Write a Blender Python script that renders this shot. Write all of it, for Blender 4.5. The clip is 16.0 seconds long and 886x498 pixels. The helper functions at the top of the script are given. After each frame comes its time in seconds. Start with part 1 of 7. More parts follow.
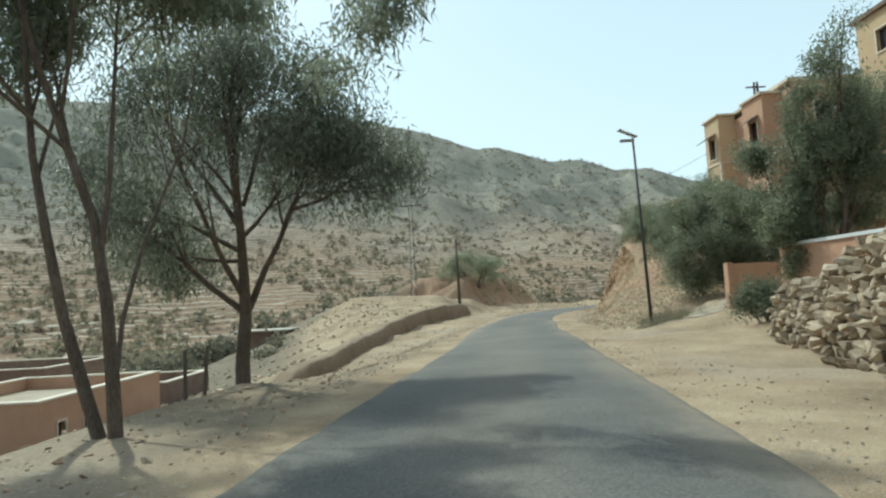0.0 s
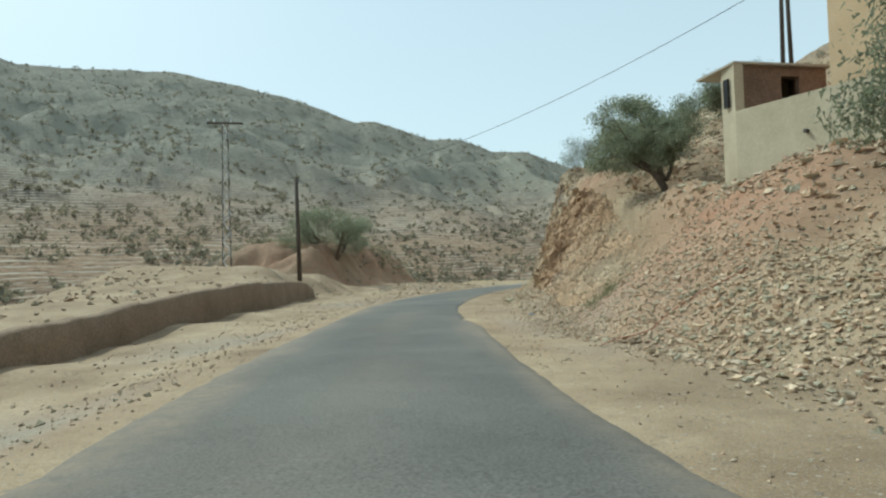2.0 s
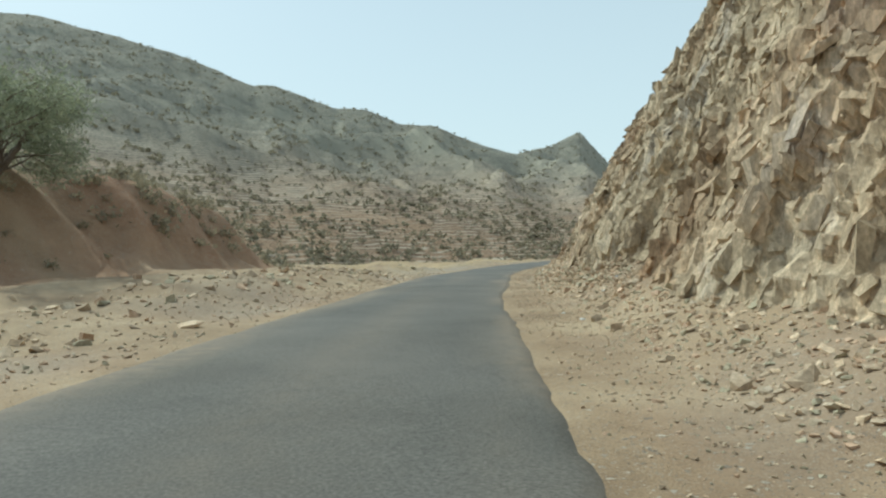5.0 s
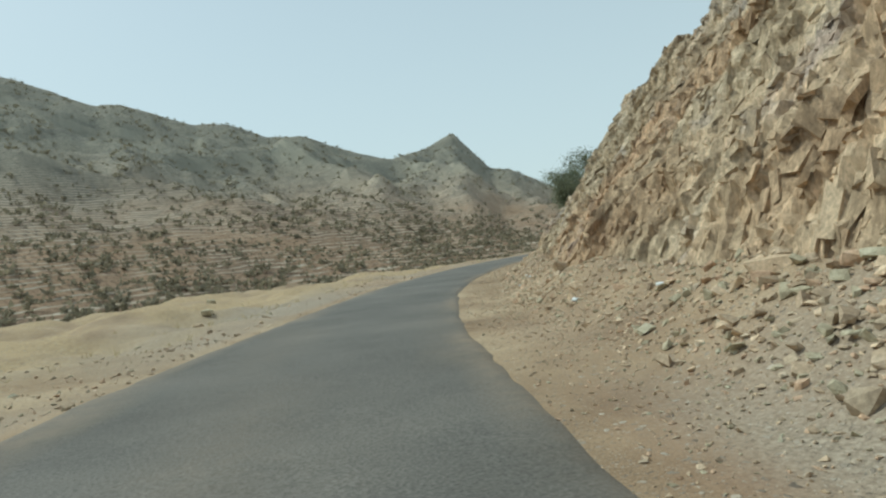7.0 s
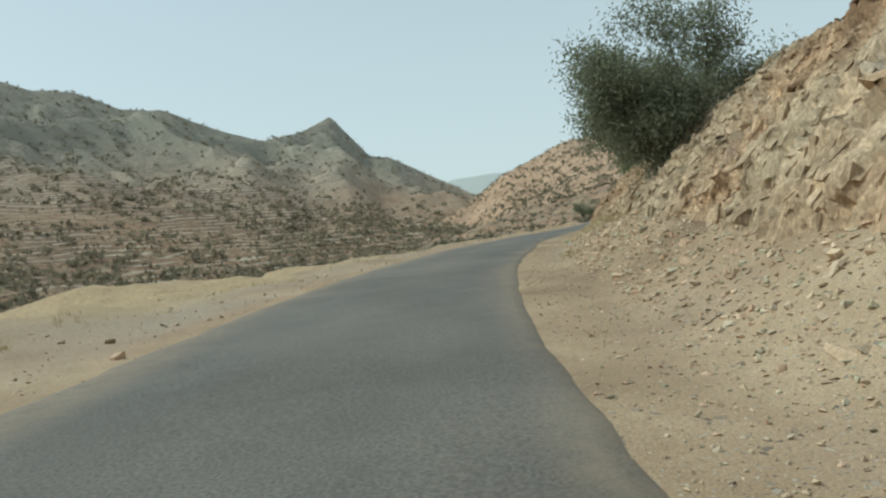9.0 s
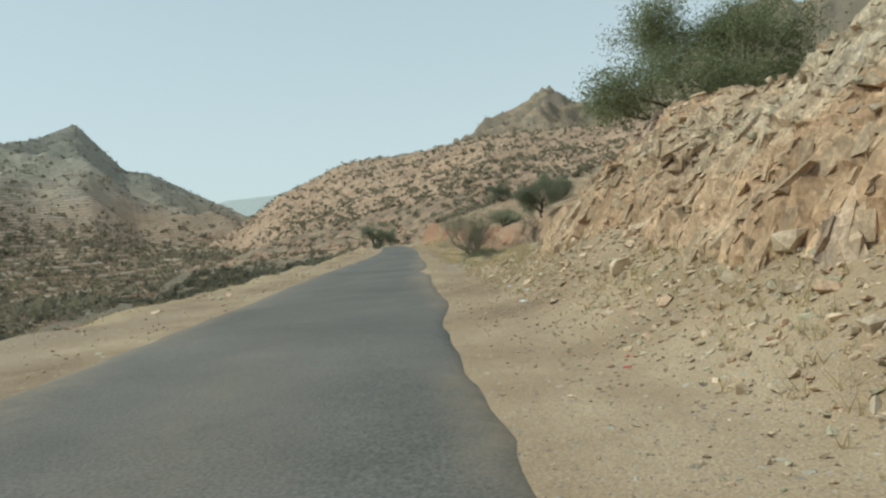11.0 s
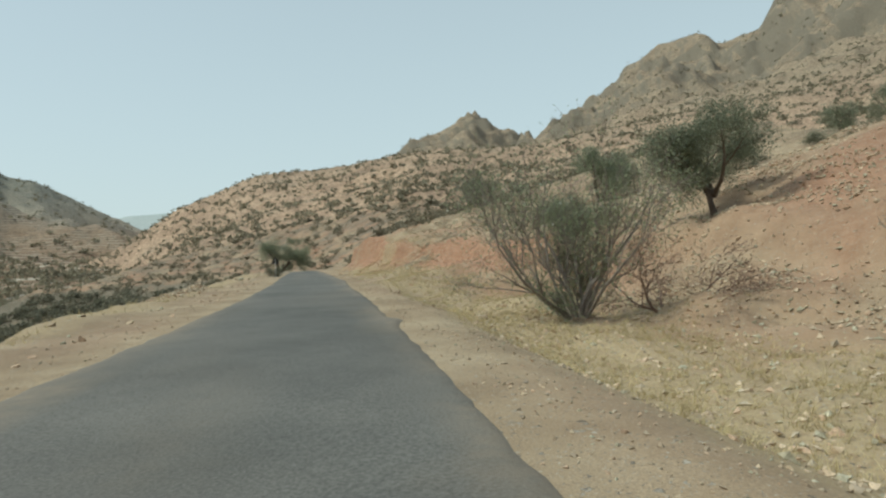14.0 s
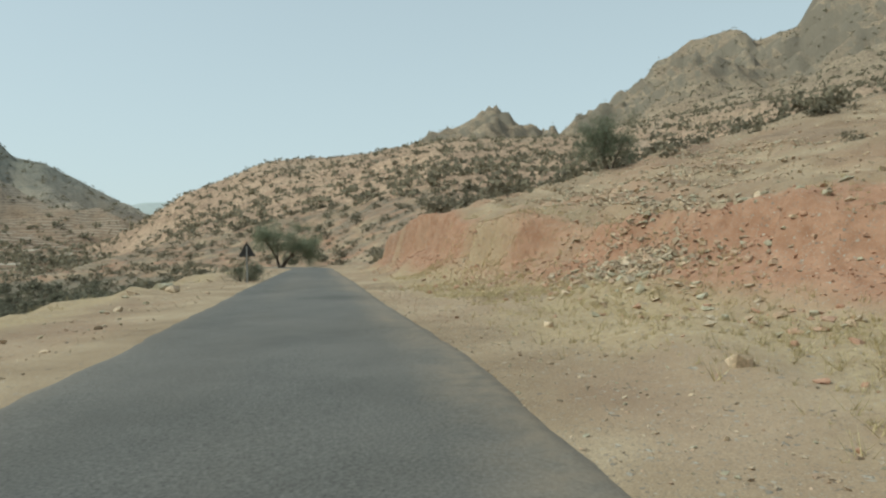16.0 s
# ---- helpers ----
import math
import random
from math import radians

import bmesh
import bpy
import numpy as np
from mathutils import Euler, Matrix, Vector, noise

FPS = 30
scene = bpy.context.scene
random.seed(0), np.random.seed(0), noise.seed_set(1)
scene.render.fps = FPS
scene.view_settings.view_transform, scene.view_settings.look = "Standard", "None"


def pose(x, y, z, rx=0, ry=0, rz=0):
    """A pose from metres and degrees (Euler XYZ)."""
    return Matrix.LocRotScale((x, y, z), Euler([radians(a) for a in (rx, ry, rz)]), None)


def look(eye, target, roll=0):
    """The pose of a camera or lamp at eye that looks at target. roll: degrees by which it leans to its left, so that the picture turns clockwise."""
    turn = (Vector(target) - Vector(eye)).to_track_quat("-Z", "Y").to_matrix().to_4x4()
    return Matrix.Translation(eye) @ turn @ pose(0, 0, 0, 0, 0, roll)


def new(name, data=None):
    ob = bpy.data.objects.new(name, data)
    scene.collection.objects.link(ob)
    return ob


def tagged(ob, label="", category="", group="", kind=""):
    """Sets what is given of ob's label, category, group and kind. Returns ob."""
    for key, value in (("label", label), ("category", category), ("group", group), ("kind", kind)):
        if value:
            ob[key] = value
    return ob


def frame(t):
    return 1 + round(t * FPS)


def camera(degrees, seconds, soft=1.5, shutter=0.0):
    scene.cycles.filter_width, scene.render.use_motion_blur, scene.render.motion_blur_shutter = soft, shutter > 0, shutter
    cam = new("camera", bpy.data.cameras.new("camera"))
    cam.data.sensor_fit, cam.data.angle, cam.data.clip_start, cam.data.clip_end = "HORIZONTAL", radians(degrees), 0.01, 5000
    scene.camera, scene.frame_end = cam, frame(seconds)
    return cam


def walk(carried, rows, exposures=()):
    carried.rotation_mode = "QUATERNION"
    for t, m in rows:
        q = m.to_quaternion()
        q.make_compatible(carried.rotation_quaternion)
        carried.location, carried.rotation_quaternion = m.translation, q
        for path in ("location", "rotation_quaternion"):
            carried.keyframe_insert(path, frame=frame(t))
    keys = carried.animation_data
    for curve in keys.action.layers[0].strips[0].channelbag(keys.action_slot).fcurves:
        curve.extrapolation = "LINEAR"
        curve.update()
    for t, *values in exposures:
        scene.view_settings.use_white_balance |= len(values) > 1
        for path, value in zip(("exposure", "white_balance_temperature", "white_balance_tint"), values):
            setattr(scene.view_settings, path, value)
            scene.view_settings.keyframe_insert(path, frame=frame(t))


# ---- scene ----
cam = camera(68.4, 16.0, soft=2.3)
PATH = [
    (0.0, 0.001, -0.000, 1.200, 94.270, 2.878, 0.199),
    (0.5, 0.562, 6.362, 1.094, 91.899, 2.443, -3.312),
    (1.0, 1.219, 12.771, 0.976, 91.015, 1.795, -5.716),
    (1.5, 1.987, 19.236, 0.879, 91.689, 1.151, -9.370),
    (2.0, 2.911, 25.725, 0.773, 92.026, 1.590, -10.781),
    (2.5, 3.944, 32.076, 0.607, 92.146, 2.282, -12.611),
    (3.0, 4.985, 38.624, 0.507, 91.760, 1.087, -13.668),
    (3.2, 5.453, 41.337, 0.492, 90.410, 1.010, -14.595),
    (3.6, 6.533, 46.764, 0.485, 88.783, 0.772, -15.788),
    (4.0, 7.875, 52.175, 0.509, 88.283, 0.518, -16.543),
    (4.4, 9.484, 57.562, 0.517, 88.603, 0.348, -17.300),
    (4.8, 11.323, 62.926, 0.505, 89.439, 0.359, -18.502),
    (5.3, 13.857, 69.613, 0.454, 90.781, 0.765, -21.250),
    (5.5, 14.924, 72.286, 0.420, 91.245, 1.103, -22.978),
    (5.7, 16.014, 74.946, 0.390, 91.246, 1.642, -23.354),
    (6.0, 17.690, 78.909, 0.354, 91.039, 2.813, -25.394),
    (6.5, 20.595, 85.514, 0.290, 92.596, 6.245, -27.088),
    (7.0, 23.624, 92.132, 0.232, 90.118, 6.348, -29.394),
    (7.3, 25.506, 96.107, 0.181, 90.041, 7.336, -30.470),
    (7.5, 26.797, 98.751, 0.138, 89.659, 6.191, -30.895),
    (8.0, 30.204, 105.290, 0.012, 88.624, 6.000, -34.159),
    (8.2, 31.689, 107.866, -0.027, 88.583, 5.478, -35.156),
    (8.6, 34.926, 112.916, -0.044, 88.424, 5.022, -37.463),
    (9.0, 38.554, 117.770, -0.012, 88.213, 5.070, -40.241),
    (9.4, 42.560, 122.389, 0.039, 88.002, 5.340, -43.540),
    (9.8, 46.891, 126.769, 0.078, 87.841, 5.541, -47.413),
    (10.3, 52.648, 131.943, 0.108, 87.785, 5.281, -53.134),
    (10.5, 55.023, 133.932, 0.111, 87.838, 4.855, -55.724),
    (11.0, 61.101, 138.749, 0.131, 88.733, 4.625, -59.585),
    (11.3, 64.811, 141.542, 0.124, 88.782, 2.806, -61.031),
    (11.5, 67.307, 143.367, 0.116, 88.784, 3.521, -62.387),
    (12.0, 73.617, 147.796, 0.088, 88.577, 2.622, -64.574),
    (12.3, 77.449, 150.364, 0.070, 88.464, 1.638, -65.097),
    (12.5, 80.032, 152.063, 0.060, 90.642, 0.575, -65.373),
    (13.0, 86.476, 156.217, -0.012, 91.440, 0.730, -65.780),
    (13.5, 92.943, 160.398, -0.096, 91.163, 2.271, -66.805),
    (14.0, 99.440, 164.629, -0.110, 90.508, 2.948, -66.801),
    (14.5, 105.930, 168.890, -0.132, 90.369, 0.769, -65.998),
    (15.0, 112.423, 173.174, -0.131, 90.658, 2.582, -66.150),
    (15.5, 118.948, 177.599, -0.128, 91.244, 2.599, -65.108),
    (16.0, 125.449, 182.235, -0.134, 90.276, 1.110, -65.706),
]
walk(cam, [(t, pose(*p)) for t, *p in PATH], exposures=[(0.0, 0.52, 5830, -8), (0.6, 0.56, 5830, -8), (1.3, 0.36, 5830, -8), (3.2, 0.30, 5830, -8), (5.5, 0.28, 5950, -6), (6.1, 0.16, 5950, -6), (6.5, 0.0, 5950, -7), (7.0, 0.09, 6000, -6), (8.0, 0.07, 6050, -5), (10.5, 0.09, 6100, -4), (12.0, 0.06, 6100, -4), (16.0, 0.06, 6100, -4)])

# ---- daylight: hazy sun ahead and to the left at the start of the road ----
SUN_AZ, SUN_EL = 34.0, 48.0
world = bpy.data.worlds.new("hazy_sky")
scene.world = world
world.use_nodes = True
wn = world.node_tree
sky = wn.nodes.new("ShaderNodeTexSky")
sky.sky_type = 'NISHITA'
sky.sun_disc = False
sky.sun_elevation = radians(SUN_EL)
sky.sun_rotation = radians(-SUN_AZ)
sky.air_density, sky.dust_density, sky.ozone_density = 1.0, 2.0, 1.5
haze = wn.nodes.new("ShaderNodeMix")
haze.data_type = 'RGBA'
haze.inputs[0].default_value = 0.70
haze.inputs[7].default_value = (6.7, 7.2, 7.45, 1)
sky_at = wn.nodes.new("ShaderNodeTexCoord")
sky_up = wn.nodes.new("ShaderNodeSeparateXYZ")
haze_depth = wn.nodes.new("ShaderNodeMapRange")
haze_depth.inputs[2].default_value, haze_depth.inputs[3].default_value, haze_depth.inputs[4].default_value = 0.6, 0.86, 0.52
wn.links.new(sky_at.outputs["Generated"], sky_up.inputs[0])
wn.links.new(sky_up.outputs[2], haze_depth.inputs[0])
wn.links.new(haze_depth.outputs[0], haze.inputs[0])
wn.links.new(sky.outputs[0], haze.inputs[6])
wn.links.new(haze.outputs[2], wn.nodes["Background"].inputs[0])
wn.nodes["Background"].inputs[1].default_value = 0.10
sun_data = bpy.data.lights.new("sun", 'SUN')
sun_data.energy, sun_data.angle, sun_data.color = 2.3, radians(1.0), (1.0, 0.95, 0.86)
sun = new("sun", sun_data)
sun.matrix_world = look((0, 0, 60), (60 * math.sin(radians(SUN_AZ)), -60 * math.cos(radians(SUN_AZ)), 60 - 60 * math.tan(radians(SUN_EL))))


# ---- materials ----
def material(name, stops, scale=1.0, rough=0.9, bump=0.3, fine=None, fine_mix=0.4, bump_scale=None, stretch=(1, 1, 1), spec=0.3, coords="Object", metal=0.0, random_value=0.0, detail=8.0, through_light=0.0):
    """Noise-driven colour at two scales with a fine relief; stops: colours from low to high noise."""
    m = bpy.data.materials.new(name)
    m.use_nodes = True
    t = m.node_tree
    b = t.nodes["Principled BSDF"]
    tc = t.nodes.new("ShaderNodeTexCoord")
    mp = t.nodes.new("ShaderNodeMapping")
    mp.inputs["Scale"].default_value = stretch
    t.links.new(tc.outputs[coords], mp.inputs[0])
    n1 = t.nodes.new("ShaderNodeTexNoise")
    n1.inputs["Scale"].default_value, n1.inputs["Detail"].default_value, n1.inputs["Roughness"].default_value = scale, detail, 0.62
    t.links.new(mp.outputs[0], n1.inputs["Vector"])
    ramp = t.nodes.new("ShaderNodeValToRGB")
    el = ramp.color_ramp.elements
    k = len(stops)
    while len(el) < k:
        el.new(0.5)
    for i, c in enumerate(stops):
        el[i].position = 0.32 + 0.36 * i / max(1, k - 1)
        el[i].color = (*c, 1)
    t.links.new(n1.outputs["Fac"], ramp.inputs[0])
    out = ramp.outputs[0]
    n2 = t.nodes.new("ShaderNodeTexNoise")
    n2.inputs["Scale"].default_value, n2.inputs["Detail"].default_value, n2.inputs["Roughness"].default_value = fine or scale * 14, 6.0, 0.7
    t.links.new(mp.outputs[0], n2.inputs["Vector"])
    mr = t.nodes.new("ShaderNodeMapRange")
    mr.inputs[1].default_value, mr.inputs[2].default_value = 0.3, 0.7
    mr.inputs[3].default_value, mr.inputs[4].default_value = 1 - fine_mix, 1 + fine_mix
    t.links.new(n2.outputs["Fac"], mr.inputs[0])
    mul = t.nodes.new("ShaderNodeVectorMath")
    mul.operation = 'SCALE'
    t.links.new(out, mul.inputs[0])
    t.links.new(mr.outputs[0], mul.inputs["Scale"])
    out = mul.outputs[0]
    if random_value:
        oi = t.nodes.new("ShaderNodeObjectInfo")
        gi = t.nodes.new("ShaderNodeNewGeometry")
        ad = t.nodes.new("ShaderNodeMath")
        ad.operation = 'ADD'
        t.links.new(oi.outputs["Random"], ad.inputs[0])
        t.links.new(gi.outputs["Random Per Island"], ad.inputs[1])
        r2 = t.nodes.new("ShaderNodeMapRange")
        r2.inputs[1].default_value, r2.inputs[2].default_value = 0.0, 2.0
        r2.inputs[3].default_value, r2.inputs[4].default_value = 1 - random_value, 1 + random_value
        t.links.new(ad.outputs[0], r2.inputs[0])
        m2 = t.nodes.new("ShaderNodeVectorMath")
        m2.operation = 'SCALE'
        t.links.new(out, m2.inputs[0])
        t.links.new(r2.outputs[0], m2.inputs["Scale"])
        out = m2.outputs[0]
    t.links.new(out, b.inputs["Base Color"])
    b.inputs["Roughness"].default_value, b.inputs["Metallic"].default_value = rough, metal
    b.inputs["Specular IOR Level"].default_value = spec
    if bump:
        bp = t.nodes.new("ShaderNodeBump")
        bp.inputs["Strength"].default_value, bp.inputs["Distance"].default_value = bump, bump_scale or 0.05
        t.links.new(n2.outputs["Fac"], bp.inputs["Height"])
        t.links.new(bp.outputs[0], b.inputs["Normal"])
    if through_light:
        tl = t.nodes.new("ShaderNodeBsdfTranslucent")
        mx = t.nodes.new("ShaderNodeMixShader")
        mx.inputs[0].default_value = through_light
        t.links.new(out, tl.inputs[0])
        t.links.new(b.outputs[0], mx.inputs[1])
        t.links.new(tl.outputs[0], mx.inputs[2])
        t.links.new(mx.outputs[0], t.nodes["Material Output"].inputs[0])
    return m


M_ASPHALT = material("asphalt", [(0.10, 0.096, 0.086), (0.128, 0.122, 0.110), (0.160, 0.151, 0.134)], 0.35, 0.85, 0.6, fine=38, fine_mix=0.5, bump_scale=0.012, spec=0.3)
M_DIRT = material("dirt", [(0.235, 0.168, 0.108), (0.355, 0.265, 0.173), (0.46, 0.36, 0.242)], 0.45, 0.95, 0.6, fine=55, fine_mix=0.36, bump_scale=0.014, spec=0.1)
def add_soils(m):
    """Red earth, dry grass, grey scrub soil (also the gum trees' shade) and gravel laid over the dust by the ground's
    own map.
    """
    t = m.node_tree
    bsdf = t.nodes["Principled BSDF"]
    at = t.nodes.new("ShaderNodeAttribute")
    at.attribute_name = "soil"
    sep = t.nodes.new("ShaderNodeSeparateColor")
    t.links.new(at.outputs["Color"], sep.inputs[0])
    src = bsdf.inputs["Base Color"].links[0].from_socket
    tc = t.nodes.new("ShaderNodeTexCoord")
    for k, (sock, cols, scale) in enumerate(((sep.outputs[0], ((0.31, 0.165, 0.10), (0.45, 0.265, 0.172)), 2.2), (sep.outputs[1], ((0.35, 0.255, 0.15), (0.50, 0.39, 0.24)), 9.0),
                                             (sep.outputs[2], ((0.11, 0.098, 0.072), (0.24, 0.195, 0.14)), 1.6), (at.outputs["Alpha"], ((0.22, 0.18, 0.135), (0.45, 0.385, 0.30)), 24.0))):
        n = t.nodes.new("ShaderNodeTexNoise")
        n.inputs["Scale"].default_value, n.inputs["Detail"].default_value, n.inputs["Roughness"].default_value = scale, 7, 0.7
        t.links.new(tc.outputs["Object"], n.inputs["Vector"])
        r = t.nodes.new("ShaderNodeValToRGB")
        r.color_ramp.elements[0].position, r.color_ramp.elements[1].position = 0.36, 0.64
        r.color_ramp.elements[0].color, r.color_ramp.elements[1].color = (*cols[0], 1), (*cols[1], 1)
        t.links.new(n.outputs["Fac"], r.inputs[0])
        mix = t.nodes.new("ShaderNodeMix")
        mix.data_type = 'RGBA'
        t.links.new(sock, mix.inputs[0])
        t.links.new(src, mix.inputs[6])
        t.links.new(r.outputs[0], mix.inputs[7])
        src = mix.outputs[2]
    t.links.new(src, bsdf.inputs["Base Color"])




def add_pebbles(m, scales=((15.0, 0.22), (36.0, 0.50), (75.0, 0.55))):
    """Pebbles pressed into the soil: pale and dark grains with a low relief."""
    t = m.node_tree
    bsdf = t.nodes["Principled BSDF"]
    src = bsdf.inputs["Base Color"].links[0].from_socket
    nrm = bsdf.inputs["Normal"].links[0].from_socket
    tc = t.nodes.new("ShaderNodeTexCoord")
    warp = t.nodes.new("ShaderNodeTexNoise")
    warp.inputs["Scale"].default_value = 14.0
    t.links.new(tc.outputs["Object"], warp.inputs["Vector"])
    bent = t.nodes.new("ShaderNodeVectorMath")
    bent.operation = 'MULTIPLY_ADD'
    bent.inputs[1].default_value = (0.09, 0.09, 0.09)
    t.links.new(warp.outputs["Color"], bent.inputs[0])
    t.links.new(tc.outputs["Object"], bent.inputs[2])
    for scale, share in scales:
        v = t.nodes.new("ShaderNodeTexVoronoi")
        v.inputs["Scale"].default_value = scale
        t.links.new(bent.outputs[0], v.inputs["Vector"])
        sep = t.nodes.new("ShaderNodeSeparateColor")
        t.links.new(v.outputs["Color"], sep.inputs[0])
        size = t.nodes.new("ShaderNodeMapRange")
        size.inputs[1].default_value, size.inputs[2].default_value = 1 - share, 1.0
        size.inputs[3].default_value, size.inputs[4].default_value = 0.0, 0.48
        t.links.new(sep.outputs[0], size.inputs[0])
        diff = t.nodes.new("ShaderNodeMath")
        diff.operation = 'SUBTRACT'
        t.links.new(size.outputs[0], diff.inputs[0])
        t.links.new(v.outputs["Distance"], diff.inputs[1])
        mask = t.nodes.new("ShaderNodeMapRange")
        mask.inputs[2].default_value = 0.06
        t.links.new(diff.outputs[0], mask.inputs[0])
        tone = t.nodes.new("ShaderNodeValToRGB")
        el = tone.color_ramp.elements
        el[0].color, el[1].color = (0.15, 0.125, 0.10, 1), (0.50, 0.44, 0.355, 1)
        t.links.new(sep.outputs[1], tone.inputs[0])
        mix = t.nodes.new("ShaderNodeMix")
        mix.data_type = 'RGBA'
        t.links.new(mask.outputs[0], mix.inputs[0])
        t.links.new(src, mix.inputs[6])
        t.links.new(tone.outputs[0], mix.inputs[7])
        src = mix.outputs[2]
        bp = t.nodes.new("ShaderNodeBump")
        bp.inputs["Strength"].default_value, bp.inputs["Distance"].default_value = 0.7, 0.25 / scale
        t.links.new(mask.outputs[0], bp.inputs["Height"])
        t.links.new(nrm, bp.inputs["Normal"])
        nrm = bp.outputs[0]
    t.links.new(src, bsdf.inputs["Base Color"])
    t.links.new(nrm, bsdf.inputs["Normal"])


def add_blocks(m):
    """Fractured rock: each block has a tone and a face of its own, at two scales."""
    t = m.node_tree
    bsdf = t.nodes["Principled BSDF"]
    src = bsdf.inputs["Base Color"].links[0].from_socket
    nrm = bsdf.inputs["Normal"].links[0].from_socket
    tc = t.nodes.new("ShaderNodeTexCoord")
    mp = t.nodes.new("ShaderNodeMapping")
    mp.inputs["Scale"].default_value, mp.inputs["Rotation"].default_value = (1, 1, 0.45), (0.25, 0.12, 0)
    t.links.new(tc.outputs["Object"], mp.inputs[0])
    warp = t.nodes.new("ShaderNodeTexNoise")
    warp.inputs["Scale"].default_value, warp.inputs["Detail"].default_value = 2.2, 5.0
    t.links.new(tc.outputs["Object"], warp.inputs["Vector"])
    bent = t.nodes.new("ShaderNodeVectorMath")
    bent.operation = 'MULTIPLY_ADD'
    bent.inputs[1].default_value = (0.22, 0.22, 0.16)
    t.links.new(warp.outputs["Color"], bent.inputs[0])
    t.links.new(mp.outputs[0], bent.inputs[2])
    for scale, depth, span in ((2.2, 0.06, 0.10), (6.0, 0.05, 0.15), (14.0, 0.03, 0.18), (30.0, 0.012, 0.16)):
        v = t.nodes.new("ShaderNodeTexVoronoi")
        v.distance = 'CHEBYCHEV'
        v.inputs["Scale"].default_value = scale
        t.links.new(bent.outputs[0], v.inputs["Vector"])
        sep = t.nodes.new("ShaderNodeSeparateColor")
        t.links.new(v.outputs["Color"], sep.inputs[0])
        mr = t.nodes.new("ShaderNodeMapRange")
        mr.inputs[3].default_value, mr.inputs[4].default_value = 1 - span, 1 + span
        t.links.new(sep.outputs[0], mr.inputs[0])
        mul = t.nodes.new("ShaderNodeVectorMath")
        mul.operation = 'SCALE'
        t.links.new(src, mul.inputs[0])
        t.links.new(mr.outputs[0], mul.inputs["Scale"])
        src = mul.outputs[0]
        bp = t.nodes.new("ShaderNodeBump")
        bp.inputs["Strength"].default_value, bp.inputs["Distance"].default_value = 0.8, depth
        t.links.new(sep.outputs[1], bp.inputs["Height"])
        t.links.new(nrm, bp.inputs["Normal"])
        nrm = bp.outputs[0]
    t.links.new(src, bsdf.inputs["Base Color"])
    t.links.new(nrm, bsdf.inputs["Normal"])


add_soils(M_DIRT)
add_pebbles(M_DIRT)
M_ROCK = material("cliff_rock", [(0.37, 0.29, 0.20), (0.48, 0.385, 0.265), (0.57, 0.47, 0.335), (0.44, 0.39, 0.335)], 0.5, 0.92, 0.7, fine=18, fine_mix=0.2, bump_scale=0.03, stretch=(1, 1, 0.7), spec=0.15, random_value=0.22)
# Stops of both hill materials lifted to stand in for distance haze.
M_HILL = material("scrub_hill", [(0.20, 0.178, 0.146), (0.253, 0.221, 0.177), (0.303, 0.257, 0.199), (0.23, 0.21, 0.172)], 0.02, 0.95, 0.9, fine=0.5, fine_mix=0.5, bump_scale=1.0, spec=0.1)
M_SPUR = material("red_scrub_hill", [(0.295, 0.213, 0.15), (0.39, 0.274, 0.19), (0.45, 0.322, 0.222), (0.35, 0.268, 0.197)], 0.03, 0.95, 0.9, fine=0.6, fine_mix=0.5, bump_scale=0.8, spec=0.1)


def add_risers(m, colour, lo, hi):
    """Bare stone where the ground is steep: terrace walls and crags."""
    t = m.node_tree
    bsdf = t.nodes["Principled BSDF"]
    src = bsdf.inputs["Base Color"].links[0].from_socket
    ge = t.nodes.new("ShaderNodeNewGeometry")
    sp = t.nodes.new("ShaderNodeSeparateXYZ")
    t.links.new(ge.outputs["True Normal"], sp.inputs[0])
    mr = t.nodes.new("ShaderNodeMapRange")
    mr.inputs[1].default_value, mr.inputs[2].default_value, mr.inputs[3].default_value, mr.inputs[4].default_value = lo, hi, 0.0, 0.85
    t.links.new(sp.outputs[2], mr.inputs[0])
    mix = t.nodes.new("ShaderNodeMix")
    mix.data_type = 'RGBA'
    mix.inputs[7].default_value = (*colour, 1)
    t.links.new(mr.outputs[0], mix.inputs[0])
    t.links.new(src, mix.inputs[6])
    t.links.new(mix.outputs[2], bsdf.inputs["Base Color"])


def add_rust(m):
    """Rusty oxide streaks where the rock carries them."""
    t = m.node_tree
    bsdf = t.nodes["Principled BSDF"]
    src = bsdf.inputs["Base Color"].links[0].from_socket
    at = t.nodes.new("ShaderNodeAttribute")
    at.attribute_name = "rust"
    mix = t.nodes.new("ShaderNodeMix")
    mix.data_type, mix.blend_type = 'RGBA', 'MULTIPLY'
    mix.inputs[7].default_value = (0.95, 0.79, 0.70, 1)
    t.links.new(at.outputs["Fac"], mix.inputs[0])
    t.links.new(src, mix.inputs[6])
    t.links.new(mix.outputs[2], bsdf.inputs["Base Color"])


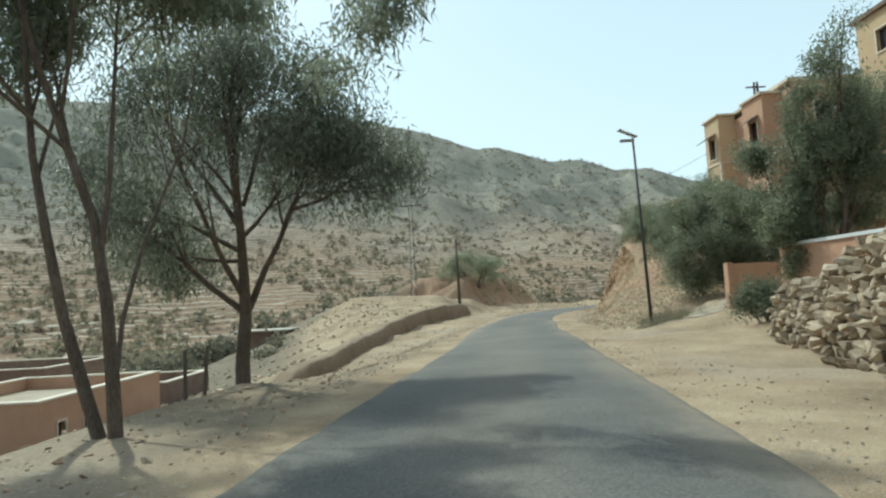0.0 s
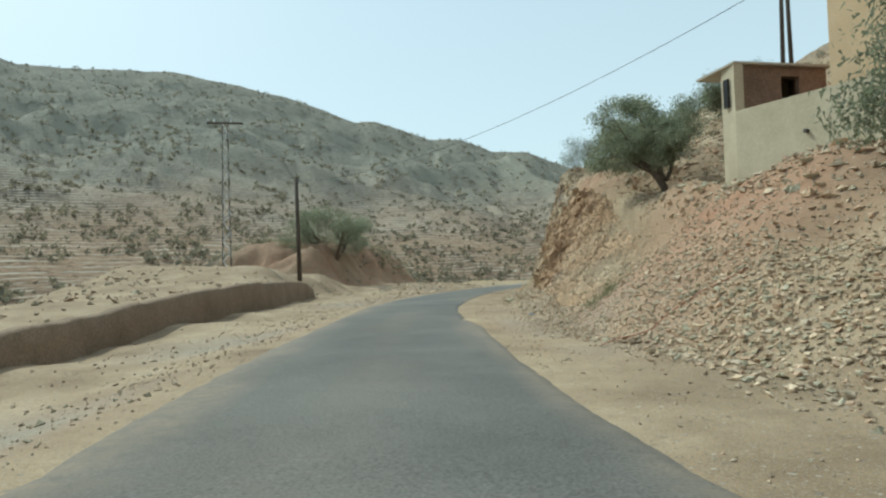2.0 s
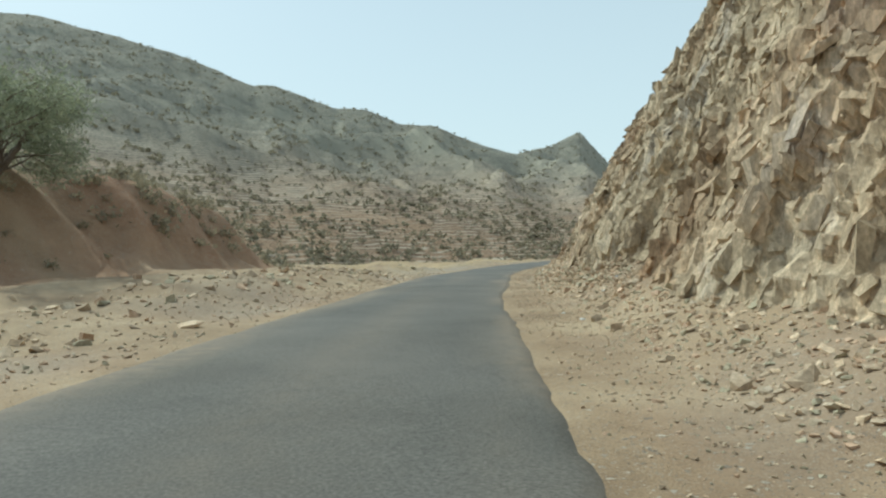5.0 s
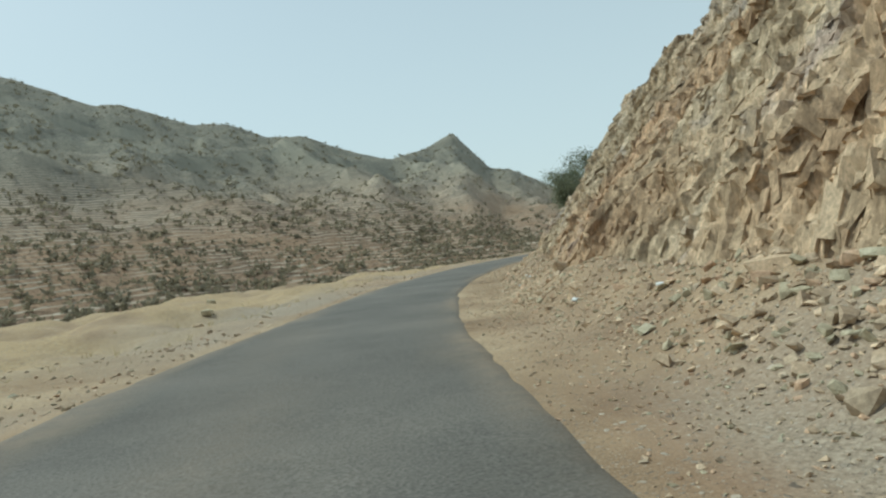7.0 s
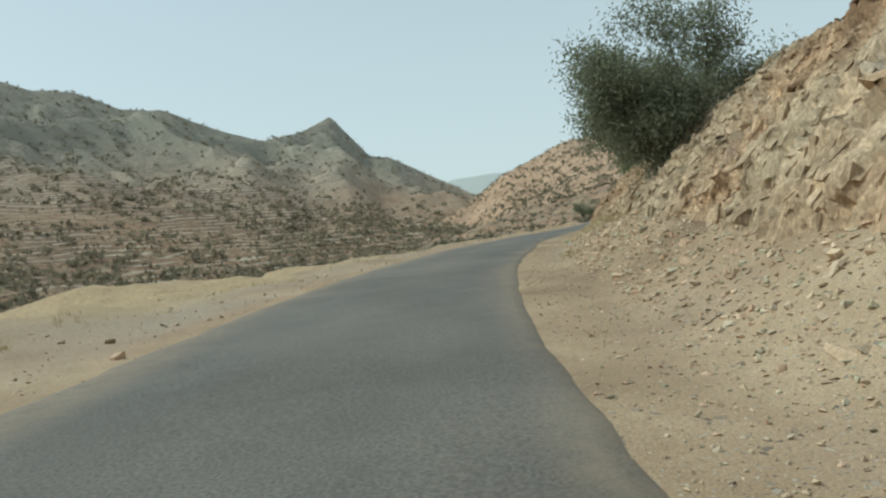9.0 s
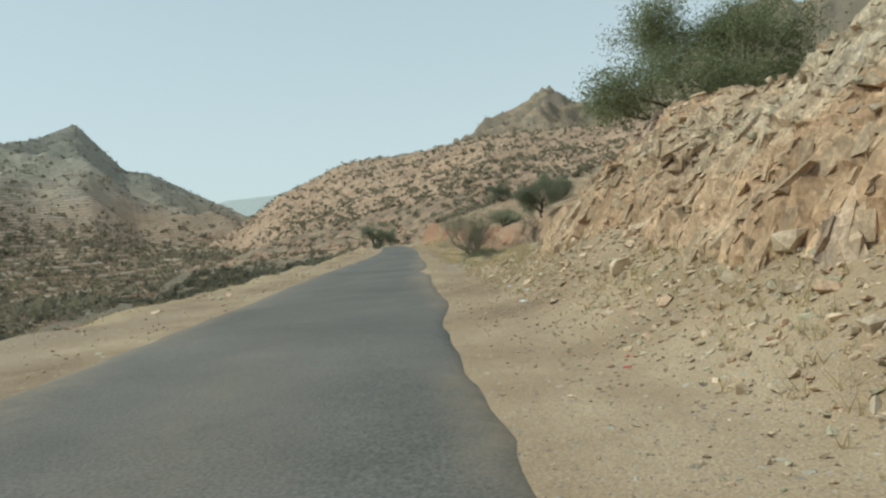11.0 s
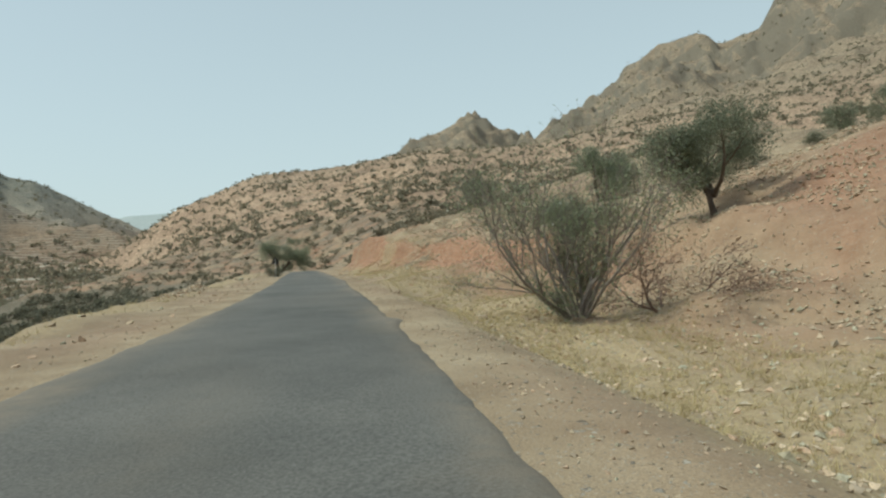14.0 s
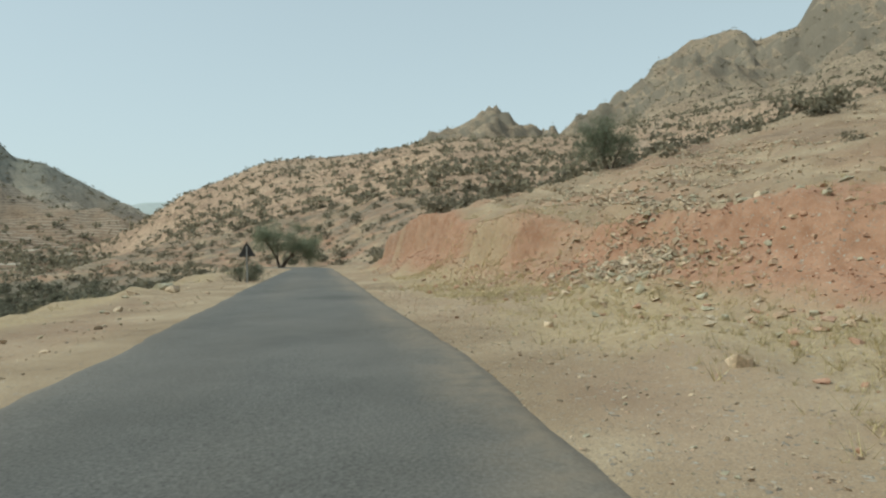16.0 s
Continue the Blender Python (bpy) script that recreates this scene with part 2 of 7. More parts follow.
def add_dust(m):
    """Blown dust lying along the asphalt's edges."""
    t = m.node_tree
    bsdf = t.nodes["Principled BSDF"]
    src = bsdf.inputs["Base Color"].links[0].from_socket
    at = t.nodes.new("ShaderNodeAttribute")
    at.attribute_name = "dust"
    n = t.nodes.new("ShaderNodeTexNoise")
    n.inputs["Scale"].default_value, n.inputs["Detail"].default_value = 5.0, 8.0
    tc = t.nodes.new("ShaderNodeTexCoord")
    t.links.new(tc.outputs["Object"], n.inputs["Vector"])
    mu = t.nodes.new("ShaderNodeMath")
    mu.operation = 'MULTIPLY'
    t.links.new(at.outputs["Fac"], mu.inputs[0])
    t.links.new(n.outputs["Fac"], mu.inputs[1])
    mix = t.nodes.new("ShaderNodeMix")
    mix.data_type = 'RGBA'
    mix.inputs[7].default_value = (0.30, 0.235, 0.165, 1)
    t.links.new(mu.outputs[0], mix.inputs[0])
    t.links.new(src, mix.inputs[6])
    t.links.new(mix.outputs[2], bsdf.inputs["Base Color"])


add_dust(M_ASPHALT)
add_rust(M_ROCK)
add_blocks(M_ROCK)
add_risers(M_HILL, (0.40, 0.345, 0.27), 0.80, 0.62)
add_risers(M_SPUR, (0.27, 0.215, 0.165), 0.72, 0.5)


def add_terraces(m):
    """Warmer soil low down, a haze-blue cast on the heights, and pale dry-stone terrace walls following the contours in
    patches.
    """
    t = m.node_tree
    bsdf = t.nodes["Principled BSDF"]
    src = bsdf.inputs["Base Color"].links[0].from_socket
    ge = t.nodes.new("ShaderNodeNewGeometry")
    sp = t.nodes.new("ShaderNodeSeparateXYZ")
    t.links.new(ge.outputs["Position"], sp.inputs[0])
    patch = t.nodes.new("ShaderNodeTexNoise")
    patch.inputs["Scale"].default_value, patch.inputs["Detail"].default_value = 0.011, 5.0
    t.links.new(ge.outputs["Position"], patch.inputs["Vector"])
    bend = t.nodes.new("ShaderNodeTexNoise")
    bend.inputs["Scale"].default_value, bend.inputs["Detail"].default_value = 0.03, 3.0
    t.links.new(ge.outputs["Position"], bend.inputs["Vector"])

    def op(kind, a, c):
        n = t.nodes.new("ShaderNodeMath")
        n.operation = kind
        for k, v in enumerate((a, c)):
            if isinstance(v, (int, float)):
                n.inputs[k].default_value = v
            else:
                t.links.new(v, n.inputs[k])
        return n.outputs[0]

    def ramp(v, a, c, lo=0.0, hi=1.0):
        n = t.nodes.new("ShaderNodeMapRange")
        n.inputs[1].default_value, n.inputs[2].default_value, n.inputs[3].default_value, n.inputs[4].default_value = a, c, lo, hi
        t.links.new(v, n.inputs[0])
        return n.outputs[0]

    def blend(kind, f, a, colour):
        n = t.nodes.new("ShaderNodeMix")
        n.data_type, n.blend_type = 'RGBA', kind
        t.links.new(f, n.inputs[0])
        t.links.new(a, n.inputs[6])
        n.inputs[7].default_value = (*colour, 1)
        return n.outputs[2]

    gap = t.nodes.new("ShaderNodeTexNoise")
    gap.inputs["Scale"].default_value, gap.inputs["Detail"].default_value = 0.07, 3.0
    t.links.new(ge.outputs["Position"], gap.inputs["Vector"])
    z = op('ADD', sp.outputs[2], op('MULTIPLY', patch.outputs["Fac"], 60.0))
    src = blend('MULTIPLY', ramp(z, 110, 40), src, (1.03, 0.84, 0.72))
    # Cool cast on the heights: blue haze put into the colour.
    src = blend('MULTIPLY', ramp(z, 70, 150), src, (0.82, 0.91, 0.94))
    level = op('FRACT', op('ADD', op('DIVIDE', sp.outputs[2], 2.0), op('MULTIPLY', bend.outputs["Fac"], 3.0)), 0.0)
    line = op('MULTIPLY', ramp(level, 0.70, 0.78), ramp(level, 1.0, 0.94))
    where = op('MULTIPLY', ramp(patch.outputs["Fac"], 0.40, 0.52, 0.55, 1.0), ramp(z, 135, 90))
    src = blend('MIX', op('MULTIPLY', op('MULTIPLY', line, where), ramp(gap.outputs["Fac"], 0.36, 0.50)), src, (0.50, 0.44, 0.35))
    t.links.new(src, bsdf.inputs["Base Color"])


def add_upland(m):
    """Darker, cooler and greyer towards the heights."""
    t = m.node_tree
    bsdf = t.nodes["Principled BSDF"]
    src = bsdf.inputs["Base Color"].links[0].from_socket
    ge = t.nodes.new("ShaderNodeNewGeometry")
    sp = t.nodes.new("ShaderNodeSeparateXYZ")
    t.links.new(ge.outputs["Position"], sp.inputs[0])
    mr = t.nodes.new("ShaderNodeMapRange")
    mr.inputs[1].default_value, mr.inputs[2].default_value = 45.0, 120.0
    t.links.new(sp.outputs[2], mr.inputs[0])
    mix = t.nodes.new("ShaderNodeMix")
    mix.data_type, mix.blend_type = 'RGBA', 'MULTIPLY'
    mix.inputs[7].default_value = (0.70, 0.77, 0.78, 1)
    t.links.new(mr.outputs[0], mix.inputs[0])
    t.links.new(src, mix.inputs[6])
    t.links.new(mix.outputs[2], bsdf.inputs["Base Color"])


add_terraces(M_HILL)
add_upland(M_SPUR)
# Blue-grey base and a faint glow stand in for haze before the hill.
M_FAR_HAZE = material("far_hill_haze", [(0.20, 0.205, 0.19), (0.24, 0.24, 0.22)], 0.004, 0.95, 0.3, fine=0.05, fine_mix=0.15, bump_scale=3.0, spec=0.1)
far_bsdf = M_FAR_HAZE.node_tree.nodes["Principled BSDF"]
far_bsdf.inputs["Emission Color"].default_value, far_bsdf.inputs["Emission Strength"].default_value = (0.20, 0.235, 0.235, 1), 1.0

# ---- the road's line: a smooth curve through survey stakes (x, y, z) about 14 m apart ----
STAKES = [(-2.77, -27.97, 0.21), (-1.53, -13.97, 0.21), (-0.3, 0.03, 0.0), (1.22, 13.83, -0.24), (2.85, 27.81, -0.48), (4.63, 41.79, -0.7), (7.66, 55.47, -0.69), (12.15, 69.05, -0.74), (17.47, 81.85, -0.87), (23.3, 94.57, -1.0), (29.86, 107.23, -1.19), (37.92, 119.09, -1.2), (47.48, 129.33, -1.12), (58.29, 138.31, -1.08), (69.94, 146.59, -1.1), (81.51, 154.28, -1.17), (93.39, 162.0, -1.29), (105.11, 169.58, -1.33), (116.62, 177.11, -1.33), (128.11, 185.1, -1.34), (139.55, 193.26, -1.35)]
turn_x, turn_y, turn_z, turn_a = (*STAKES[-1], math.atan2(8.16, 11.44))
for k in range(1, 15):  # the road swings left round the foot of the spur
    turn_a += radians(7.0) if k > 4 else 0.0
    turn_x, turn_y, turn_z = turn_x + 14 * math.cos(turn_a), turn_y + 14 * math.sin(turn_a), turn_z - 0.03 * k
    STAKES.append((turn_x, turn_y, turn_z))
P0 = np.array(STAKES, float)


def spline(points, per=28):
    rows = []
    for i in range(1, len(points) - 2):
        a, b, c, d = points[i - 1:i + 3]
        for t in np.arange(per) / per:
            rows.append(0.5 * ((2 * b) + (c - a) * t + (2 * a - 5 * b + 4 * c - d) * t ** 2 + (3 * b - a - 3 * c + d) * t ** 3))
    return np.array(rows)


LINE = spline(P0)
STEP = np.hypot(np.diff(LINE[:, 0]), np.diff(LINE[:, 1]))
DIST = np.concatenate([[0], np.cumsum(STEP)])
DIST -= DIST[np.argmin(np.hypot(LINE[:, 0], LINE[:, 1]))]
S_MIN, S_MAX = DIST[0] + 0.5, DIST[-1] - 0.5
TANG = np.gradient(LINE[:, :2], axis=0)
TANG /= np.linalg.norm(TANG, axis=1)[:, None]
for _ in range(3):
    k = np.ones(41) / 41
    pad = np.vstack([np.repeat(TANG[:1], 20, 0), TANG, np.repeat(TANG[-1:], 20, 0)])
    TANG = np.stack([np.convolve(pad[:, j], k, 'valid') for j in (0, 1)], 1)
    TANG /= np.linalg.norm(TANG, axis=1)[:, None]


def on_line(s):
    return np.stack([np.interp(s, DIST, LINE[:, j]) for j in range(3)], -1), np.stack([np.interp(s, DIST, TANG[:, j]) for j in (0, 1)], -1)


def plan(s, u):
    """World x, y and the road's height for distance s along the road and u to its right."""
    p, t = on_line(np.asarray(s, float))
    u = np.asarray(u, float)
    return p[..., 0] + t[..., 1] * u, p[..., 1] - t[..., 0] * u, p[..., 2]


def to_road(x, y):
    """Distance along and to the right of the road of world points (arrays)."""
    x, y = np.ravel(x), np.ravel(y)
    s, u = np.empty(len(x)), np.empty(len(x))
    sub = LINE[::7]
    for i in range(0, len(x), 4000):
        d = (x[i:i + 4000, None] - sub[None, :, 0]) ** 2 + (y[i:i + 4000, None] - sub[None, :, 1]) ** 2
        j = d.argmin(1) * 7
        dx, dy = x[i:i + 4000] - LINE[j, 0], y[i:i + 4000] - LINE[j, 1]
        s[i:i + 4000] = DIST[j] + dx * TANG[j, 0] + dy * TANG[j, 1]
        u[i:i + 4000] = dx * TANG[j, 1] - dy * TANG[j, 0]
    return s, u


def value_noise(x, y, seed=0):
    """Smooth 2D noise in -1..1 on arrays."""
    xi, yi = np.floor(x).astype(np.int64), np.floor(y).astype(np.int64)
    fx, fy = x - xi, y - yi
    fx, fy = fx * fx * fx * (fx * (fx * 6 - 15) + 10), fy * fy * fy * (fy * (fy * 6 - 15) + 10)

    def h(a, b):
        n = (a * 374761393 + b * 668265263 + seed * 974634777) & 0xFFFFFFFF
        n = ((n ^ (n >> 13)) * 1274126177) & 0xFFFFFFFF
        return ((n ^ (n >> 16)) & 0xFFFF) / 32767.5 - 1

    return (h(xi, yi) * (1 - fx) + h(xi + 1, yi) * fx) * (1 - fy) + (h(xi, yi + 1) * (1 - fx) + h(xi + 1, yi + 1) * fx) * fy


def fbm(x, y, octaves=4, seed=0, gain=0.5):
    v, a = 0, 1.0
    for o in range(octaves):
        v = v + a * value_noise(x * 2 ** o + 17.3 * o, y * 2 ** o - 9.1 * o, seed + o)
        a *= gain
    return v


def ridged(x, y, octaves=4, seed=0):
    v, a = 0, 1.0
    for o in range(octaves):
        v = v + a * (1 - 2 * np.abs(value_noise(x * 2 ** o + 5.3 * o, y * 2 ** o + 2.1 * o, seed + o)))
        a *= 0.5
    return v


def smooth(a, b, x):
    t = np.clip((x - a) / (b - a), 0, 1)
    return t * t * (3 - 2 * t)


def table(x, *pairs):
    return np.interp(x, [p[0] for p in pairs], [p[1] for p in pairs])


# ---- mountains: bearing (degrees left of north) and height angle of the ridges, as seen from the valley ----
C_WEST, C_EAST = (30.0, 70.0), (110.0, 165.0)
RIDGE_WEST = [(120, 9), (70, 13), (45, 16.6), (28, 17.2), (24.7, 16.4), (13.6, 17.2), (8.6, 16.6), (2.9, 15.5), (-2.1, 13.7), (-3.8, 13.9), (-8.9, 12.2), (-11.6, 12.2), (-14.6, 10.9), (-17.4, 10.9), (-21, 9.4), (-24.7, 8.3), (-27.9, 8.9), (-30.5, 10.0), (-33.4, 6.6), (-35.2, 6.3), (-39.6, 3.9), (-44, 1.5), (-50, 0)]
RIDGE_SPUR = [(-30, -1.5), (-39, 1.5), (-44, 4.9), (-46.5, 5.9), (-50.7, 7.7), (-56.8, 8.1), (-62.7, 9.1), (-66, 9.4), (-75, 9.3), (-80, 10), (-90, 11), (-110, 12), (-200, 12)]
RIDGE_EAST = [(-44, -2), (-50, 0.5), (-55, 3.5), (-62, 8), (-65.3, 10.0), (-69.9, 12.0), (-72, 10.7), (-75.2, 9.4), (-78.3, 10.8), (-82.8, 14.0), (-86.0, 16.3), (-89.1, 16.6), (-90.5, 15.6), (-93.6, 16.1), (-95, 18.4), (-97, 20.0), (-103, 24), (-125, 24), (-200, 18)]


def bearing(x, y, c):
    dx, dy = x - c[0], y - c[1]
    return (np.degrees(np.arctan2(-dx, dy)) + 280) % 360 - 280, np.hypot(dx, dy)


def curve(x, rows):
    r = sorted(rows)
    return np.interp(x, [a for a, b in r], [b for a, b in r])


def west_height(x, y):
    """Valley bed and the long terraced mountain beyond it."""
    a, r = bearing(x, y, C_WEST)
    a = np.where(a < -200, a + 360, a)
    top_r = 1000 + 60 * np.sin(np.radians(a * 3)) + 250 * smooth(-24, -31, a)
    top = np.tan(np.radians(curve(a, RIDGE_WEST))) * top_r
    foot = table(a, (-60, 340), (-45, 340), (-35, 330), (-20, 260), (-10, 210), (8, 185), (30, 165), (120, 150))
    t = np.clip((r - foot) / (top_r - foot), 0, 1.4)
    z = -11 + (top + 11) * np.where(t < 1, t ** 1.3, 1 - (t - 1) * 1.2)
    gully = ridged(x / 170, y / 170, 4, 3)
    z = z + ridged(x / 48, y / 48, 3, 9) * 3.5 * smooth(0.3, 0.5, t) * smooth(1.0, 0.92, t) + (gully - 0.7) * 18 * smooth(0.12, 0.5, t) * smooth(1.0, 0.75, t)
    step = 1.9
    w = smooth(0.0, 0.02, t) * smooth(415, 370, r) * smooth(-0.4, 0.5, value_noise(x / 90, y / 90, 8) + 0.35)
    q = z / step + 0.6 * fbm(x / 60, y / 60, 2, 5)
    f = q - np.floor(q)
    z = z + w * step * (smooth(0.72, 0.98, f) - f)
    return z + fbm(x / 25, y / 25, 3, 6) * 0.7 * smooth(0, 0.1, t)


def east_height(x, y):
    """Scrub spur ahead of the road and the crags above it."""
    a, r = bearing(x, y, C_EAST)
    a = np.where(a > 60, a - 360, a)
    r1, r2 = 430.0 + 70 * smooth(-64, -56, a), 1080.0 + 420 * smooth(-78, -72, a)
    z1 = np.tan(np.radians(curve(a, RIDGE_SPUR))) * r1
    z2 = np.tan(np.radians(curve(a, RIDGE_EAST))) * r2
    f1 = 70 + 90 * smooth(-62, -45, a)
    t1 = np.clip((r - f1) / (r1 - f1), 0, 1)
    low = -4 - 12 * smooth(-46, -37, a)
    za = low + (z1 - low) * t1 ** 1.08
    t2 = np.clip((r - r1) / (r2 - r1), 0, 1.5)
    dip = z1 * 0.25 * np.sin(np.pi * np.clip(t2 * 2.2, 0, 1)) * smooth(-84, -70, a)
    zb = z1 + (z2 - z1) * np.where(t2 < 1, t2 ** 1.25, 1 - (t2 - 1)) - dip
    z = np.where(r < r1, za, zb)
    z = z + (ridged(x / 110, y / 110, 4, 21) - 0.7) * (5 * smooth(0.05, 0.6, t1) * smooth(1.0, 0.8, t1) + 24 * smooth(0.05, 0.4, t2) * smooth(1, 0.8, t2)) + ridged(x / 38, y / 38, 3, 24) * 7 * smooth(0.05, 0.4, t2) * smooth(1.02, 0.93, t2)
    return z + fbm(x / 14, y / 14, 3, 22) * 0.6 * smooth(0.02, 0.2, t1)


# ---- the ground along the road ----
def cliff_top(s):
    """Height of the rock cut's brow above the road."""
    return table(s, (40, 0.0), (45, 0.8), (50, 2.4), (55, 3.7), (60, 4.6), (70, 6.6), (80, 8.0), (90, 8.0), (100, 7.2), (110, 6.3), (120, 5.2), (130, 4.2), (140, 3.2), (150, 2.5), (165, 2.4), (171, 2.1), (175, 1.2), (178, 0.4), (184, 0.0))


def cliff_run(s):
    """Plan width of the face."""
    return table(s, (40, 3.5), (52, 2.6), (60, 1.8), (72, 2.4), (80, 2.9), (92, 4.1), (115, 4.5), (130, 3.9), (145, 2.6), (152, 2.3), (172, 2.0), (180, 2.4), (186, 3.0))


FOOT = 5.3


def verge_height(s, u):
    """Height above the road of the ground at s, u (u to the right of the road's middle)."""
    x, y, zr = plan(s, u)
    # right-hand side
    top, run = cliff_top(s), cliff_run(s)
    heap = table(s, (40, 0.5), (55, 0.8), (76, 0.9), (82, 1.2), (88, 1.7), (93, 1.5), (98, 1.1), (115, 1.1), (140, 1.1), (150, 1.3), (168, 1.3), (175, 0.9), (190, 0.5))
    scree = heap * smooth(3.2, FOOT + 0.5, u) * smooth(40, 52, s) * smooth(190, 175, s)
    top = np.maximum(top - np.maximum(heap - 0.9, 0), 0)
    up = table(s, (-40, 0.10), (20, 0.12), (40, 0.16), (52, 0.36), (70, 0.40), (95, 0.58), (115, 0.60), (130, 0.48), (150, 0.25), (172, 0.24), (190, 0.22), (210, 0.32), (225, 0.40), (238, 0.24), (250, 0.18), (265, 0.21), (280, 0.27), (300, 0.24), (420, 0.2))
    start = table(s, (-40, 12), (8, 9.0), (30, 6.0), (45, FOOT), (180, FOOT), (192, 8.0), (208, 11.0), (235, 10.6), (250, 9.5), (420, 9))
    r = scree + np.where(s > 38, 1, 0) * np.where(s < 188, 1, 0) * top * np.clip((u - FOOT) / run, 0, 1)
    r = r + up * np.clip(u - start - np.where((s > 38) & (s < 188), run, 0), 0, None)
    r = np.maximum(r, (3.7 + 0.48 * smooth(36, 41, s)) * np.clip((u - 4.9) / 5.0, 0, 1) ** 0.9 * smooth(27, 41, s) * smooth(58, 49, s) + up * np.clip(u - 11, 0, None))
    r = r + 0.36 * smooth(3.6, 7.5, u) * smooth(14, 25, s) * smooth(40, 31, s)
    r = r + 0.2 * np.exp(-((s - 51.8) / 3.0) ** 2 - ((u - 10.4) / 1.9) ** 2)
    hollow = -0.8 * smooth(3.0, 5.5, u) * smooth(12.0, 9.5, u) * smooth(188, 205, s) * smooth(238, 226, s)
    bank_foot = table(s, (225, 13), (238, 10.6), (250, 8.2), (262, 7.0), (285, 6.4))
    bank_top = table(s, (225, 0.1), (236, 0.9), (243, 1.25), (250, 1.5), (262, 2.2), (275, 3.3), (288, 2.6), (300, 0))
    rill = 0.45 * fbm(s / 2.6, u * 0, 3, 33) + 0.26 * ridged(s / 1.7, u * 0 + 4, 3, 36) + 0.12 * fbm(s / 0.6, u / 0.6, 2, 38)
    bank = bank_top * (0.66 * np.clip((u - bank_foot - rill) / (0.6 + 0.2 * value_noise(s / 3.1, u * 0, 37)), 0, 1) + 0.34 * smooth(bank_foot - 1.7, bank_foot + 0.5, u + 0.3 * rill))
    r = r + hollow + bank + 0.25 * smooth(3.2, 7.5, u) * smooth(190, 215, s) + 0.35 * smooth(5, 10, u) * smooth(228, 242, s) * smooth(300, 280, s)
    # left-hand side
    v = -u
    brink = table(s, (-40, 5), (12, 5.0), (20, 5.6), (34, 7), (70, 24), (100, 24), (118, 22), (128, 20), (145, 12), (158, 5.4), (240, 6.0), (290, 6.5), (420, 7))
    fall = table(s, (-40, 0.3), (10, 0.33), (30, 0.30), (60, 0.35), (120, 0.5), (160, 0.55), (420, 0.4))
    l = -fall * np.clip(v - brink, 0, None) ** 0.97
    wall_u = table(s, (14, 5.4), (20, 5.6), (30, 6.8), (44, 8.2), (57, 8.0), (67, 9.2), (75, 11))
    wall_h = table(s, (14, 0.0), (19, 0.35), (30, 0.5), (44, 0.85), (57, 1.2), (66, 1.0), (71, 0.0))
    l = l + wall_h * np.clip((v - wall_u - 0.12) / 0.3, 0, 1) + 0.15 * smooth(11, 19, v) * smooth(40, 60, s) * smooth(76, 70, s)
    l = l - table(s, (12, 0), (18, 0.5), (36, 0.48), (46, 0.2), (55, 0.08), (62, 0)) * smooth(2.5, 5.2, v)
    knob = 0.16 * ridged(x / 6.0, y / 6.0, 3, 34)
    l = l + 1.6 * smooth(9.5, 12.5, v) * smooth(60, 69, s) * smooth(82, 76, s)
    l = l + (4.3 + 1.2 * knob) * smooth(80, 86, s + 14 * knob) * smooth(113, 106, s + 14 * knob) * smooth(13.0, 17.0, v + 5 * knob) * smooth(36, 28, v) + 0.5 * smooth(3.6, 6.5, v) * smooth(74, 84, s) * smooth(112, 98, s)
    h = np.where(u > 0, r, l)
    rough = fbm(x / 3.1, y / 3.1, 4, 31)
    amp = 0.03 + (0.22 - 0.06 * smooth(185, 200, s) * (u > 0) - 0.16 * smooth(110, 95, s) * (u < 0)) * smooth(4.5, 9, np.abs(u)) + (0.12 - 0.08 * smooth(80, 70, s) * (u < 0)) * smooth(3.4, 5.0, np.abs(u))
    h = h + rough * amp * smooth(2.3, 3.4, np.abs(u)) + 0.09 * fbm(x / 1.1, y / 1.1, 2, 35) * smooth(6, 10, u) * smooth(176, 186, s)
    return h - 0.04


def land_height(s, u):
    """World height, blended into the mountains away from the road."""
    x, y, zr = plan(s, u)
    h = zr + verge_height(s, u)
    hw, he = west_height(x, y), east_height(x, y)
    far = np.where(s > 225, np.maximum(hw, he), hw)
    h = h + (far - h) * smooth(-30, -62, u)
    near_edge = table(s, (190, 30), (260, 30), (300, 10), (340, 6))
    h = h + (np.maximum(he, h) - h) * smooth(near_edge, near_edge + 22, u) * smooth(190, 240, s)
    h = h - 1.1 * smooth(FOOT - 0.2, FOOT + 0.5, u) * smooth(FOOT + cliff_run(s) + 0.6, FOOT + cliff_run(s) + 0.1, u) * smooth(43, 50, s) * smooth(180, 172, s)
    h = h - 1.05 * smooth(10.0, 11.8, u) * smooth(15.3, 14.0, u) * smooth(197, 208, s) * smooth(232, 226, s)
    return x, y, h - 0.15 * smooth(-63, -66, u)


def grid_mesh(name, X, Y, Z, mat, smooth_shade=True):
    n, m = X.shape
    verts = np.stack([X, Y, Z], -1).reshape(-1, 3)
    i = np.arange((n - 1) * m).reshape(n - 1, m)[:, :-1].ravel()
    faces = np.stack([i, i + 1, i + m + 1, i + m], 1)
    me = bpy.data.meshes.new(name)
    me.from_pydata(verts.tolist(), [], faces.tolist())
    me.materials.append(mat)
    if smooth_shade:
        me.polygons.foreach_set("use_smooth", [True] * len(me.polygons))
    ob = new(name, me)
    return ob


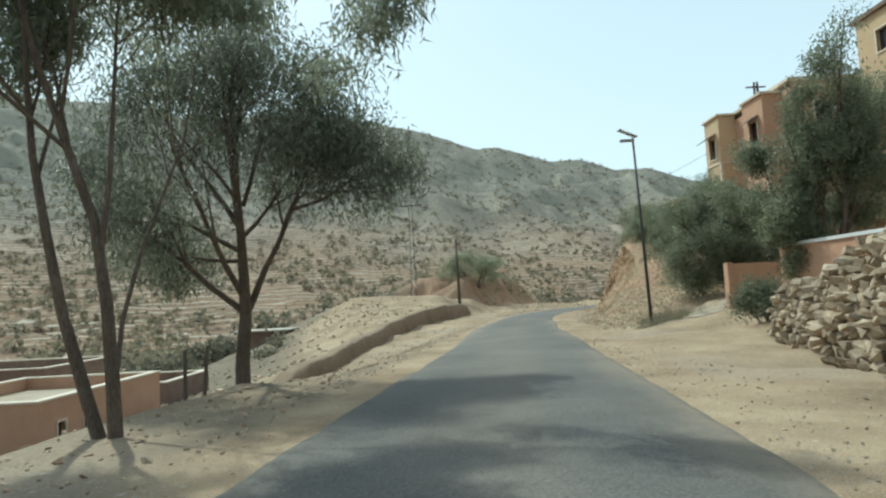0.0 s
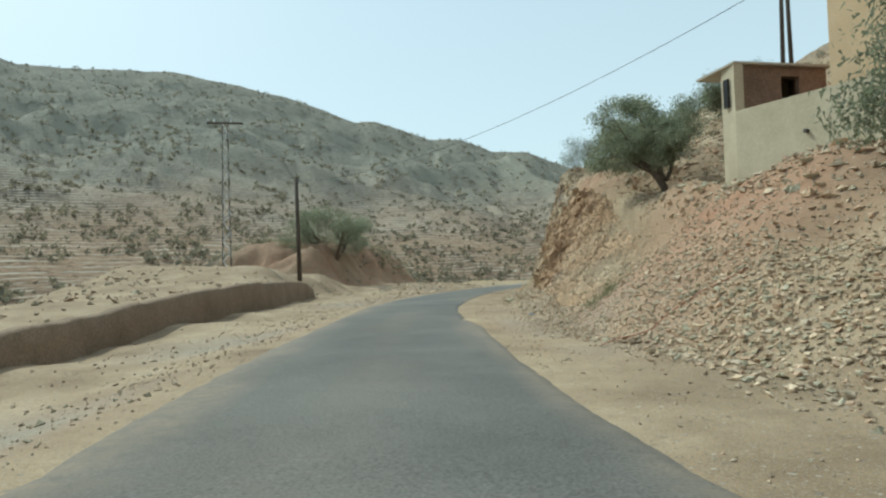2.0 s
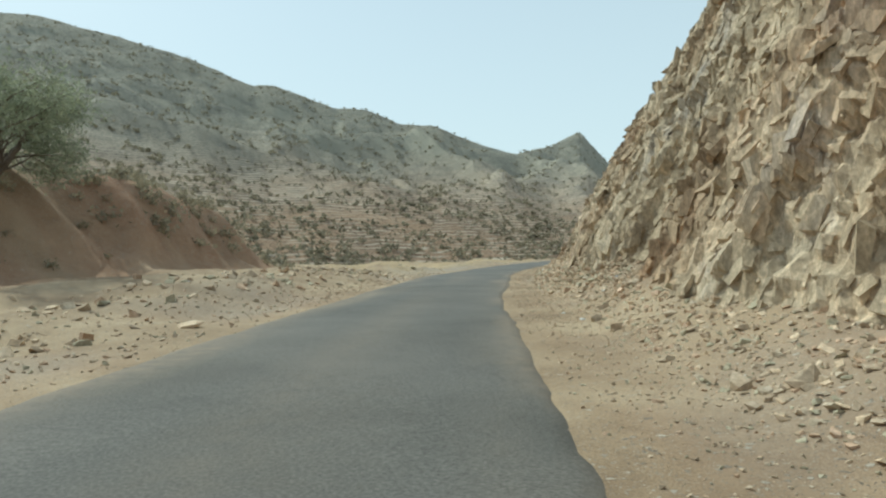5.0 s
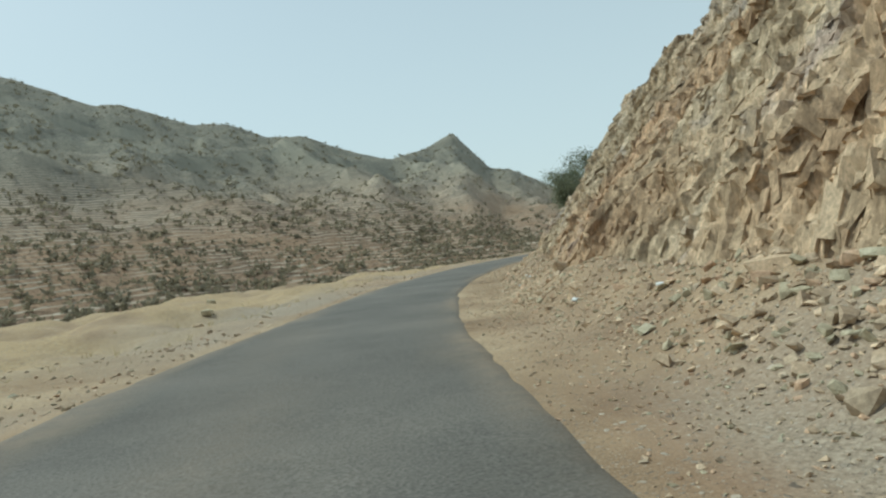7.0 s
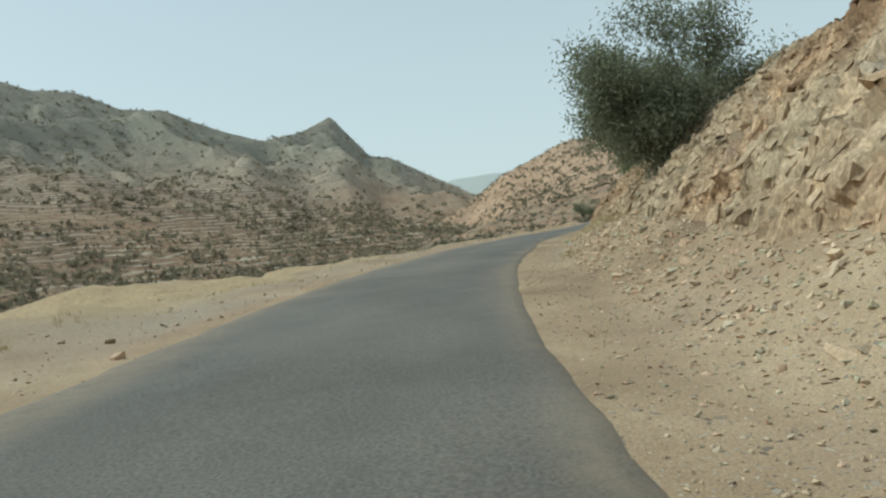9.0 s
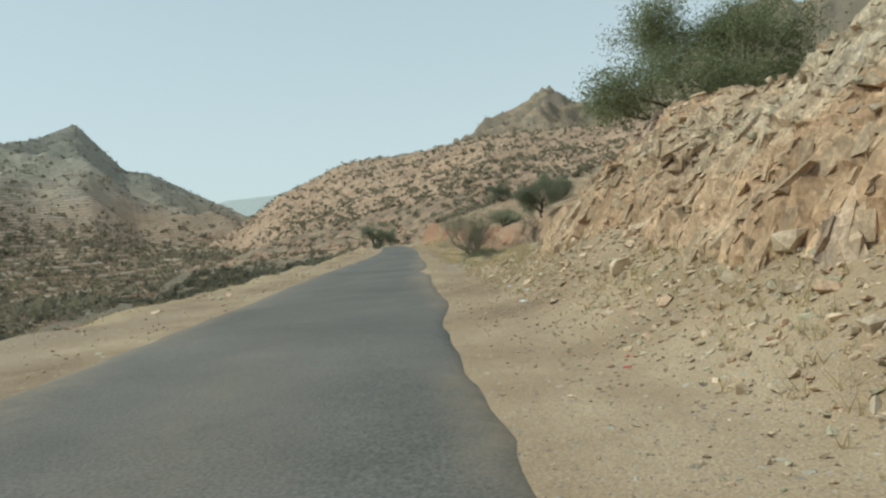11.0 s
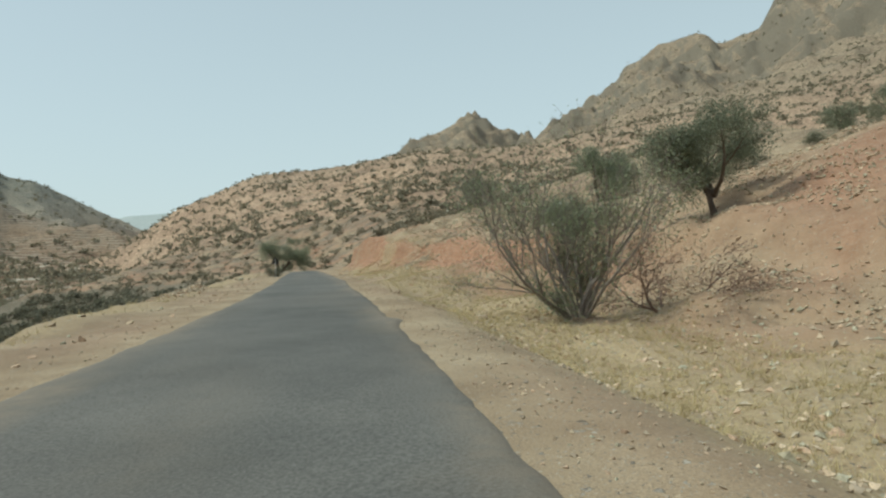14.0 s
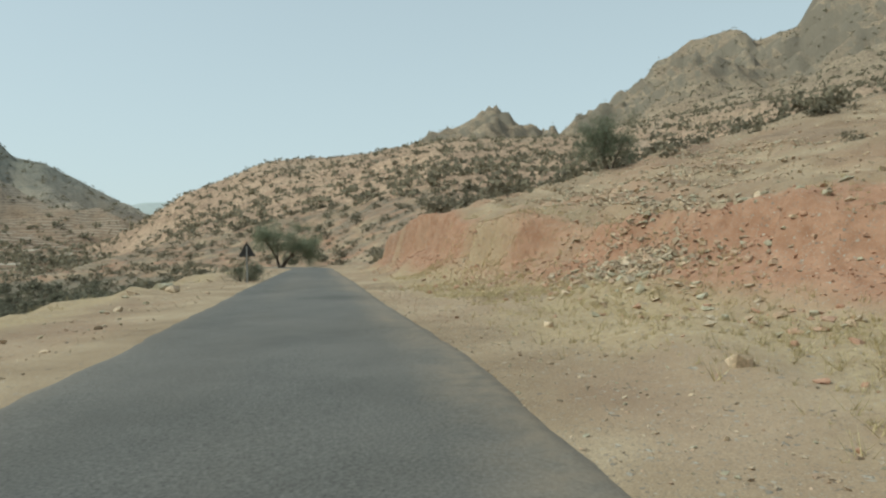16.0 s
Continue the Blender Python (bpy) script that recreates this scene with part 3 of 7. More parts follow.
u_right = np.concatenate([np.arange(2.0, 8, 0.2), np.arange(8, 14, 0.22), np.arange(14, 30, 0.5), np.arange(30, 60, 2.5)])
u_left = -np.concatenate([np.arange(2.0, 10, 0.2), np.arange(10, 24, 0.5), np.arange(24, 40, 1.2), np.arange(40, 72, 3)])[::-1]
u_all = np.concatenate([u_left, np.arange(-1.6, 1.7, 0.8), u_right])
s_all = np.concatenate([np.arange(-24, -4, 1.0), np.arange(-4, 228, 0.4), np.arange(228, 290, 0.22), np.arange(290, S_MAX, 2.0)])
SS, UU = np.meshgrid(s_all, u_all, indexing="ij")
gx, gy, gz = land_height(SS, UU)
n1_, n2_ = fbm(gx / 5.5, gy / 5.5, 4, 51), fbm(gx / 2.2, gy / 2.2, 4, 52)
bank_line = table(SS.ravel(), (225, 13), (238, 10.6), (250, 8.2), (262, 7.0), (285, 6.4)).reshape(SS.shape)
soil_red = np.clip(smooth(226, 240, SS) * smooth(300, 285, SS) * smooth(bank_line - 2.0, bank_line - 0.2, UU) * smooth(bank_line + 1.9, bank_line + 0.9, UU) * (0.95 + 0.35 * n1_ + 0.25 * n2_)
                   + smooth(29, 38, SS) * smooth(95, 60, SS) * smooth(3.6, 6.0, UU) * smooth(13, 9, UU) * (0.5 - 0.3 * smooth(42, 50, SS) + 0.5 * n1_)
                   + smooth(188, 200, SS) * smooth(5, 9, UU) * smooth(60, 45, UU) * (0.22 + 0.2 * smooth(236, 222, SS) + 0.6 * n1_)
                   + smooth(76, 80, SS) * smooth(116, 108, SS) * smooth(-11, -14, UU) * smooth(-38, -30, UU) * (0.6 + 0.4 * n1_)
                   + smooth(266, 285, SS) * smooth(5, 9, np.abs(UU)) * (0.45 + 0.5 * n1_)
                   + smooth(2.2, 3.2, np.abs(UU)) * smooth(6.0, 4.0, np.abs(UU)) * 0.25 * (n1_ + 0.3), 0, 1)
grass_band = smooth(3.3, 4.3, UU) * smooth(8.5, 6.5, UU) * smooth(145, 156, SS) * (0.45 + 0.55 * smooth(176, 190, SS)) * smooth(300, 270, SS) + smooth(-4.2, -5.6, UU) * smooth(-13, -11, UU) * smooth(98, 112, SS) * smooth(330, 300, SS) + smooth(-6, -8, UU) * smooth(-40, -24, UU) * smooth(104, 118, SS) * smooth(156, 146, SS) + 0.8 * smooth(4, 6, UU) * smooth(13, 9.5, UU) * smooth(196, 210, SS) * smooth(275, 262, SS)
soil_grass = np.clip(grass_band * (0.6 + 0.9 * n2_), 0, 1) * (1 - soil_red)
edge_left = table(SS.ravel(), (-40, -7), (20, -9), (34, -11), (70, -26), (118, -26), (130, -23), (146, -15), (158, -6.8), (420, -9)).reshape(SS.shape)
# First term: brown leaf litter and the gum trees' shade painted on the left verge.
soil_scrub_shade = np.clip((0.45 + 0.4 * smooth(18, 10, SS)) * smooth(-2.3, -3.0, UU) * smooth(34, 14, SS) * (0.8 + 0.6 * n2_) + smooth(edge_left + 0.8, edge_left - 2.5, UU) * (0.95 + 0.2 * n2_) + 0.5 * smooth(14, 30, UU) * smooth(-0.3, 0.6, n1_) + 0.25 * smooth(78, 84, SS) * smooth(114, 106, SS) * smooth(-12, -15, UU), 0, 1)
soil_scrub_shade = np.clip(soil_scrub_shade + smooth(262, 292, SS) * smooth(4.5, 9, np.abs(UU)) * (0.35 + 0.5 * n2_), 0, 1)
soil_gravel = np.clip((smooth(2.6, 3.4, np.abs(UU)) * smooth(7.5, 4.5, np.abs(UU)) * (0.10 + 0.8 * n1_)) * (0.2 + 0.8 * smooth(200, 180, SS)) + 0.6 * smooth(-2.4, -3.2, UU) * smooth(-9, -6, UU) * smooth(92, 112, SS) * smooth(135, 122, SS), 0, 1)
verge = tagged(grid_mesh("verge", gx, gy, gz, M_DIRT), "dusty tan stony verge and slopes beside the road", "ground", kind="structure")

soil = verge.data.attributes.new("soil", 'FLOAT_COLOR', 'POINT')
soil.data.foreach_set("color", np.stack([soil_red, soil_grass, soil_scrub_shade, soil_gravel], -1).astype(np.float32).ravel())



def verge_z(s, u):
    """Height of the verge's own mesh at s, u (arrays)."""
    i = np.clip(np.searchsorted(s_all, s) - 1, 0, len(s_all) - 2)
    j = np.clip(np.searchsorted(u_all, u) - 1, 0, len(u_all) - 2)
    a, c = np.clip((s - s_all[i]) / (s_all[i + 1] - s_all[i]), 0, 1), np.clip((u - u_all[j]) / (u_all[j + 1] - u_all[j]), 0, 1)
    return (gz[i, j] * (1 - a) + gz[i + 1, j] * a) * (1 - c) + (gz[i, j + 1] * (1 - a) + gz[i + 1, j + 1] * a) * c


# far ground: one polar sheet per side of the valley, sunk beneath the verge where they meet
rr = np.concatenate([np.arange(20, 100, 8), np.arange(100, 420, 1.4), np.arange(424, 760, 6), np.arange(760, 1500, 11), np.geomspace(1500, 4500, 10)])


def polar_sheet(name, centre, a0, a1, da, height, mat, label):
    A, R = np.meshgrid(np.radians(np.concatenate([np.arange(a0, a1 + 0.01, da) if a1 > 0 else np.arange(a0, -115, 2.0), np.arange(a1, 184, 2.0)[1:] if a1 > 0 else np.arange(-115, a1, da)])), rr, indexing="ij")
    X, Y = centre[0] - np.sin(A) * R, centre[1] + np.cos(A) * R
    Z = height(X, Y)
    s, u = to_road(X, Y)
    s, u = s.reshape(X.shape), u.reshape(X.shape)
    inside = (s > -22) & (s < S_MAX - 4) & (u > -66) & (u < 48)
    sink = np.where(inside, 5.0, 0.0)
    near = (s > -60) & (s < S_MAX + 30) & (np.abs(u) < 75)
    _, _, zr = plan(np.clip(s, S_MIN, S_MAX), u)
    Z = np.where(inside, np.minimum(Z, land_height(np.clip(s, S_MIN, S_MAX), u)[2]) - sink, Z)
    return tagged(grid_mesh(name, X, Y, Z, mat), label, "mountain", kind="structure")


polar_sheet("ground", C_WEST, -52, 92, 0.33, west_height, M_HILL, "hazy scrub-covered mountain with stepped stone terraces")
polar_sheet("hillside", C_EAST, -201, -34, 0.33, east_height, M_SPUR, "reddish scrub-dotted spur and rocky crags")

# a far mountain closing the valley, its pale haze put into colour and emission
A_, R_ = np.meshgrid(np.radians(np.arange(-64, -22, 0.4)), np.arange(1900, 3600, 40), indexing="ij")
fx_, fy_ = C_EAST[0] - np.sin(A_) * R_, C_EAST[1] + np.cos(A_) * R_
crest = table(np.degrees(A_).ravel(), (-64, 0.6), (-50, 4.6), (-45, 5.2), (-41, 5.0), (-37, 3.9), (-30, 2.5), (-22, 0.5)).reshape(A_.shape)
fz_ = np.tan(np.radians(crest)) * 2600 * smooth(1900, 2600, R_) - 30 + ridged(fx_ / 300, fy_ / 300, 4, 27) * 8 * smooth(1950, 2300, R_) * smooth(2620, 2500, R_)
tagged(grid_mesh("backdrop", fx_, fy_, fz_, M_FAR_HAZE), "far mountain beyond the valley, haze in its colour", "mountain", kind="structure")

# ---- asphalt ----
rs = np.arange(-24, 300, 0.25)
rs = np.concatenate([rs, np.arange(300, S_MAX, 1.0)])
jr = table(rs, (-24, 2.2), (17, 2.18), (21, 2.26), (26, 2.2), (32, 2.1), (38, 2.28), (43.5, 2.36), (45.2, 2.16), (46.0, 2.05), (46.5, 1.82), (47.6, 1.96), (50.4, 1.74), (54, 1.62), (60, 1.8), (70, 2.05), (79, 2.14), (82, 1.97), (87, 1.98), (93, 2.28), (96, 2.2), (98, 2.33), (100, 2.28), (108, 2.18), (114, 2.17), (118, 2.05), (121, 2.15), (150, 2.2), (153.6, 2.23), (155.8, 2.12), (158.3, 1.92), (166.5, 1.96), (169, 2.24), (175, 2.24), (178.8, 2.3), (181.2, 2.12), (181.7, 1.9), (184, 2.2), (188, 2.38), (193, 2.38), (198, 2.28), (207, 2.1), (216, 2.2), (216.9, 2.36), (217.3, 2.12), (226, 2.16), (235, 2.16), (240, 2.36), (243, 2.48), (300, 2.5)) + 0.03 * fbm(rs / 0.6, rs * 0, 3, 41) + 0.025 * fbm(rs / 5, rs * 0 + 3, 2, 42)
jl = -table(rs, (-24, 2.0), (17, 1.75), (25, 1.88), (33, 2.25), (48, 2.15), (55, 2.37), (95, 2.3), (104, 2.6), (112, 2.3), (118, 2.25), (145, 2.4), (160, 2.52), (173, 2.08), (190, 2.35), (201, 2.4), (212, 2.22), (230, 1.9), (243, 1.75), (300, 1.6)) + 0.035 * fbm(rs / 0.6, rs * 0 + 7, 3, 43) + 0.035 * fbm(rs / 4.0, rs * 0 + 9, 2, 44)
cols = np.array([0, 0, 0.03, 0.1, 0.2, 0.35, 0.5, 0.65, 0.8, 0.9, 0.97, 1, 1])
RU = jl[:, None] + (jr - jl)[:, None] * cols[None] + np.array([-0.06] + [0.0] * 11 + [0.06])[None]
RS = np.repeat(rs[:, None], len(cols), 1)
rx_, ry_, rz_ = plan(RS, RU)
drop = np.array([-0.05, 0, 0.004] + [0.0] * 7 + [0.004, 0, -0.05]) + np.array([0, -0.012, 0] + [0.0] * 7 + [0, -0.012, 0])
crown = 0.035 * (1 - (2 * cols - 1) ** 2)
RZ = rz_ + drop[None] + crown[None] + 0.002 * fbm(rx_ / 2.0, ry_ / 2.0, 2, 45)
road = tagged(grid_mesh("road", rx_, ry_, RZ, M_ASPHALT), "narrow worn grey asphalt road with crumbling edges", "road", kind="structure")
edge_dust = np.clip(smooth(0.75, 1.02, np.abs(2 * RU / 4.4) + 0.12 * fbm(RS / 3.0, RU, 3, 47)) * 0.85 + 0.22 * (fbm(RS / 9.0, RU / 1.2, 3, 48) + 0.2) + 0.14 * np.cos(RU * 3.4) * (0.6 + 0.4 * fbm(RS / 12.0, RU, 2, 49)), 0, 1)
dust = road.data.attributes.new("dust", 'FLOAT', 'POINT')
dust.data.foreach_set("value", edge_dust.astype(np.float32).ravel())


# ---- helpers for things ----
# plain ground that closes the hillside behind the village and the cutting
bs, bd = np.meshgrid(np.linspace(-22, 112, 46), np.concatenate([[0, 4, 10, 20, 35], np.geomspace(55, 900, 14)]), indexing="ij")
ex, ey, ez = land_height(bs, bs * 0 + 57.0)
turn_ = np.radians(-72 + 64 * (bs + 22) / 134)
bx_, by_ = ex + bd * np.cos(turn_), ey + bd * np.sin(turn_)
tagged(grid_mesh("hillside_east", bx_, by_, ez - 0.4 - 0.06 * bd + 0.8 * fbm(bx_ / 25, by_ / 25, 3, 41) * smooth(5, 40, bd), M_SPUR), "stony brown hillside rising behind the village", "ground", kind="structure")


def ground_z(x, y):
    s, u = to_road(np.array([x]), np.array([y]))
    return float(land_height(s, u)[2][0])


def mesh_object(name, verts, faces, mat, parent=None, label="", flat=True):
    me = bpy.data.meshes.new(name)
    me.from_pydata([tuple(map(float, v)) for v in verts] if not isinstance(verts, np.ndarray) else verts.tolist(), [], faces if isinstance(faces, list) else faces.tolist())
    if mat:
        me.materials.append(mat)
    if not flat:
        me.polygons.foreach_set("use_smooth", [True] * len(me.polygons))
    ob = new(name, me)
    if parent:
        ob.parent = parent
    if label:
        ob["label"] = label
    return ob


def part(name, bm, mat, parent, label="", smooth_shade=False):
    me = bpy.data.meshes.new(name)
    bm.normal_update()
    bm.to_mesh(me)
    bm.free()
    me.materials.append(mat)
    if smooth_shade:
        me.polygons.foreach_set("use_smooth", [True] * len(me.polygons))
    ob = new(name, me)
    ob.parent = parent
    if label:
        ob["label"] = label
    return ob


def base(name, m, label, category, group="", kind=""):
    e = new(name)
    e.empty_display_size = 0.2
    e.matrix_world = m
    return tagged(e, label, category, group, kind)


def box(bm, x0, x1, y0, y1, z0, z1, bevel=0.0):
    r = bmesh.ops.create_cube(bm, size=1.0, matrix=Matrix.LocRotScale(((x0 + x1) / 2, (y0 + y1) / 2, (z0 + z1) / 2), None, (x1 - x0, y1 - y0, z1 - z0)))
    if bevel:
        es = list({e for v in r["verts"] for e in v.link_edges})
        bmesh.ops.bevel(bm, geom=es, offset=bevel, segments=2, affect='EDGES')
    return bm


def tube(bm, p, q, r0, r1, n=7, closed=True):
    """A tapered, open tube from p to q."""
    p, q = Vector(p), Vector(q)
    d = (q - p).normalized()
    a = d.orthogonal().normalized()
    b = d.cross(a)
    rings = []
    for c, r in ((p, r0), (q, r1)):
        rings.append([bm.verts.new(c + r * (math.cos(2 * math.pi * k / n) * a + math.sin(2 * math.pi * k / n) * b)) for k in range(n)])
    for k in range(n):
        bm.faces.new((rings[0][k], rings[0][(k + 1) % n], rings[1][(k + 1) % n], rings[1][k]))
    if closed:
        bm.faces.new(rings[0][::-1])
        bm.faces.new(rings[1])
    return bm


# ---- rock face beside the road ----
def cells(x, y, seed):
    """Nearest jittered cell of each point: its random numbers and the offset from its middle."""
    xi, yi = np.floor(x).astype(np.int64), np.floor(y).astype(np.int64)
    best, second = np.full(x.shape, 9e9), np.full(x.shape, 9e9)
    out = [np.zeros(x.shape) for _ in range(5)]

    def h(a, b, k):
        n = (a * 374761393 + b * 668265263 + (seed * 7 + k) * 974634777) & 0xFFFFFFFF
        n = ((n ^ (n >> 13)) * 1274126177) & 0xFFFFFFFF
        return ((n ^ (n >> 16)) & 0xFFFF) / 65535.0

    for dx in (-1, 0, 1):
        for dy in (-1, 0, 1):
            cx, cy = xi + dx, yi + dy
            px, py = cx + 0.1 + 0.8 * h(cx, cy, 1), cy + 0.1 + 0.8 * h(cx, cy, 2)
            d = np.sqrt((x - px) ** 4 + (y - py) ** 4)
            m = d < best
            second = np.where(m, best, np.minimum(second, d))
            best = np.where(m, d, best)
            for o, val in zip(out, (h(cx, cy, 3), h(cx, cy, 4), h(cx, cy, 5), x - px, y - py)):
                o[m] = val[m]
    return out + [np.sqrt(second) - np.sqrt(best)]


def rock_face(name, s0, s1, ds, low, high, n_up, label):
    sv = np.arange(s0, s1, ds)
    tv = np.linspace(0, 1, n_up)
    Sg, Tg = np.meshgrid(sv, tv, indexing="ij")
    run = cliff_run(Sg)
    Ug = FOOT - low + Tg * (run + low + high)
    hg = verge_height(Sg, Ug)
    du = np.gradient(Ug, axis=1)
    dh = np.gradient(hg, axis=1)
    ln = np.hypot(du, dh)
    arc = np.cumsum(ln, axis=1)
    nu, nh = -dh / ln, du / ln
    w1, w2 = 0.35 * fbm(Sg / 3.0, arc / 3.0, 3, 61), 0.35 * fbm(Sg / 3.0, arc / 3.0, 3, 62)
    off = 0.42 * fbm(Sg / 7.0, arc / 9.0, 3, 63) + 0.10 * ridged(Sg / 1.6 + 0.2 * arc, arc / 7.0, 3, 70)
    tall = np.clip(cliff_top(Sg) / 4.0, 0.6, 1.0)
    for cw, ch, amp, tilt, seed in ((1.6, 3.2, 0.26, 0.30, 64), (2.6, 0.7, 0.12, 0.4, 69), (0.62, 1.1, 0.16, 0.42, 65), (0.33, 0.46, 0.12, 0.5, 66), (0.17, 0.24, 0.07, 0.5, 68)):
        c = cells(Sg / cw + 0.06 * arc / cw + w1 * 0.5 / cw, arc / ch + 0.10 * Sg / ch + w2 * 0.7 / ch, seed)
        size = tall if cw > 0.5 else 1.0
        slab = (c[0] - 0.45) + tilt * ((c[1] - 0.5) * 1.8 * c[3] + (c[2] - 0.35) * 1.5 * c[4])
        off = off + amp * slab * size - 0.10 * amp * np.exp(-(c[5] * cw / 0.06) ** 2)
    off = off + 0.06 * fbm(Sg / 0.3, arc / 0.45, 3, 67)
    fade = smooth(1.0, 0.75, Tg) * smooth(48, 56, Sg) * smooth(s1, s1 - 9, Sg)
    fade = fade * np.clip(cliff_top(Sg) / 1.6, 0.15, 1.0)
    off = off * fade + 0.02 * fade - (0.25 + 0.6 * smooth(58, 50, Sg)) * (1 - fade)
    hg = hg - 0.8 * smooth(171, 179, Sg)
    foot = smooth(FOOT + 0.35, FOOT - 0.1, Ug)
    nu, nh = nu * (1 - foot) - foot, nh * (1 - foot)
    hg = hg - 0.9 * smooth(FOOT + 0.05, FOOT - 0.5, Ug)
    x, y, zr = plan(Sg, Ug + nu * off)
    z = zr + hg + nh * off
    ob = tagged(grid_mesh(name, x, y, z, M_ROCK), label, "cliff", kind="structure")
    red = table(Sg.ravel(), (44, 1.3), (56, 1.0), (66, 0.15), (84, 0.05), (100, 0.35), (120, 0.35), (146, 0.4), (154, 0.4), (178, 0.4)).reshape(Sg.shape) + 0.7 * fbm(Sg / 4.0 + 0.3 * arc, arc / 5.0, 4, 69)
    ob.data.polygons.foreach_set("use_smooth", [False] * len(ob.data.polygons))
    at = ob.data.attributes.new("rust", 'FLOAT', 'POINT')
    at.data.foreach_set("value", np.clip(red, 0, 1).astype(np.float32).ravel())
    return ob, Sg, Tg, x, y, z, red, fade


CLIFF, *FACE = rock_face("cliff", 46.0, 186.0, 0.09, 0.6, 1.4, 120, "fractured ochre rock cutting with reddish streaks")


def jointed_blocks(n, seed):
    """Angular blocks standing out of the face along its joints; the largest by the tall part of the cliff are pieces of their own."""
    rng = np.random.default_rng(seed)
    S, T, X, Y, Z, red, fade = FACE
    P = np.stack([X, Y, Z], -1)
    ts, tu = np.gradient(P, axis=0), np.gradient(P, axis=1)
    area = np.linalg.norm(ts, axis=-1) * np.linalg.norm(tu, axis=-1)
    w = area * (fade > 0.25) * (T > 0.06) * np.where(S > 140, 1.25, 1.0) * smooth(52, 60, S)
    i = rng.choice(w.size, n, p=(w / w.sum()).ravel())
    a, b = ts.reshape(-1, 3)[i], tu.reshape(-1, 3)[i]
    a /= np.linalg.norm(a, axis=1)[:, None]
    b -= a * (a * b).sum(1)[:, None]
    b /= np.linalg.norm(b, axis=1)[:, None]
    c = np.cross(b, a)
    turn = rng.normal(0.10, 0.16, n)[:, None]
    a, b = a * np.cos(turn) + b * np.sin(turn), b * np.cos(turn) - a * np.sin(turn)
    low = S.ravel()[i] > 138
    wide = (0.06 + 0.27 * rng.random(n) ** 3.0) * np.where(low, 0.85, 1.0) * np.where(S.ravel()[i] > 97, 0.8, 1.0)
    high = wide * rng.uniform(0.7, 2.6, n)
    deep = 0.27 * wide
    centre = P.reshape(-1, 3)[i] + c * (wide * rng.uniform(-0.24, -0.05, n))[:, None]
    tip = rng.normal(0, 0.32, (n, 2)) * (1.0, 0.6)
    corner = np.array([(x, y, z) for z in (-1, 1) for x, y in ((-1, -1), (1, -1), (1, 1), (-1, 1))], float) * 0.5
    q = corner[None] * rng.uniform(0.45, 1.2, (n, 8, 3))
    q[:, :, 2] += tip[:, :1] * q[:, :, 0] + tip[:, 1:] * q[:, :, 1]
    V = centre[:, None] + a[:, None] * (q[:, :, :1] * wide[:, None, None]) + b[:, None] * (q[:, :, 1:2] * high[:, None, None]) + c[:, None] * (q[:, :, 2:] * 2 * deep[:, None, None])
    quads = np.array([(4, 5, 6, 7), (0, 1, 5, 4), (1, 2, 6, 5), (2, 3, 7, 6), (3, 0, 4, 7)])
    rust = np.clip(red.ravel()[i] * np.where(low, 0.6, 1.0) + rng.normal(0, 0.1, n), 0, 1)
    single = np.zeros(n, bool)
    near = np.flatnonzero((S.ravel()[i] > 78) & (S.ravel()[i] < 112) & (T.ravel()[i] < 0.7))
    single[near[np.argsort(-(wide * high)[near])[:280]]] = True

    def make(name, v, f, r, kind=""):
        ob = mesh_object(name, v, f, M_ROCK, CLIFF)
        at = ob.data.attributes.new("rust", 'FLOAT', 'POINT')
        at.data.foreach_set("value", r.astype(np.float32))
        return tagged(ob, kind=kind)

    rest = np.flatnonzero(~single)
    make("rock_blocks", V[rest].reshape(-1, 3), (quads[None] + (np.arange(len(rest)) * 8)[:, None, None]).reshape(-1, 4), np.repeat(rust[rest], 8), "stuff")
    for k in np.flatnonzero(single):
        make("rock_block", V[k], quads, np.repeat(rust[k:k + 1], 8))

# ---- loose stone ----
M_STONE = material("slate_rubble", [(0.34, 0.262, 0.185), (0.46, 0.37, 0.27), (0.585, 0.495, 0.385)], 3.0, 0.9, 0.5, fine=30, fine_mix=0.3, bump_scale=0.02, random_value=0.38, spec=0.2)
M_STONE_RED = material("red_rubble", [(0.30, 0.16, 0.10), (0.43, 0.255, 0.17), (0.52, 0.37, 0.27)], 3.0, 0.92, 0.5, fine=30, fine_mix=0.3, bump_scale=0.02, random_value=0.35, spec=0.15)



def add_tints(m):
    """Tan, grey-green and pinkish slates mixed stone by stone."""
    t = m.node_tree
    bsdf = t.nodes["Principled BSDF"]
    src = bsdf.inputs["Base Color"].links[0].from_socket
    ge = t.nodes.new("ShaderNodeNewGeometry")
    ramp = t.nodes.new("ShaderNodeValToRGB")
    ramp.color_ramp.interpolation = 'CONSTANT'
    el = ramp.color_ramp.elements
    for _ in range(3):
        el.new(0.5)
    for e, p, c in zip(el, (0.0, 0.35, 0.55, 0.72, 0.9), ((1, 0.97, 0.93), (0.86, 0.95, 0.92), (1.0, 0.88, 0.82), (1.12, 1.08, 1.02), (0.80, 0.81, 0.80))):
        e.position, e.color = p, (*c, 1)
    t.links.new(ge.outputs["Random Per Island"], ramp.inputs[0])
    mix = t.nodes.new("ShaderNodeMix")
    mix.data_type, mix.blend_type = 'RGBA', 'MULTIPLY'
    mix.inputs[0].default_value = 1.0
    t.links.new(src, mix.inputs[6])
    t.links.new(ramp.outputs[0], mix.inputs[7])
    t.links.new(mix.outputs[2], bsdf.inputs["Base Color"])


add_tints(M_STONE)


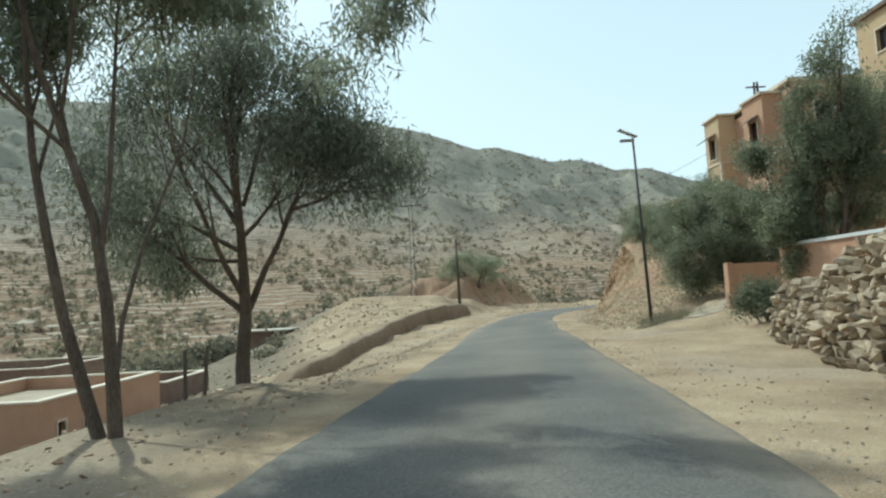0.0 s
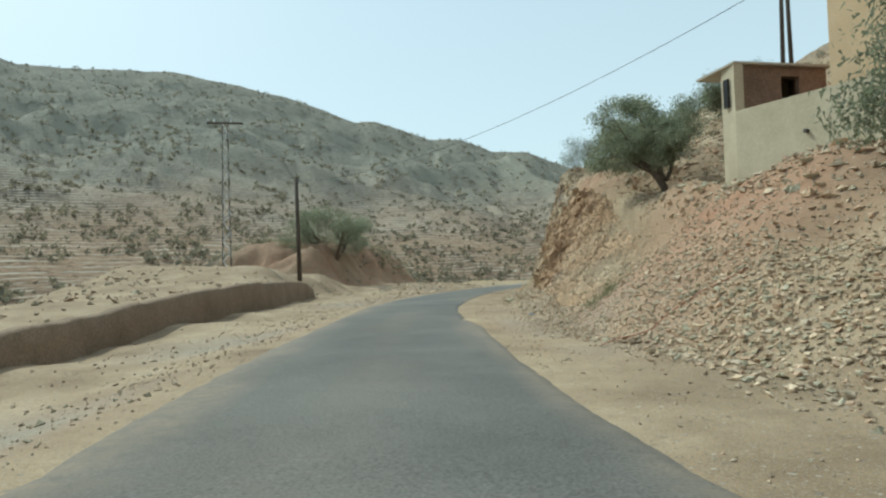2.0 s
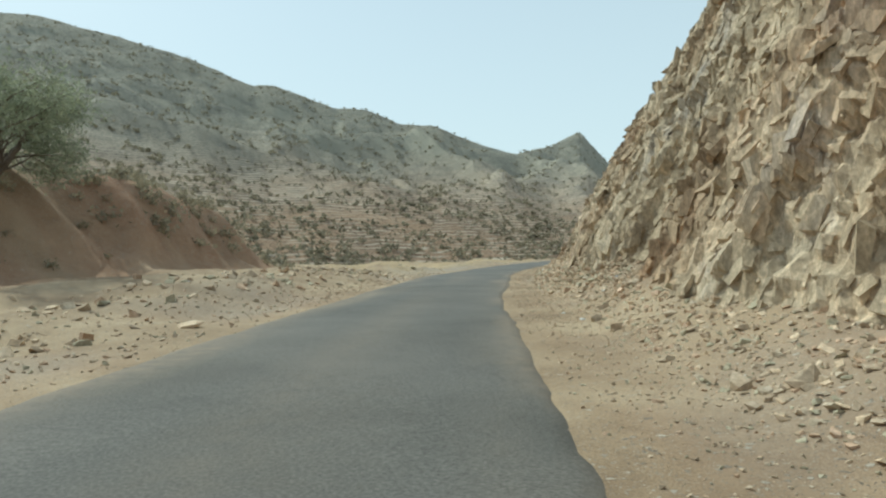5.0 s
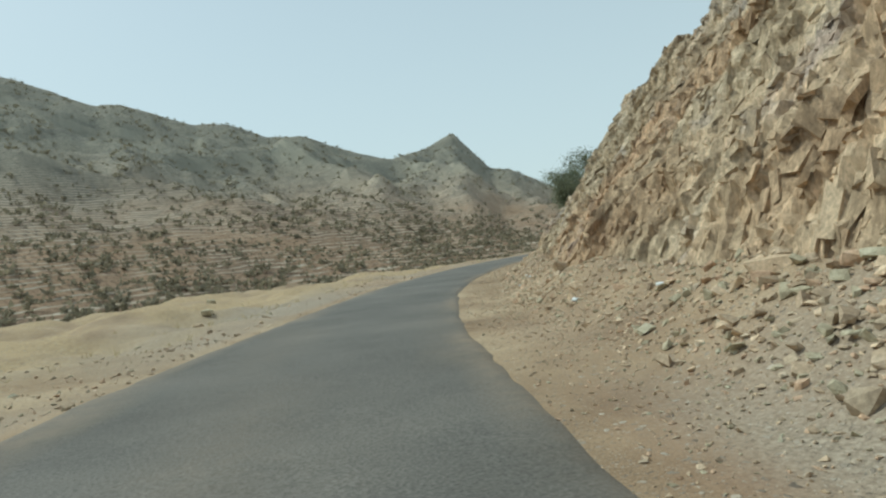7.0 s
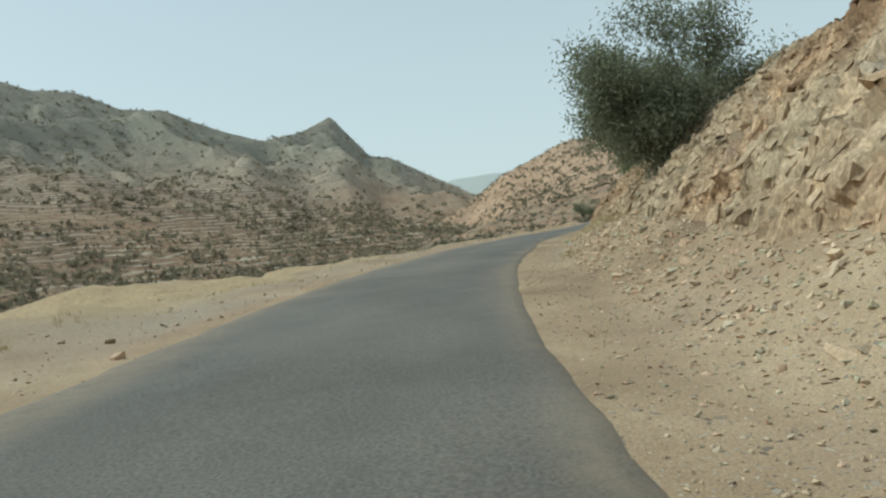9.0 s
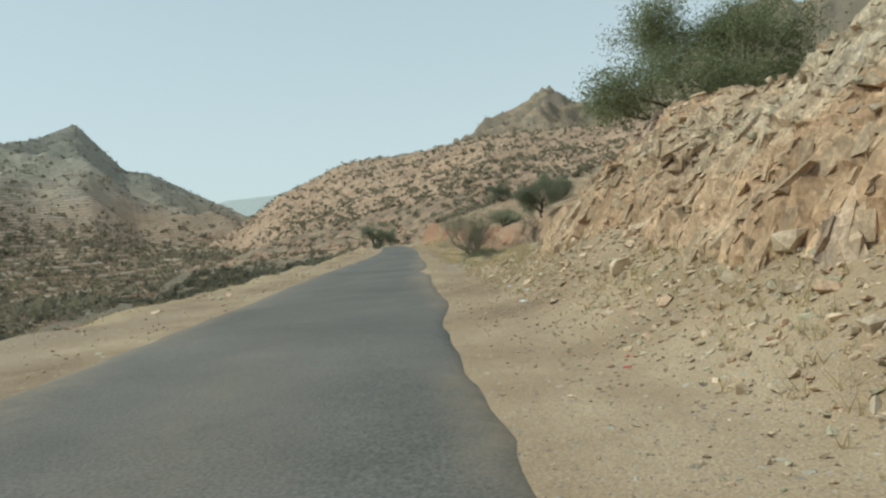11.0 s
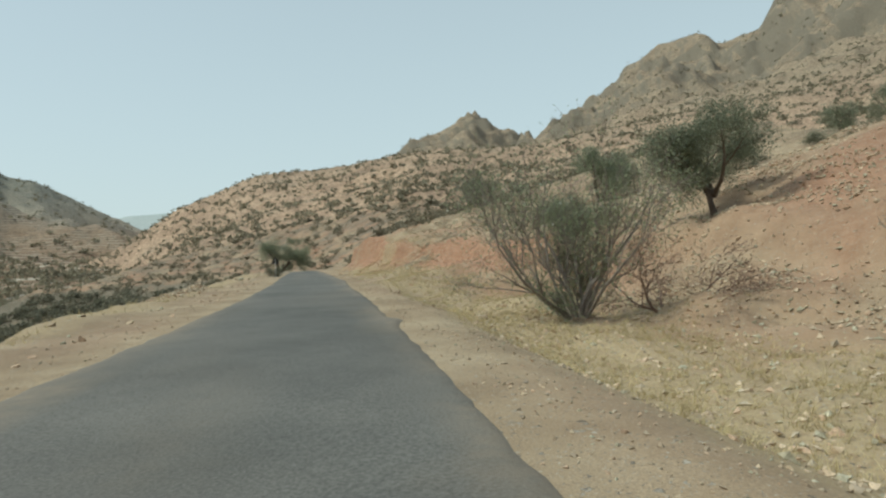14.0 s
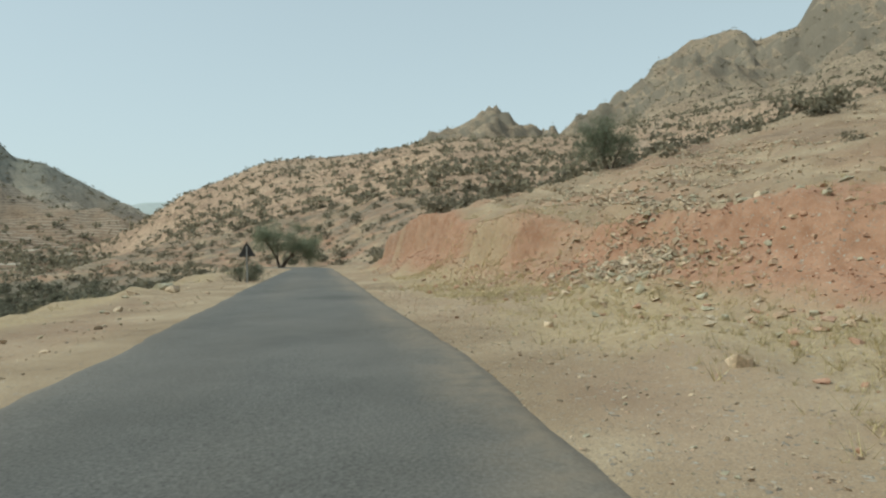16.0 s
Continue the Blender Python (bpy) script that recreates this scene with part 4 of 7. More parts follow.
def rock_shape(seed, flat=0.45, extra=0):
    """A split slab about one metre across with uneven corners, and extra facets if asked, as vertices and triangles."""
    rnd = random.Random(seed)
    bm = bmesh.new()
    for x in (-1, 1):
        for y in (-1, 1):
            for z in (-1, 1):
                bm.verts.new((x * 0.46 * rnd.uniform(0.3, 1.15), y * 0.34 * rnd.uniform(0.3, 1.15), z * 0.46 * flat * rnd.uniform(0.3, 1.2)))
    for _ in range(extra):
        v = Vector((rnd.gauss(0, 1), rnd.gauss(0, 1), rnd.gauss(0, 1))).normalized()
        bm.verts.new((v.x * 0.52, v.y * 0.4, v.z * 0.5 * flat))
    r = bmesh.ops.convex_hull(bm, input=bm.verts)
    bmesh.ops.delete(bm, geom=[g for g in r["geom_interior"] if isinstance(g, bmesh.types.BMVert)], context='VERTS')
    bmesh.ops.triangulate(bm, faces=bm.faces)
    bm.verts.index_update()
    out = np.array([v.co[:] for v in bm.verts]), np.array([[v.index for v in f.verts] for f in bm.faces])
    bm.free()
    return out


def pebble_shape(seed, flat):
    """A small stone of eight facets."""
    rnd = random.Random(seed)
    v = np.array([(-0.5, 0, 0), (0.5, 0, 0), (0, -0.38, 0), (0, 0.38, 0), (0, 0, -0.5 * flat), (0, 0, 0.5 * flat)])
    v = v * np.array([[rnd.uniform(0.7, 1.1)] for _ in range(6)]) + np.array([[rnd.uniform(-0.12, 0.12), rnd.uniform(-0.12, 0.12), 0] for _ in range(6)])
    return v, np.array([(0, 2, 5), (2, 1, 5), (1, 3, 5), (3, 0, 5), (2, 0, 4), (1, 2, 4), (3, 1, 4), (0, 3, 4)])


ROCKS = [rock_shape(k, 0.2 + 0.07 * (k % 6), k % 3) for k in range(18)]
PEBBLES = [pebble_shape(k, 0.4 + 0.08 * (k % 5)) for k in range(10)]


def turned(n, rng, tilt):
    """Random rotation matrices with a limited tilt."""
    a, b, c = rng.uniform(0, 2 * np.pi, n), rng.normal(0, tilt, n), rng.normal(0, tilt, n)
    ca, sa, cb, sb, cc, sc = np.cos(a), np.sin(a), np.cos(b), np.sin(b), np.cos(c), np.sin(c)
    R = np.empty((n, 3, 3))
    R[:, 0, 0], R[:, 0, 1], R[:, 0, 2] = ca * cb, ca * sb * sc - sa * cc, ca * sb * cc + sa * sc
    R[:, 1, 0], R[:, 1, 1], R[:, 1, 2] = sa * cb, sa * sb * sc + ca * cc, sa * sb * cc - ca * sc
    R[:, 2, 0], R[:, 2, 1], R[:, 2, 2] = -sb, cb * sc, cb * cc
    return R


def rubble(name, s, u, size, mat, label, seed, tilt=0.35, sunk=0.12, shapes=ROCKS):
    """Stones of the given sizes lying at s, u, in one mesh."""
    rng = np.random.default_rng(seed)
    n = len(s)
    x, y, z = land_height(s, u)
    z = verge_z(s, u)
    R = turned(n, rng, tilt)
    kinds = rng.integers(0, len(shapes), n)
    stretch = rng.uniform(0.7, 1.35, (n, 3))
    V, F, k0 = [], [], 0
    for k, (rv, rf) in enumerate(shapes):
        i = np.where(kinds == k)[0]
        if not len(i):
            continue
        p = rv[None] * stretch[i][:, None] * size[i][:, None, None]
        p = np.einsum('nij,nkj->nki', R[i], p) + np.stack([x[i], y[i], z[i] + size[i] * (0.21 - sunk)], 1)[:, None]
        F.append((rf[None] + (np.arange(len(i)) * len(rv))[:, None, None] + k0).reshape(-1, 3))
        V.append(p.reshape(-1, 3))
        k0 += len(i) * len(rv)
    return tagged(mesh_object(name, np.concatenate(V), np.concatenate(F), mat), label, "rubble", kind="stuff")


rg = np.random.default_rng(5)


def sizes(n, lo, hi, power=2.5):
    return lo + (hi - lo) * rg.random(n) ** power


n = 32000
s_ = np.concatenate([rg.uniform(40, 140, 20000), rg.uniform(140, 183, 12000)])
u_ = 3.5 + 1.75 * rg.beta(1.4, 1.1, n) + np.where(rg.random(n) < 0.15, rg.uniform(-0.6, 3.5, n), 0)
big = rg.random(n) < 0.035
rubble("scree", s_, u_, np.where(big, sizes(n, 0.14, 0.34, 2.5), sizes(n, 0.03, 0.15, 2.0)) * np.interp(s_, [40, 60, 75, 96, 105, 150, 180], [0.62, 0.7, 0.85, 0.85, 0.72, 0.75, 0.7]), M_STONE, "broken slate fallen at the foot of the cliff", 11)


def ledge_stones(name, s0, s1, t0, t1, n, lo, hi, label, seed):
    """Loose stones caught on the rock face between the given heights."""
    rng = np.random.default_rng(seed)
    S, T, X, Y, Z, red, fade = FACE
    ok = np.flatnonzero(((S > s0) & (S < s1) & (T > t0) & (T < t1)).ravel())
    i = rng.choice(ok, n)
    size = lo + (hi - lo) * rng.random(n) ** 2.6
    R = turned(n, rng, 0.4)
    kinds = rng.integers(0, len(ROCKS), n)
    V, F, k0 = [], [], 0
    c = np.stack([X.ravel()[i], Y.ravel()[i], Z.ravel()[i]], 1)
    for k, (rv, rf) in enumerate(ROCKS):
        j = np.where(kinds == k)[0]
        p = np.einsum('nij,nkj->nki', R[j], rv[None] * size[j][:, None, None]) + c[j][:, None]
        F.append((rf[None] + (np.arange(len(j)) * len(rv))[:, None, None] + k0).reshape(-1, 3))
        V.append(p.reshape(-1, 3))
        k0 += len(j) * len(rv)
    return tagged(mesh_object(name, np.concatenate(V), np.concatenate(F), M_STONE), label, "rubble", kind="stuff")


ledge_stones("ledge_stones", 138, 182, 0.2, 0.97, 5000, 0.03, 0.19, "loose slate caught on the low cutting's ledges", 28)
ledge_stones("slope_chips", 46, 57, 0.1, 0.98, 4200, 0.02, 0.15, "slate chips spilled over the end of the cutting", 33)
ledge_stones("brow_stones", 50, 138, 0.72, 0.99, 4200, 0.04, 0.26, "loose stones along the cliff's brow", 29)
rl = np.random.default_rng(30)
n = 3600
s_, u_ = rl.normal(93.5, 5.0, n), 4.7 + rl.normal(0, 0.5, n)
rubble("rockfall", s_, u_, 0.03 + 0.2 * rl.random(n) ** 3.2, M_STONE, "heap of fallen slabs at the cliff's foot", 35, tilt=0.45, sunk=0.0)
n = 15000
s_, u_ = np.where(rl.random(n) < 0.55, rl.uniform(38, 75, n), rl.uniform(36, 150, n)), 8.6 + 18 * rl.random(n) ** 1.3
u_ = u_ + np.interp(s_, [40, 60, 90, 120, 150], [0, 0.5, 2.0, 2.2, 0.5])
rubble("upland_stones", s_, u_, 0.05 + 0.36 * rl.random(n) ** 2.8, M_STONE, "grey stones strewn over the hillside above the cutting", 30, shapes=PEBBLES)
n = 2400
s_, u_ = rl.normal(87.5, 2.2, n), 5.0 + rl.normal(0, 0.45, n)
rubble("slab_heap", s_, u_, 0.04 + 0.2 * rl.random(n) ** 2.8, M_STONE, "pale slabs heaped against the rock face", 41, tilt=0.5, sunk=0.0)
n = 9000
s_, u_ = rl.uniform(41, 72, n), 7.2 + 7.5 * rl.random(n)
rubble("earth_chips", s_, u_, 0.02 + 0.15 * rl.random(n) ** 3.6, M_STONE, "slate chips over the earth above the cutting", 38, shapes=PEBBLES)
n = 22000
s_ = np.concatenate([rl.uniform(70, 135, 12000), rl.uniform(140, 262, 10000)])
u_ = 3.25 + np.abs(rl.normal(0, 0.75, n)) * np.where(rl.random(n) < 0.3, -0.6, 1.0)
rubble("shoulder_grit", s_, u_, 0.012 + 0.055 * rl.random(n) ** 2.2, M_STONE, "grey grit along the dusty shoulder", 39, shapes=PEBBLES)
n = 1500
s_, u_ = rl.normal(239, 3.0, n), rl.normal(-6.4, 0.6, n)
rubble("stone_ridge", s_, u_, 0.05 + 0.18 * rl.random(n) ** 2.4, M_STONE, "low ridge of dumped stones beside the shoulder", 31, sunk=0.0)
n = 8000
s_, u_ = rl.normal(36.0, 3.6, n), 6.0 + rl.normal(0, 1.2, n)
keep = (s_ > 29) & (u_ > 4.2)
rubble("slate_spill", s_[keep], u_[keep], 0.025 + 0.12 * rl.random(keep.sum()) ** 3, M_STONE, "dense spill of pale flat slate on the slope", 32, sunk=0.02)
n = 16000
s_, u_ = rg.normal(42, 7.5, n), 3.9 + 8.5 * rg.beta(1.3, 1.8, n)
keep = (s_ > 29) & (s_ < 58)
rubble("spoil", s_[keep], u_[keep], sizes(keep.sum(), 0.02, 0.15, 3.4), M_STONE, "pale slate spoil spilled down the slope", 12, shapes=PEBBLES)
n = 26000
s_, u_ = rg.uniform(174, 300, n), 3.9 + 40 * rg.random(n) ** 1.25
keep = value_noise(s_ / 5.0, u_ / 3.0, 91) - np.where((s_ > 225) & (u_ < 8), 0.5, 0) + 0.6 * value_noise(s_ / 1.7, u_ / 1.7, 92) > -0.25
s_, u_ = s_[keep], u_[keep]
n = len(s_)
rubble("hill_stones", s_, u_, sizes(n, 0.04, 0.34, 3.6) * np.where(u_ < 9, 0.5, 0.9), M_STONE, "scattered slate stones on the open slope", 13, shapes=PEBBLES)
n = 20000
s_, u_ = rg.uniform(142, 300, n), 8 + 34 * rg.random(n) ** 1.3
keep = value_noise(s_ / 9.0 + u_ * 0.05, u_ / 2.0, 93) + 0.5 * value_noise(s_ / 2.0, u_ / 1.2, 94) > 0.12
s_, u_ = s_[keep], u_[keep]
rubble("slope_stones", s_, u_, sizes(len(s_), 0.06, 0.36, 3.0) * np.where(u_ < 15, 0.5, 0.8), M_STONE, "bands of broken slate across the slope", 20, shapes=PEBBLES)
rh = np.random.default_rng(24)
heaps = rh.uniform(0, 1, (60, 3))
k_ = rh.integers(0, 60, 9000)
s_ = 204 + 28 * heaps[k_, 0] + rh.normal(0, 0.55, 9000) * (1 + 1.8 * heaps[k_, 2])
u_ = 10.5 + 12 * heaps[k_, 1] + rh.normal(0, 0.34, 9000)
rubble("slate_heaps", s_, u_, 0.03 + 0.2 * rh.random(9000) ** 2.8, M_STONE, "small heaps of flat slate on the earth slope", 24, sunk=0.02, shapes=PEBBLES)
n = 1600
rubble("slate_pile", 249 + rh.normal(0, 1.0, n), 8.0 + rh.normal(0, 0.55, n), 0.03 + 0.13 * rh.random(n) ** 2.4, M_STONE, "spill of broken slate at the red bank's foot", 27, sunk=-0.1)
n = 14000
ledges = rh.uniform(0, 1, (90, 3))
k_ = rh.integers(0, 90, n)
s_ = 230 + 52 * ledges[k_, 0] + rh.normal(0, 1.0, n) * (0.6 + 1.5 * ledges[k_, 2])
u_ = np.interp(s_, [225, 238, 250, 262, 285], [15.5, 13.2, 10.8, 9.6, 9.0]) + 17 * ledges[k_, 1] + rh.normal(0, 0.25, n)
rubble("slate_ledges", s_, u_, 0.04 + 0.27 * rh.random(n) ** 2.4, M_STONE, "grey slate breaking out in ledges above the bank", 26, sunk=0.02, shapes=PEBBLES)
n = 16000
s_, u_ = rh.uniform(188, 262, n), 5.2 + 14 * rh.random(n)
keep = value_noise(s_ / 3.0, u_ / 2.0, 97) > -0.2
rubble("earth_stones", s_[keep], u_[keep], 0.025 + 0.14 * rh.random(keep.sum()) ** 2.8, M_STONE, "small stones littering the orange earth slope", 25, shapes=PEBBLES, sunk=-0.06)
n = 3200
s_, u_ = rg.uniform(18, 80, n), -(8.6 + 14 * rg.random(n))
rubble("terrace_stones", s_, u_, sizes(n, 0.04, 0.45, 4), M_STONE, "stones strewn over the terrace behind the mud wall", 21, shapes=PEBBLES)
n = 9000
s_, u_ = rg.uniform(-3, 112, n), -(2.7 + np.abs(rg.normal(0, 2.4, n)))
rubble("verge_stones", s_, u_, sizes(n, 0.02, 0.15, 4.0), M_STONE, "grey and tan stones strewn on the verge", 14, shapes=PEBBLES)
n = 1500
s_, u_ = rg.uniform(112, 300, n), -(2.7 + np.abs(rg.normal(0, 2.0, n)))
rubble("roadside_stones", s_, u_, sizes(n, 0.03, 0.22, 6), M_STONE, "small stones strewn on the dusty shoulder", 15)
n = 22000
s_, u_ = rg.uniform(-3, 262, n), rg.choice([-1, 1, 1], n) * (2.32 + np.abs(rg.normal(0, 1.1, n)))
rubble("gravel", s_, u_, sizes(n, 0.012, 0.08, 3.0), M_STONE, "grey gravel along the asphalt's edges", 16, shapes=PEBBLES)
n = 7000
s_ = rl.uniform(233, 290, n)
u_ = np.interp(s_, [225, 238, 250, 262, 285], [13, 10.6, 8.2, 7.0, 6.4]) + rl.normal(-0.2, 0.75, n)
rubble("earth_clods", s_, u_, 0.02 + 0.12 * rl.random(n) ** 2.8, M_STONE_RED, "clods and red stones in the cut bank", 34, tilt=0.6, sunk=0.1, shapes=PEBBLES)
n = 900
s_, u_ = rg.uniform(232, 292, n), np.interp(rg.uniform(232, 292, n), [225, 250, 285], [12, 8.2, 6.2]) - np.abs(rg.normal(0.2, 1.0, n))
rubble("bank_rubble", s_, u_, sizes(n, 0.03, 0.24, 4), M_STONE_RED, "reddish rubble below the red earth bank", 17)
n = 500
s_, u_ = rg.normal(249, 2.2, n), rg.normal(7.8, 0.9, n)
rubble("stone_heap", s_, u_, sizes(n, 0.06, 0.28, 2.2), M_STONE, "heap of pale slate below the red bank", 18)
n = 700
s_, u_ = rg.uniform(74, 106, n), rg.normal(-6.2, 1.2, n)
rubble("verge_debris", s_, u_, sizes(n, 0.05, 0.4, 3), M_STONE, "ridge of dumped stone along the shoulder", 19)


def boulder(s, u, size, seed, mat=M_STONE, label="angular grey boulder on the verge", flat=0.6, lean=1.0):
    rv, rf = rock_shape(seed, flat, 3 if lean > 1 else 7)
    x, y, z = land_height(np.array([s]), np.array([u]))
    ob = mesh_object("boulder", rv * size, rf, mat)
    ob.matrix_world = pose(x[0], y[0], z[0] + size * flat * 0.28, 8 * lean * math.sin(seed), 10 * lean * math.cos(seed * 2), seed * 47)
    return tagged(ob, label, "rock", "boulders by the road")


for k, (s, u, size) in enumerate(((186.3, 5.2, 0.22), (186.2, 4.0, 0.28), (184.7, 4.1, 0.2), (201.0, 7.3, 0.5), (206.0, 7.9, 0.45), (95.5, 3.9, 0.3), (94.2, 4.1, 0.3), (94.0, 4.35, 0.36), (93.9, 4.6, 0.42), (95.3, 4.5, 0.4), (93.4, 4.4, 0.4), (93.2, 4.15, 0.3), (97.9, 4.5, 0.45), (92.4, 4.6, 0.45), (91.6, 4.3, 0.35), (96.6, 4.7, 0.4), (99, 4.8, 0.5), (102.4, 4.9, 0.6), (86.5, 5.0, 0.7), (89, 4.7, 0.55), (90.5, 5.0, 0.7), (108.1, 4.3, 0.26), (112, 4.8, 0.5), (153.8, 4.05, 0.3), (153.6, 4.3, 0.26), (153.4, 4.15, 0.24), (163, 5.0, 0.45), (166, 4.4, 0.4), (169.5, 3.85, 0.26), (52.5, 4.3, 0.45), (54.8, 3.9, 0.4), (219.8, 4.8, 0.3), (229.0, 3.7, 0.25), (240.5, 4.55, 0.24), (244.7, 4.3, 0.22), (251.9, -3.8, 0.3), (262, -4.6, 0.6), (264, -5.4, 0.9), (258, -5.0, 0.45), (119.3, -7.1, 0.5), (129, -12.4, 0.7), (117, -6.4, 0.45))):
    slab = 85 < s < 104
    boulder(s, u, size * (0.85 if slab else 1.0), 100 + k, flat=0.32 if slab else 0.55, lean=3.0 if slab else 1.0, label="angular dark boulder among rubble" if k % 3 == 0 else "pale angular slate boulder on the verge")

# ---- plants ----
M_BARK = material("bark", [(0.09, 0.07, 0.055), (0.17, 0.135, 0.105)], 6, 0.95, 0.8, fine=40, fine_mix=0.4, stretch=(1, 1, 0.3), bump_scale=0.02)
M_TWIG = material("dry_twigs", [(0.19, 0.16, 0.135), (0.30, 0.255, 0.215)], 6, 0.95, 0.3, fine=40)
M_EUC = material("gum_leaf", [(0.19, 0.21, 0.15), (0.26, 0.28, 0.205)], 0.8, 0.45, 0.0, fine=3, fine_mix=0.3, random_value=0.45, spec=0.5, through_light=0.6)
M_OLIVE = material("olive_leaf", [(0.17, 0.192, 0.122), (0.255, 0.275, 0.185)], 0.9, 0.5, 0.0, fine=3, fine_mix=0.35, random_value=0.45, spec=0.5, through_light=0.55)
M_ACACIA = material("thorn_leaf", [(0.155, 0.175, 0.095), (0.225, 0.245, 0.14)], 0.9, 0.6, 0.0, fine=3, fine_mix=0.35, random_value=0.45, through_light=0.45)
M_SCRUB = material("scrub_leaf", [(0.155, 0.15, 0.105), (0.23, 0.215, 0.155)], 0.05, 0.85, 0.0, fine=0.6, fine_mix=0.4, random_value=0.4, through_light=0.5)
M_BROOM = material("broom_leaf", [(0.17, 0.175, 0.095), (0.25, 0.25, 0.145)], 0.9, 0.6, 0.0, fine=3, fine_mix=0.35, random_value=0.4, through_light=0.45)
# Leaf tones lifted to stand in for haze over the far bushes.
M_BUSH = material("dark_scrub_leaf", [(0.21, 0.19, 0.132), (0.30, 0.268, 0.19)], 0.05, 0.85, 0.0, fine=0.6, fine_mix=0.4, random_value=0.4, through_light=0.4)
M_WEED = material("grey_weed", [(0.20, 0.185, 0.13), (0.34, 0.31, 0.22)], 0.8, 0.85, 0.0, fine=4, fine_mix=0.3, random_value=0.4, through_light=0.3)
M_SHEEN = material("glossy_bush_leaf", [(0.22, 0.25, 0.14), (0.33, 0.36, 0.22)], 0.9, 0.35, 0.0, fine=3, fine_mix=0.35, random_value=0.5, spec=0.6, through_light=0.45)
M_DEAD = material("dead_branch", [(0.16, 0.10, 0.075), (0.27, 0.18, 0.135)], 6, 0.95, 0.3, fine=40)
M_STRAW = material("dry_grass", [(0.43, 0.345, 0.185), (0.61, 0.51, 0.30)], 0.8, 0.85, 0.0, fine=4, fine_mix=0.3, random_value=0.4, through_light=0.3)


def leaf_cloud(centres, spread, count, length, width, droop, seed, flatten=0.8):
    """Small leaves scattered about the given points: vertices and quads."""
    rng = np.random.default_rng(seed)
    c = np.asarray(centres)[rng.integers(0, len(centres), count)]
    p = c + np.clip(rng.normal(0, 1, (count, 3)), -1.6, 1.6) * spread * np.array([1, 1, flatten])
    d = rng.normal(0, 1, (count, 3))
    d[:, 2] -= droop
    d /= np.linalg.norm(d, axis=1)[:, None]
    w = np.cross(d, rng.normal(0, 1, (count, 3)))
    w /= np.linalg.norm(w, axis=1)[:, None] + 1e-9
    ln = length * rng.uniform(0.6, 1.3, count)[:, None]
    wd = width * rng.uniform(0.7, 1.3, count)[:, None]
    V = np.stack([p - w * wd * 0.5, p + w * wd * 0.5, p + d * ln], 1).reshape(-1, 3)
    F = np.arange(count * 3).reshape(-1, 3)
    return V, F


def limbs(stems, levels, rng, bend=0.25, lift=0.1, children=(3, 4), ratio=0.62, spread=0.75, start=0.35):
    """Branching skeleton: stems are (point, direction, length, radius). Returns tubes (p, q, r0, r1) and the tips' points."""
    segs, tips = [], []
    work = [(Vector(p), Vector(d).normalized(), ln, r, 0) for p, d, ln, r in stems]
    while work:
        p, d, ln, r, lev = work.pop()
        n = 5 if lev == 0 else 3
        pts = [p.copy()]
        for k in range(n):
            d = (d + Vector((rng.gauss(0, bend), rng.gauss(0, bend), rng.gauss(0, bend) + lift)) * 0.5).normalized()
            q = pts[-1] + d * ln / n
            ra, rb = r * (1 - 0.6 * k / n), r * (1 - 0.6 * (k + 1) / n)
            segs.append((pts[-1], q, ra, rb, lev))
            pts.append(q)
        if lev >= levels - 1:
            tips += pts[1:]
            continue
        for _ in range(rng.randint(*children)):
            t = rng.uniform(start, 1.0)
            k = min(n - 1, int(t * n))
            at = pts[k].lerp(pts[k + 1], t * n - k)
            side = Vector((rng.gauss(0, 1), rng.gauss(0, 1), rng.gauss(0, 0.6)))
            side = (side - d * side.dot(d)).normalized()
            work.append((at, (d + side * spread * rng.uniform(0.7, 1.4)).normalized(), ln * ratio * rng.uniform(0.75, 1.2), r * (1 - 0.6 * t) * 0.62, lev + 1))
        work.append((pts[-1], d, ln * ratio * 0.8, r * 0.4, lev + 1))
    return segs, tips


def tree(name, at, stems, levels, seed, leaf_mat, leaves, leaf, spread, label, droop=0.4, clump=1, lift=0.1, bend=0.25, children=(3, 4), ratio=0.62, fan=0.75, start=0.35, bark=M_BARK, category="tree", group="", flatten=0.8):
    rng = random.Random(seed)
    root = base(name, pose(*at), label, category, group)
    segs, tips = limbs(stems, levels, rng, bend, lift, children, ratio, fan, start)
    bm = bmesh.new()
    for p, q, ra, rb, lev in segs:
        tube(bm, p, q, max(ra, 0.006), max(rb, 0.005), 8 if lev == 0 else (5 if lev == 1 else 3), False)
    part("trunk", bm, bark, root, smooth_shade=True)
    if leaves:
        V, F = leaf_cloud([t[:] for t in (rng.sample(tips, len(tips) // clump) if clump > 1 else tips)], spread, leaves, leaf[0], leaf[1], droop, seed, flatten)
        mesh_object("crown", V, F, leaf_mat, root)
    return root


def stem(dx, dy, dz, ln, r, x=0.0, y=0.0, z=-0.3):
    return ((x, y, z), (dx, dy, dz), ln, r)


def at_su(s, u, dz=0.0):
    x, y, z = land_height(np.array([float(s)]), np.array([float(u)]))
    return float(x[0]), float(y[0]), float(z[0]) + dz


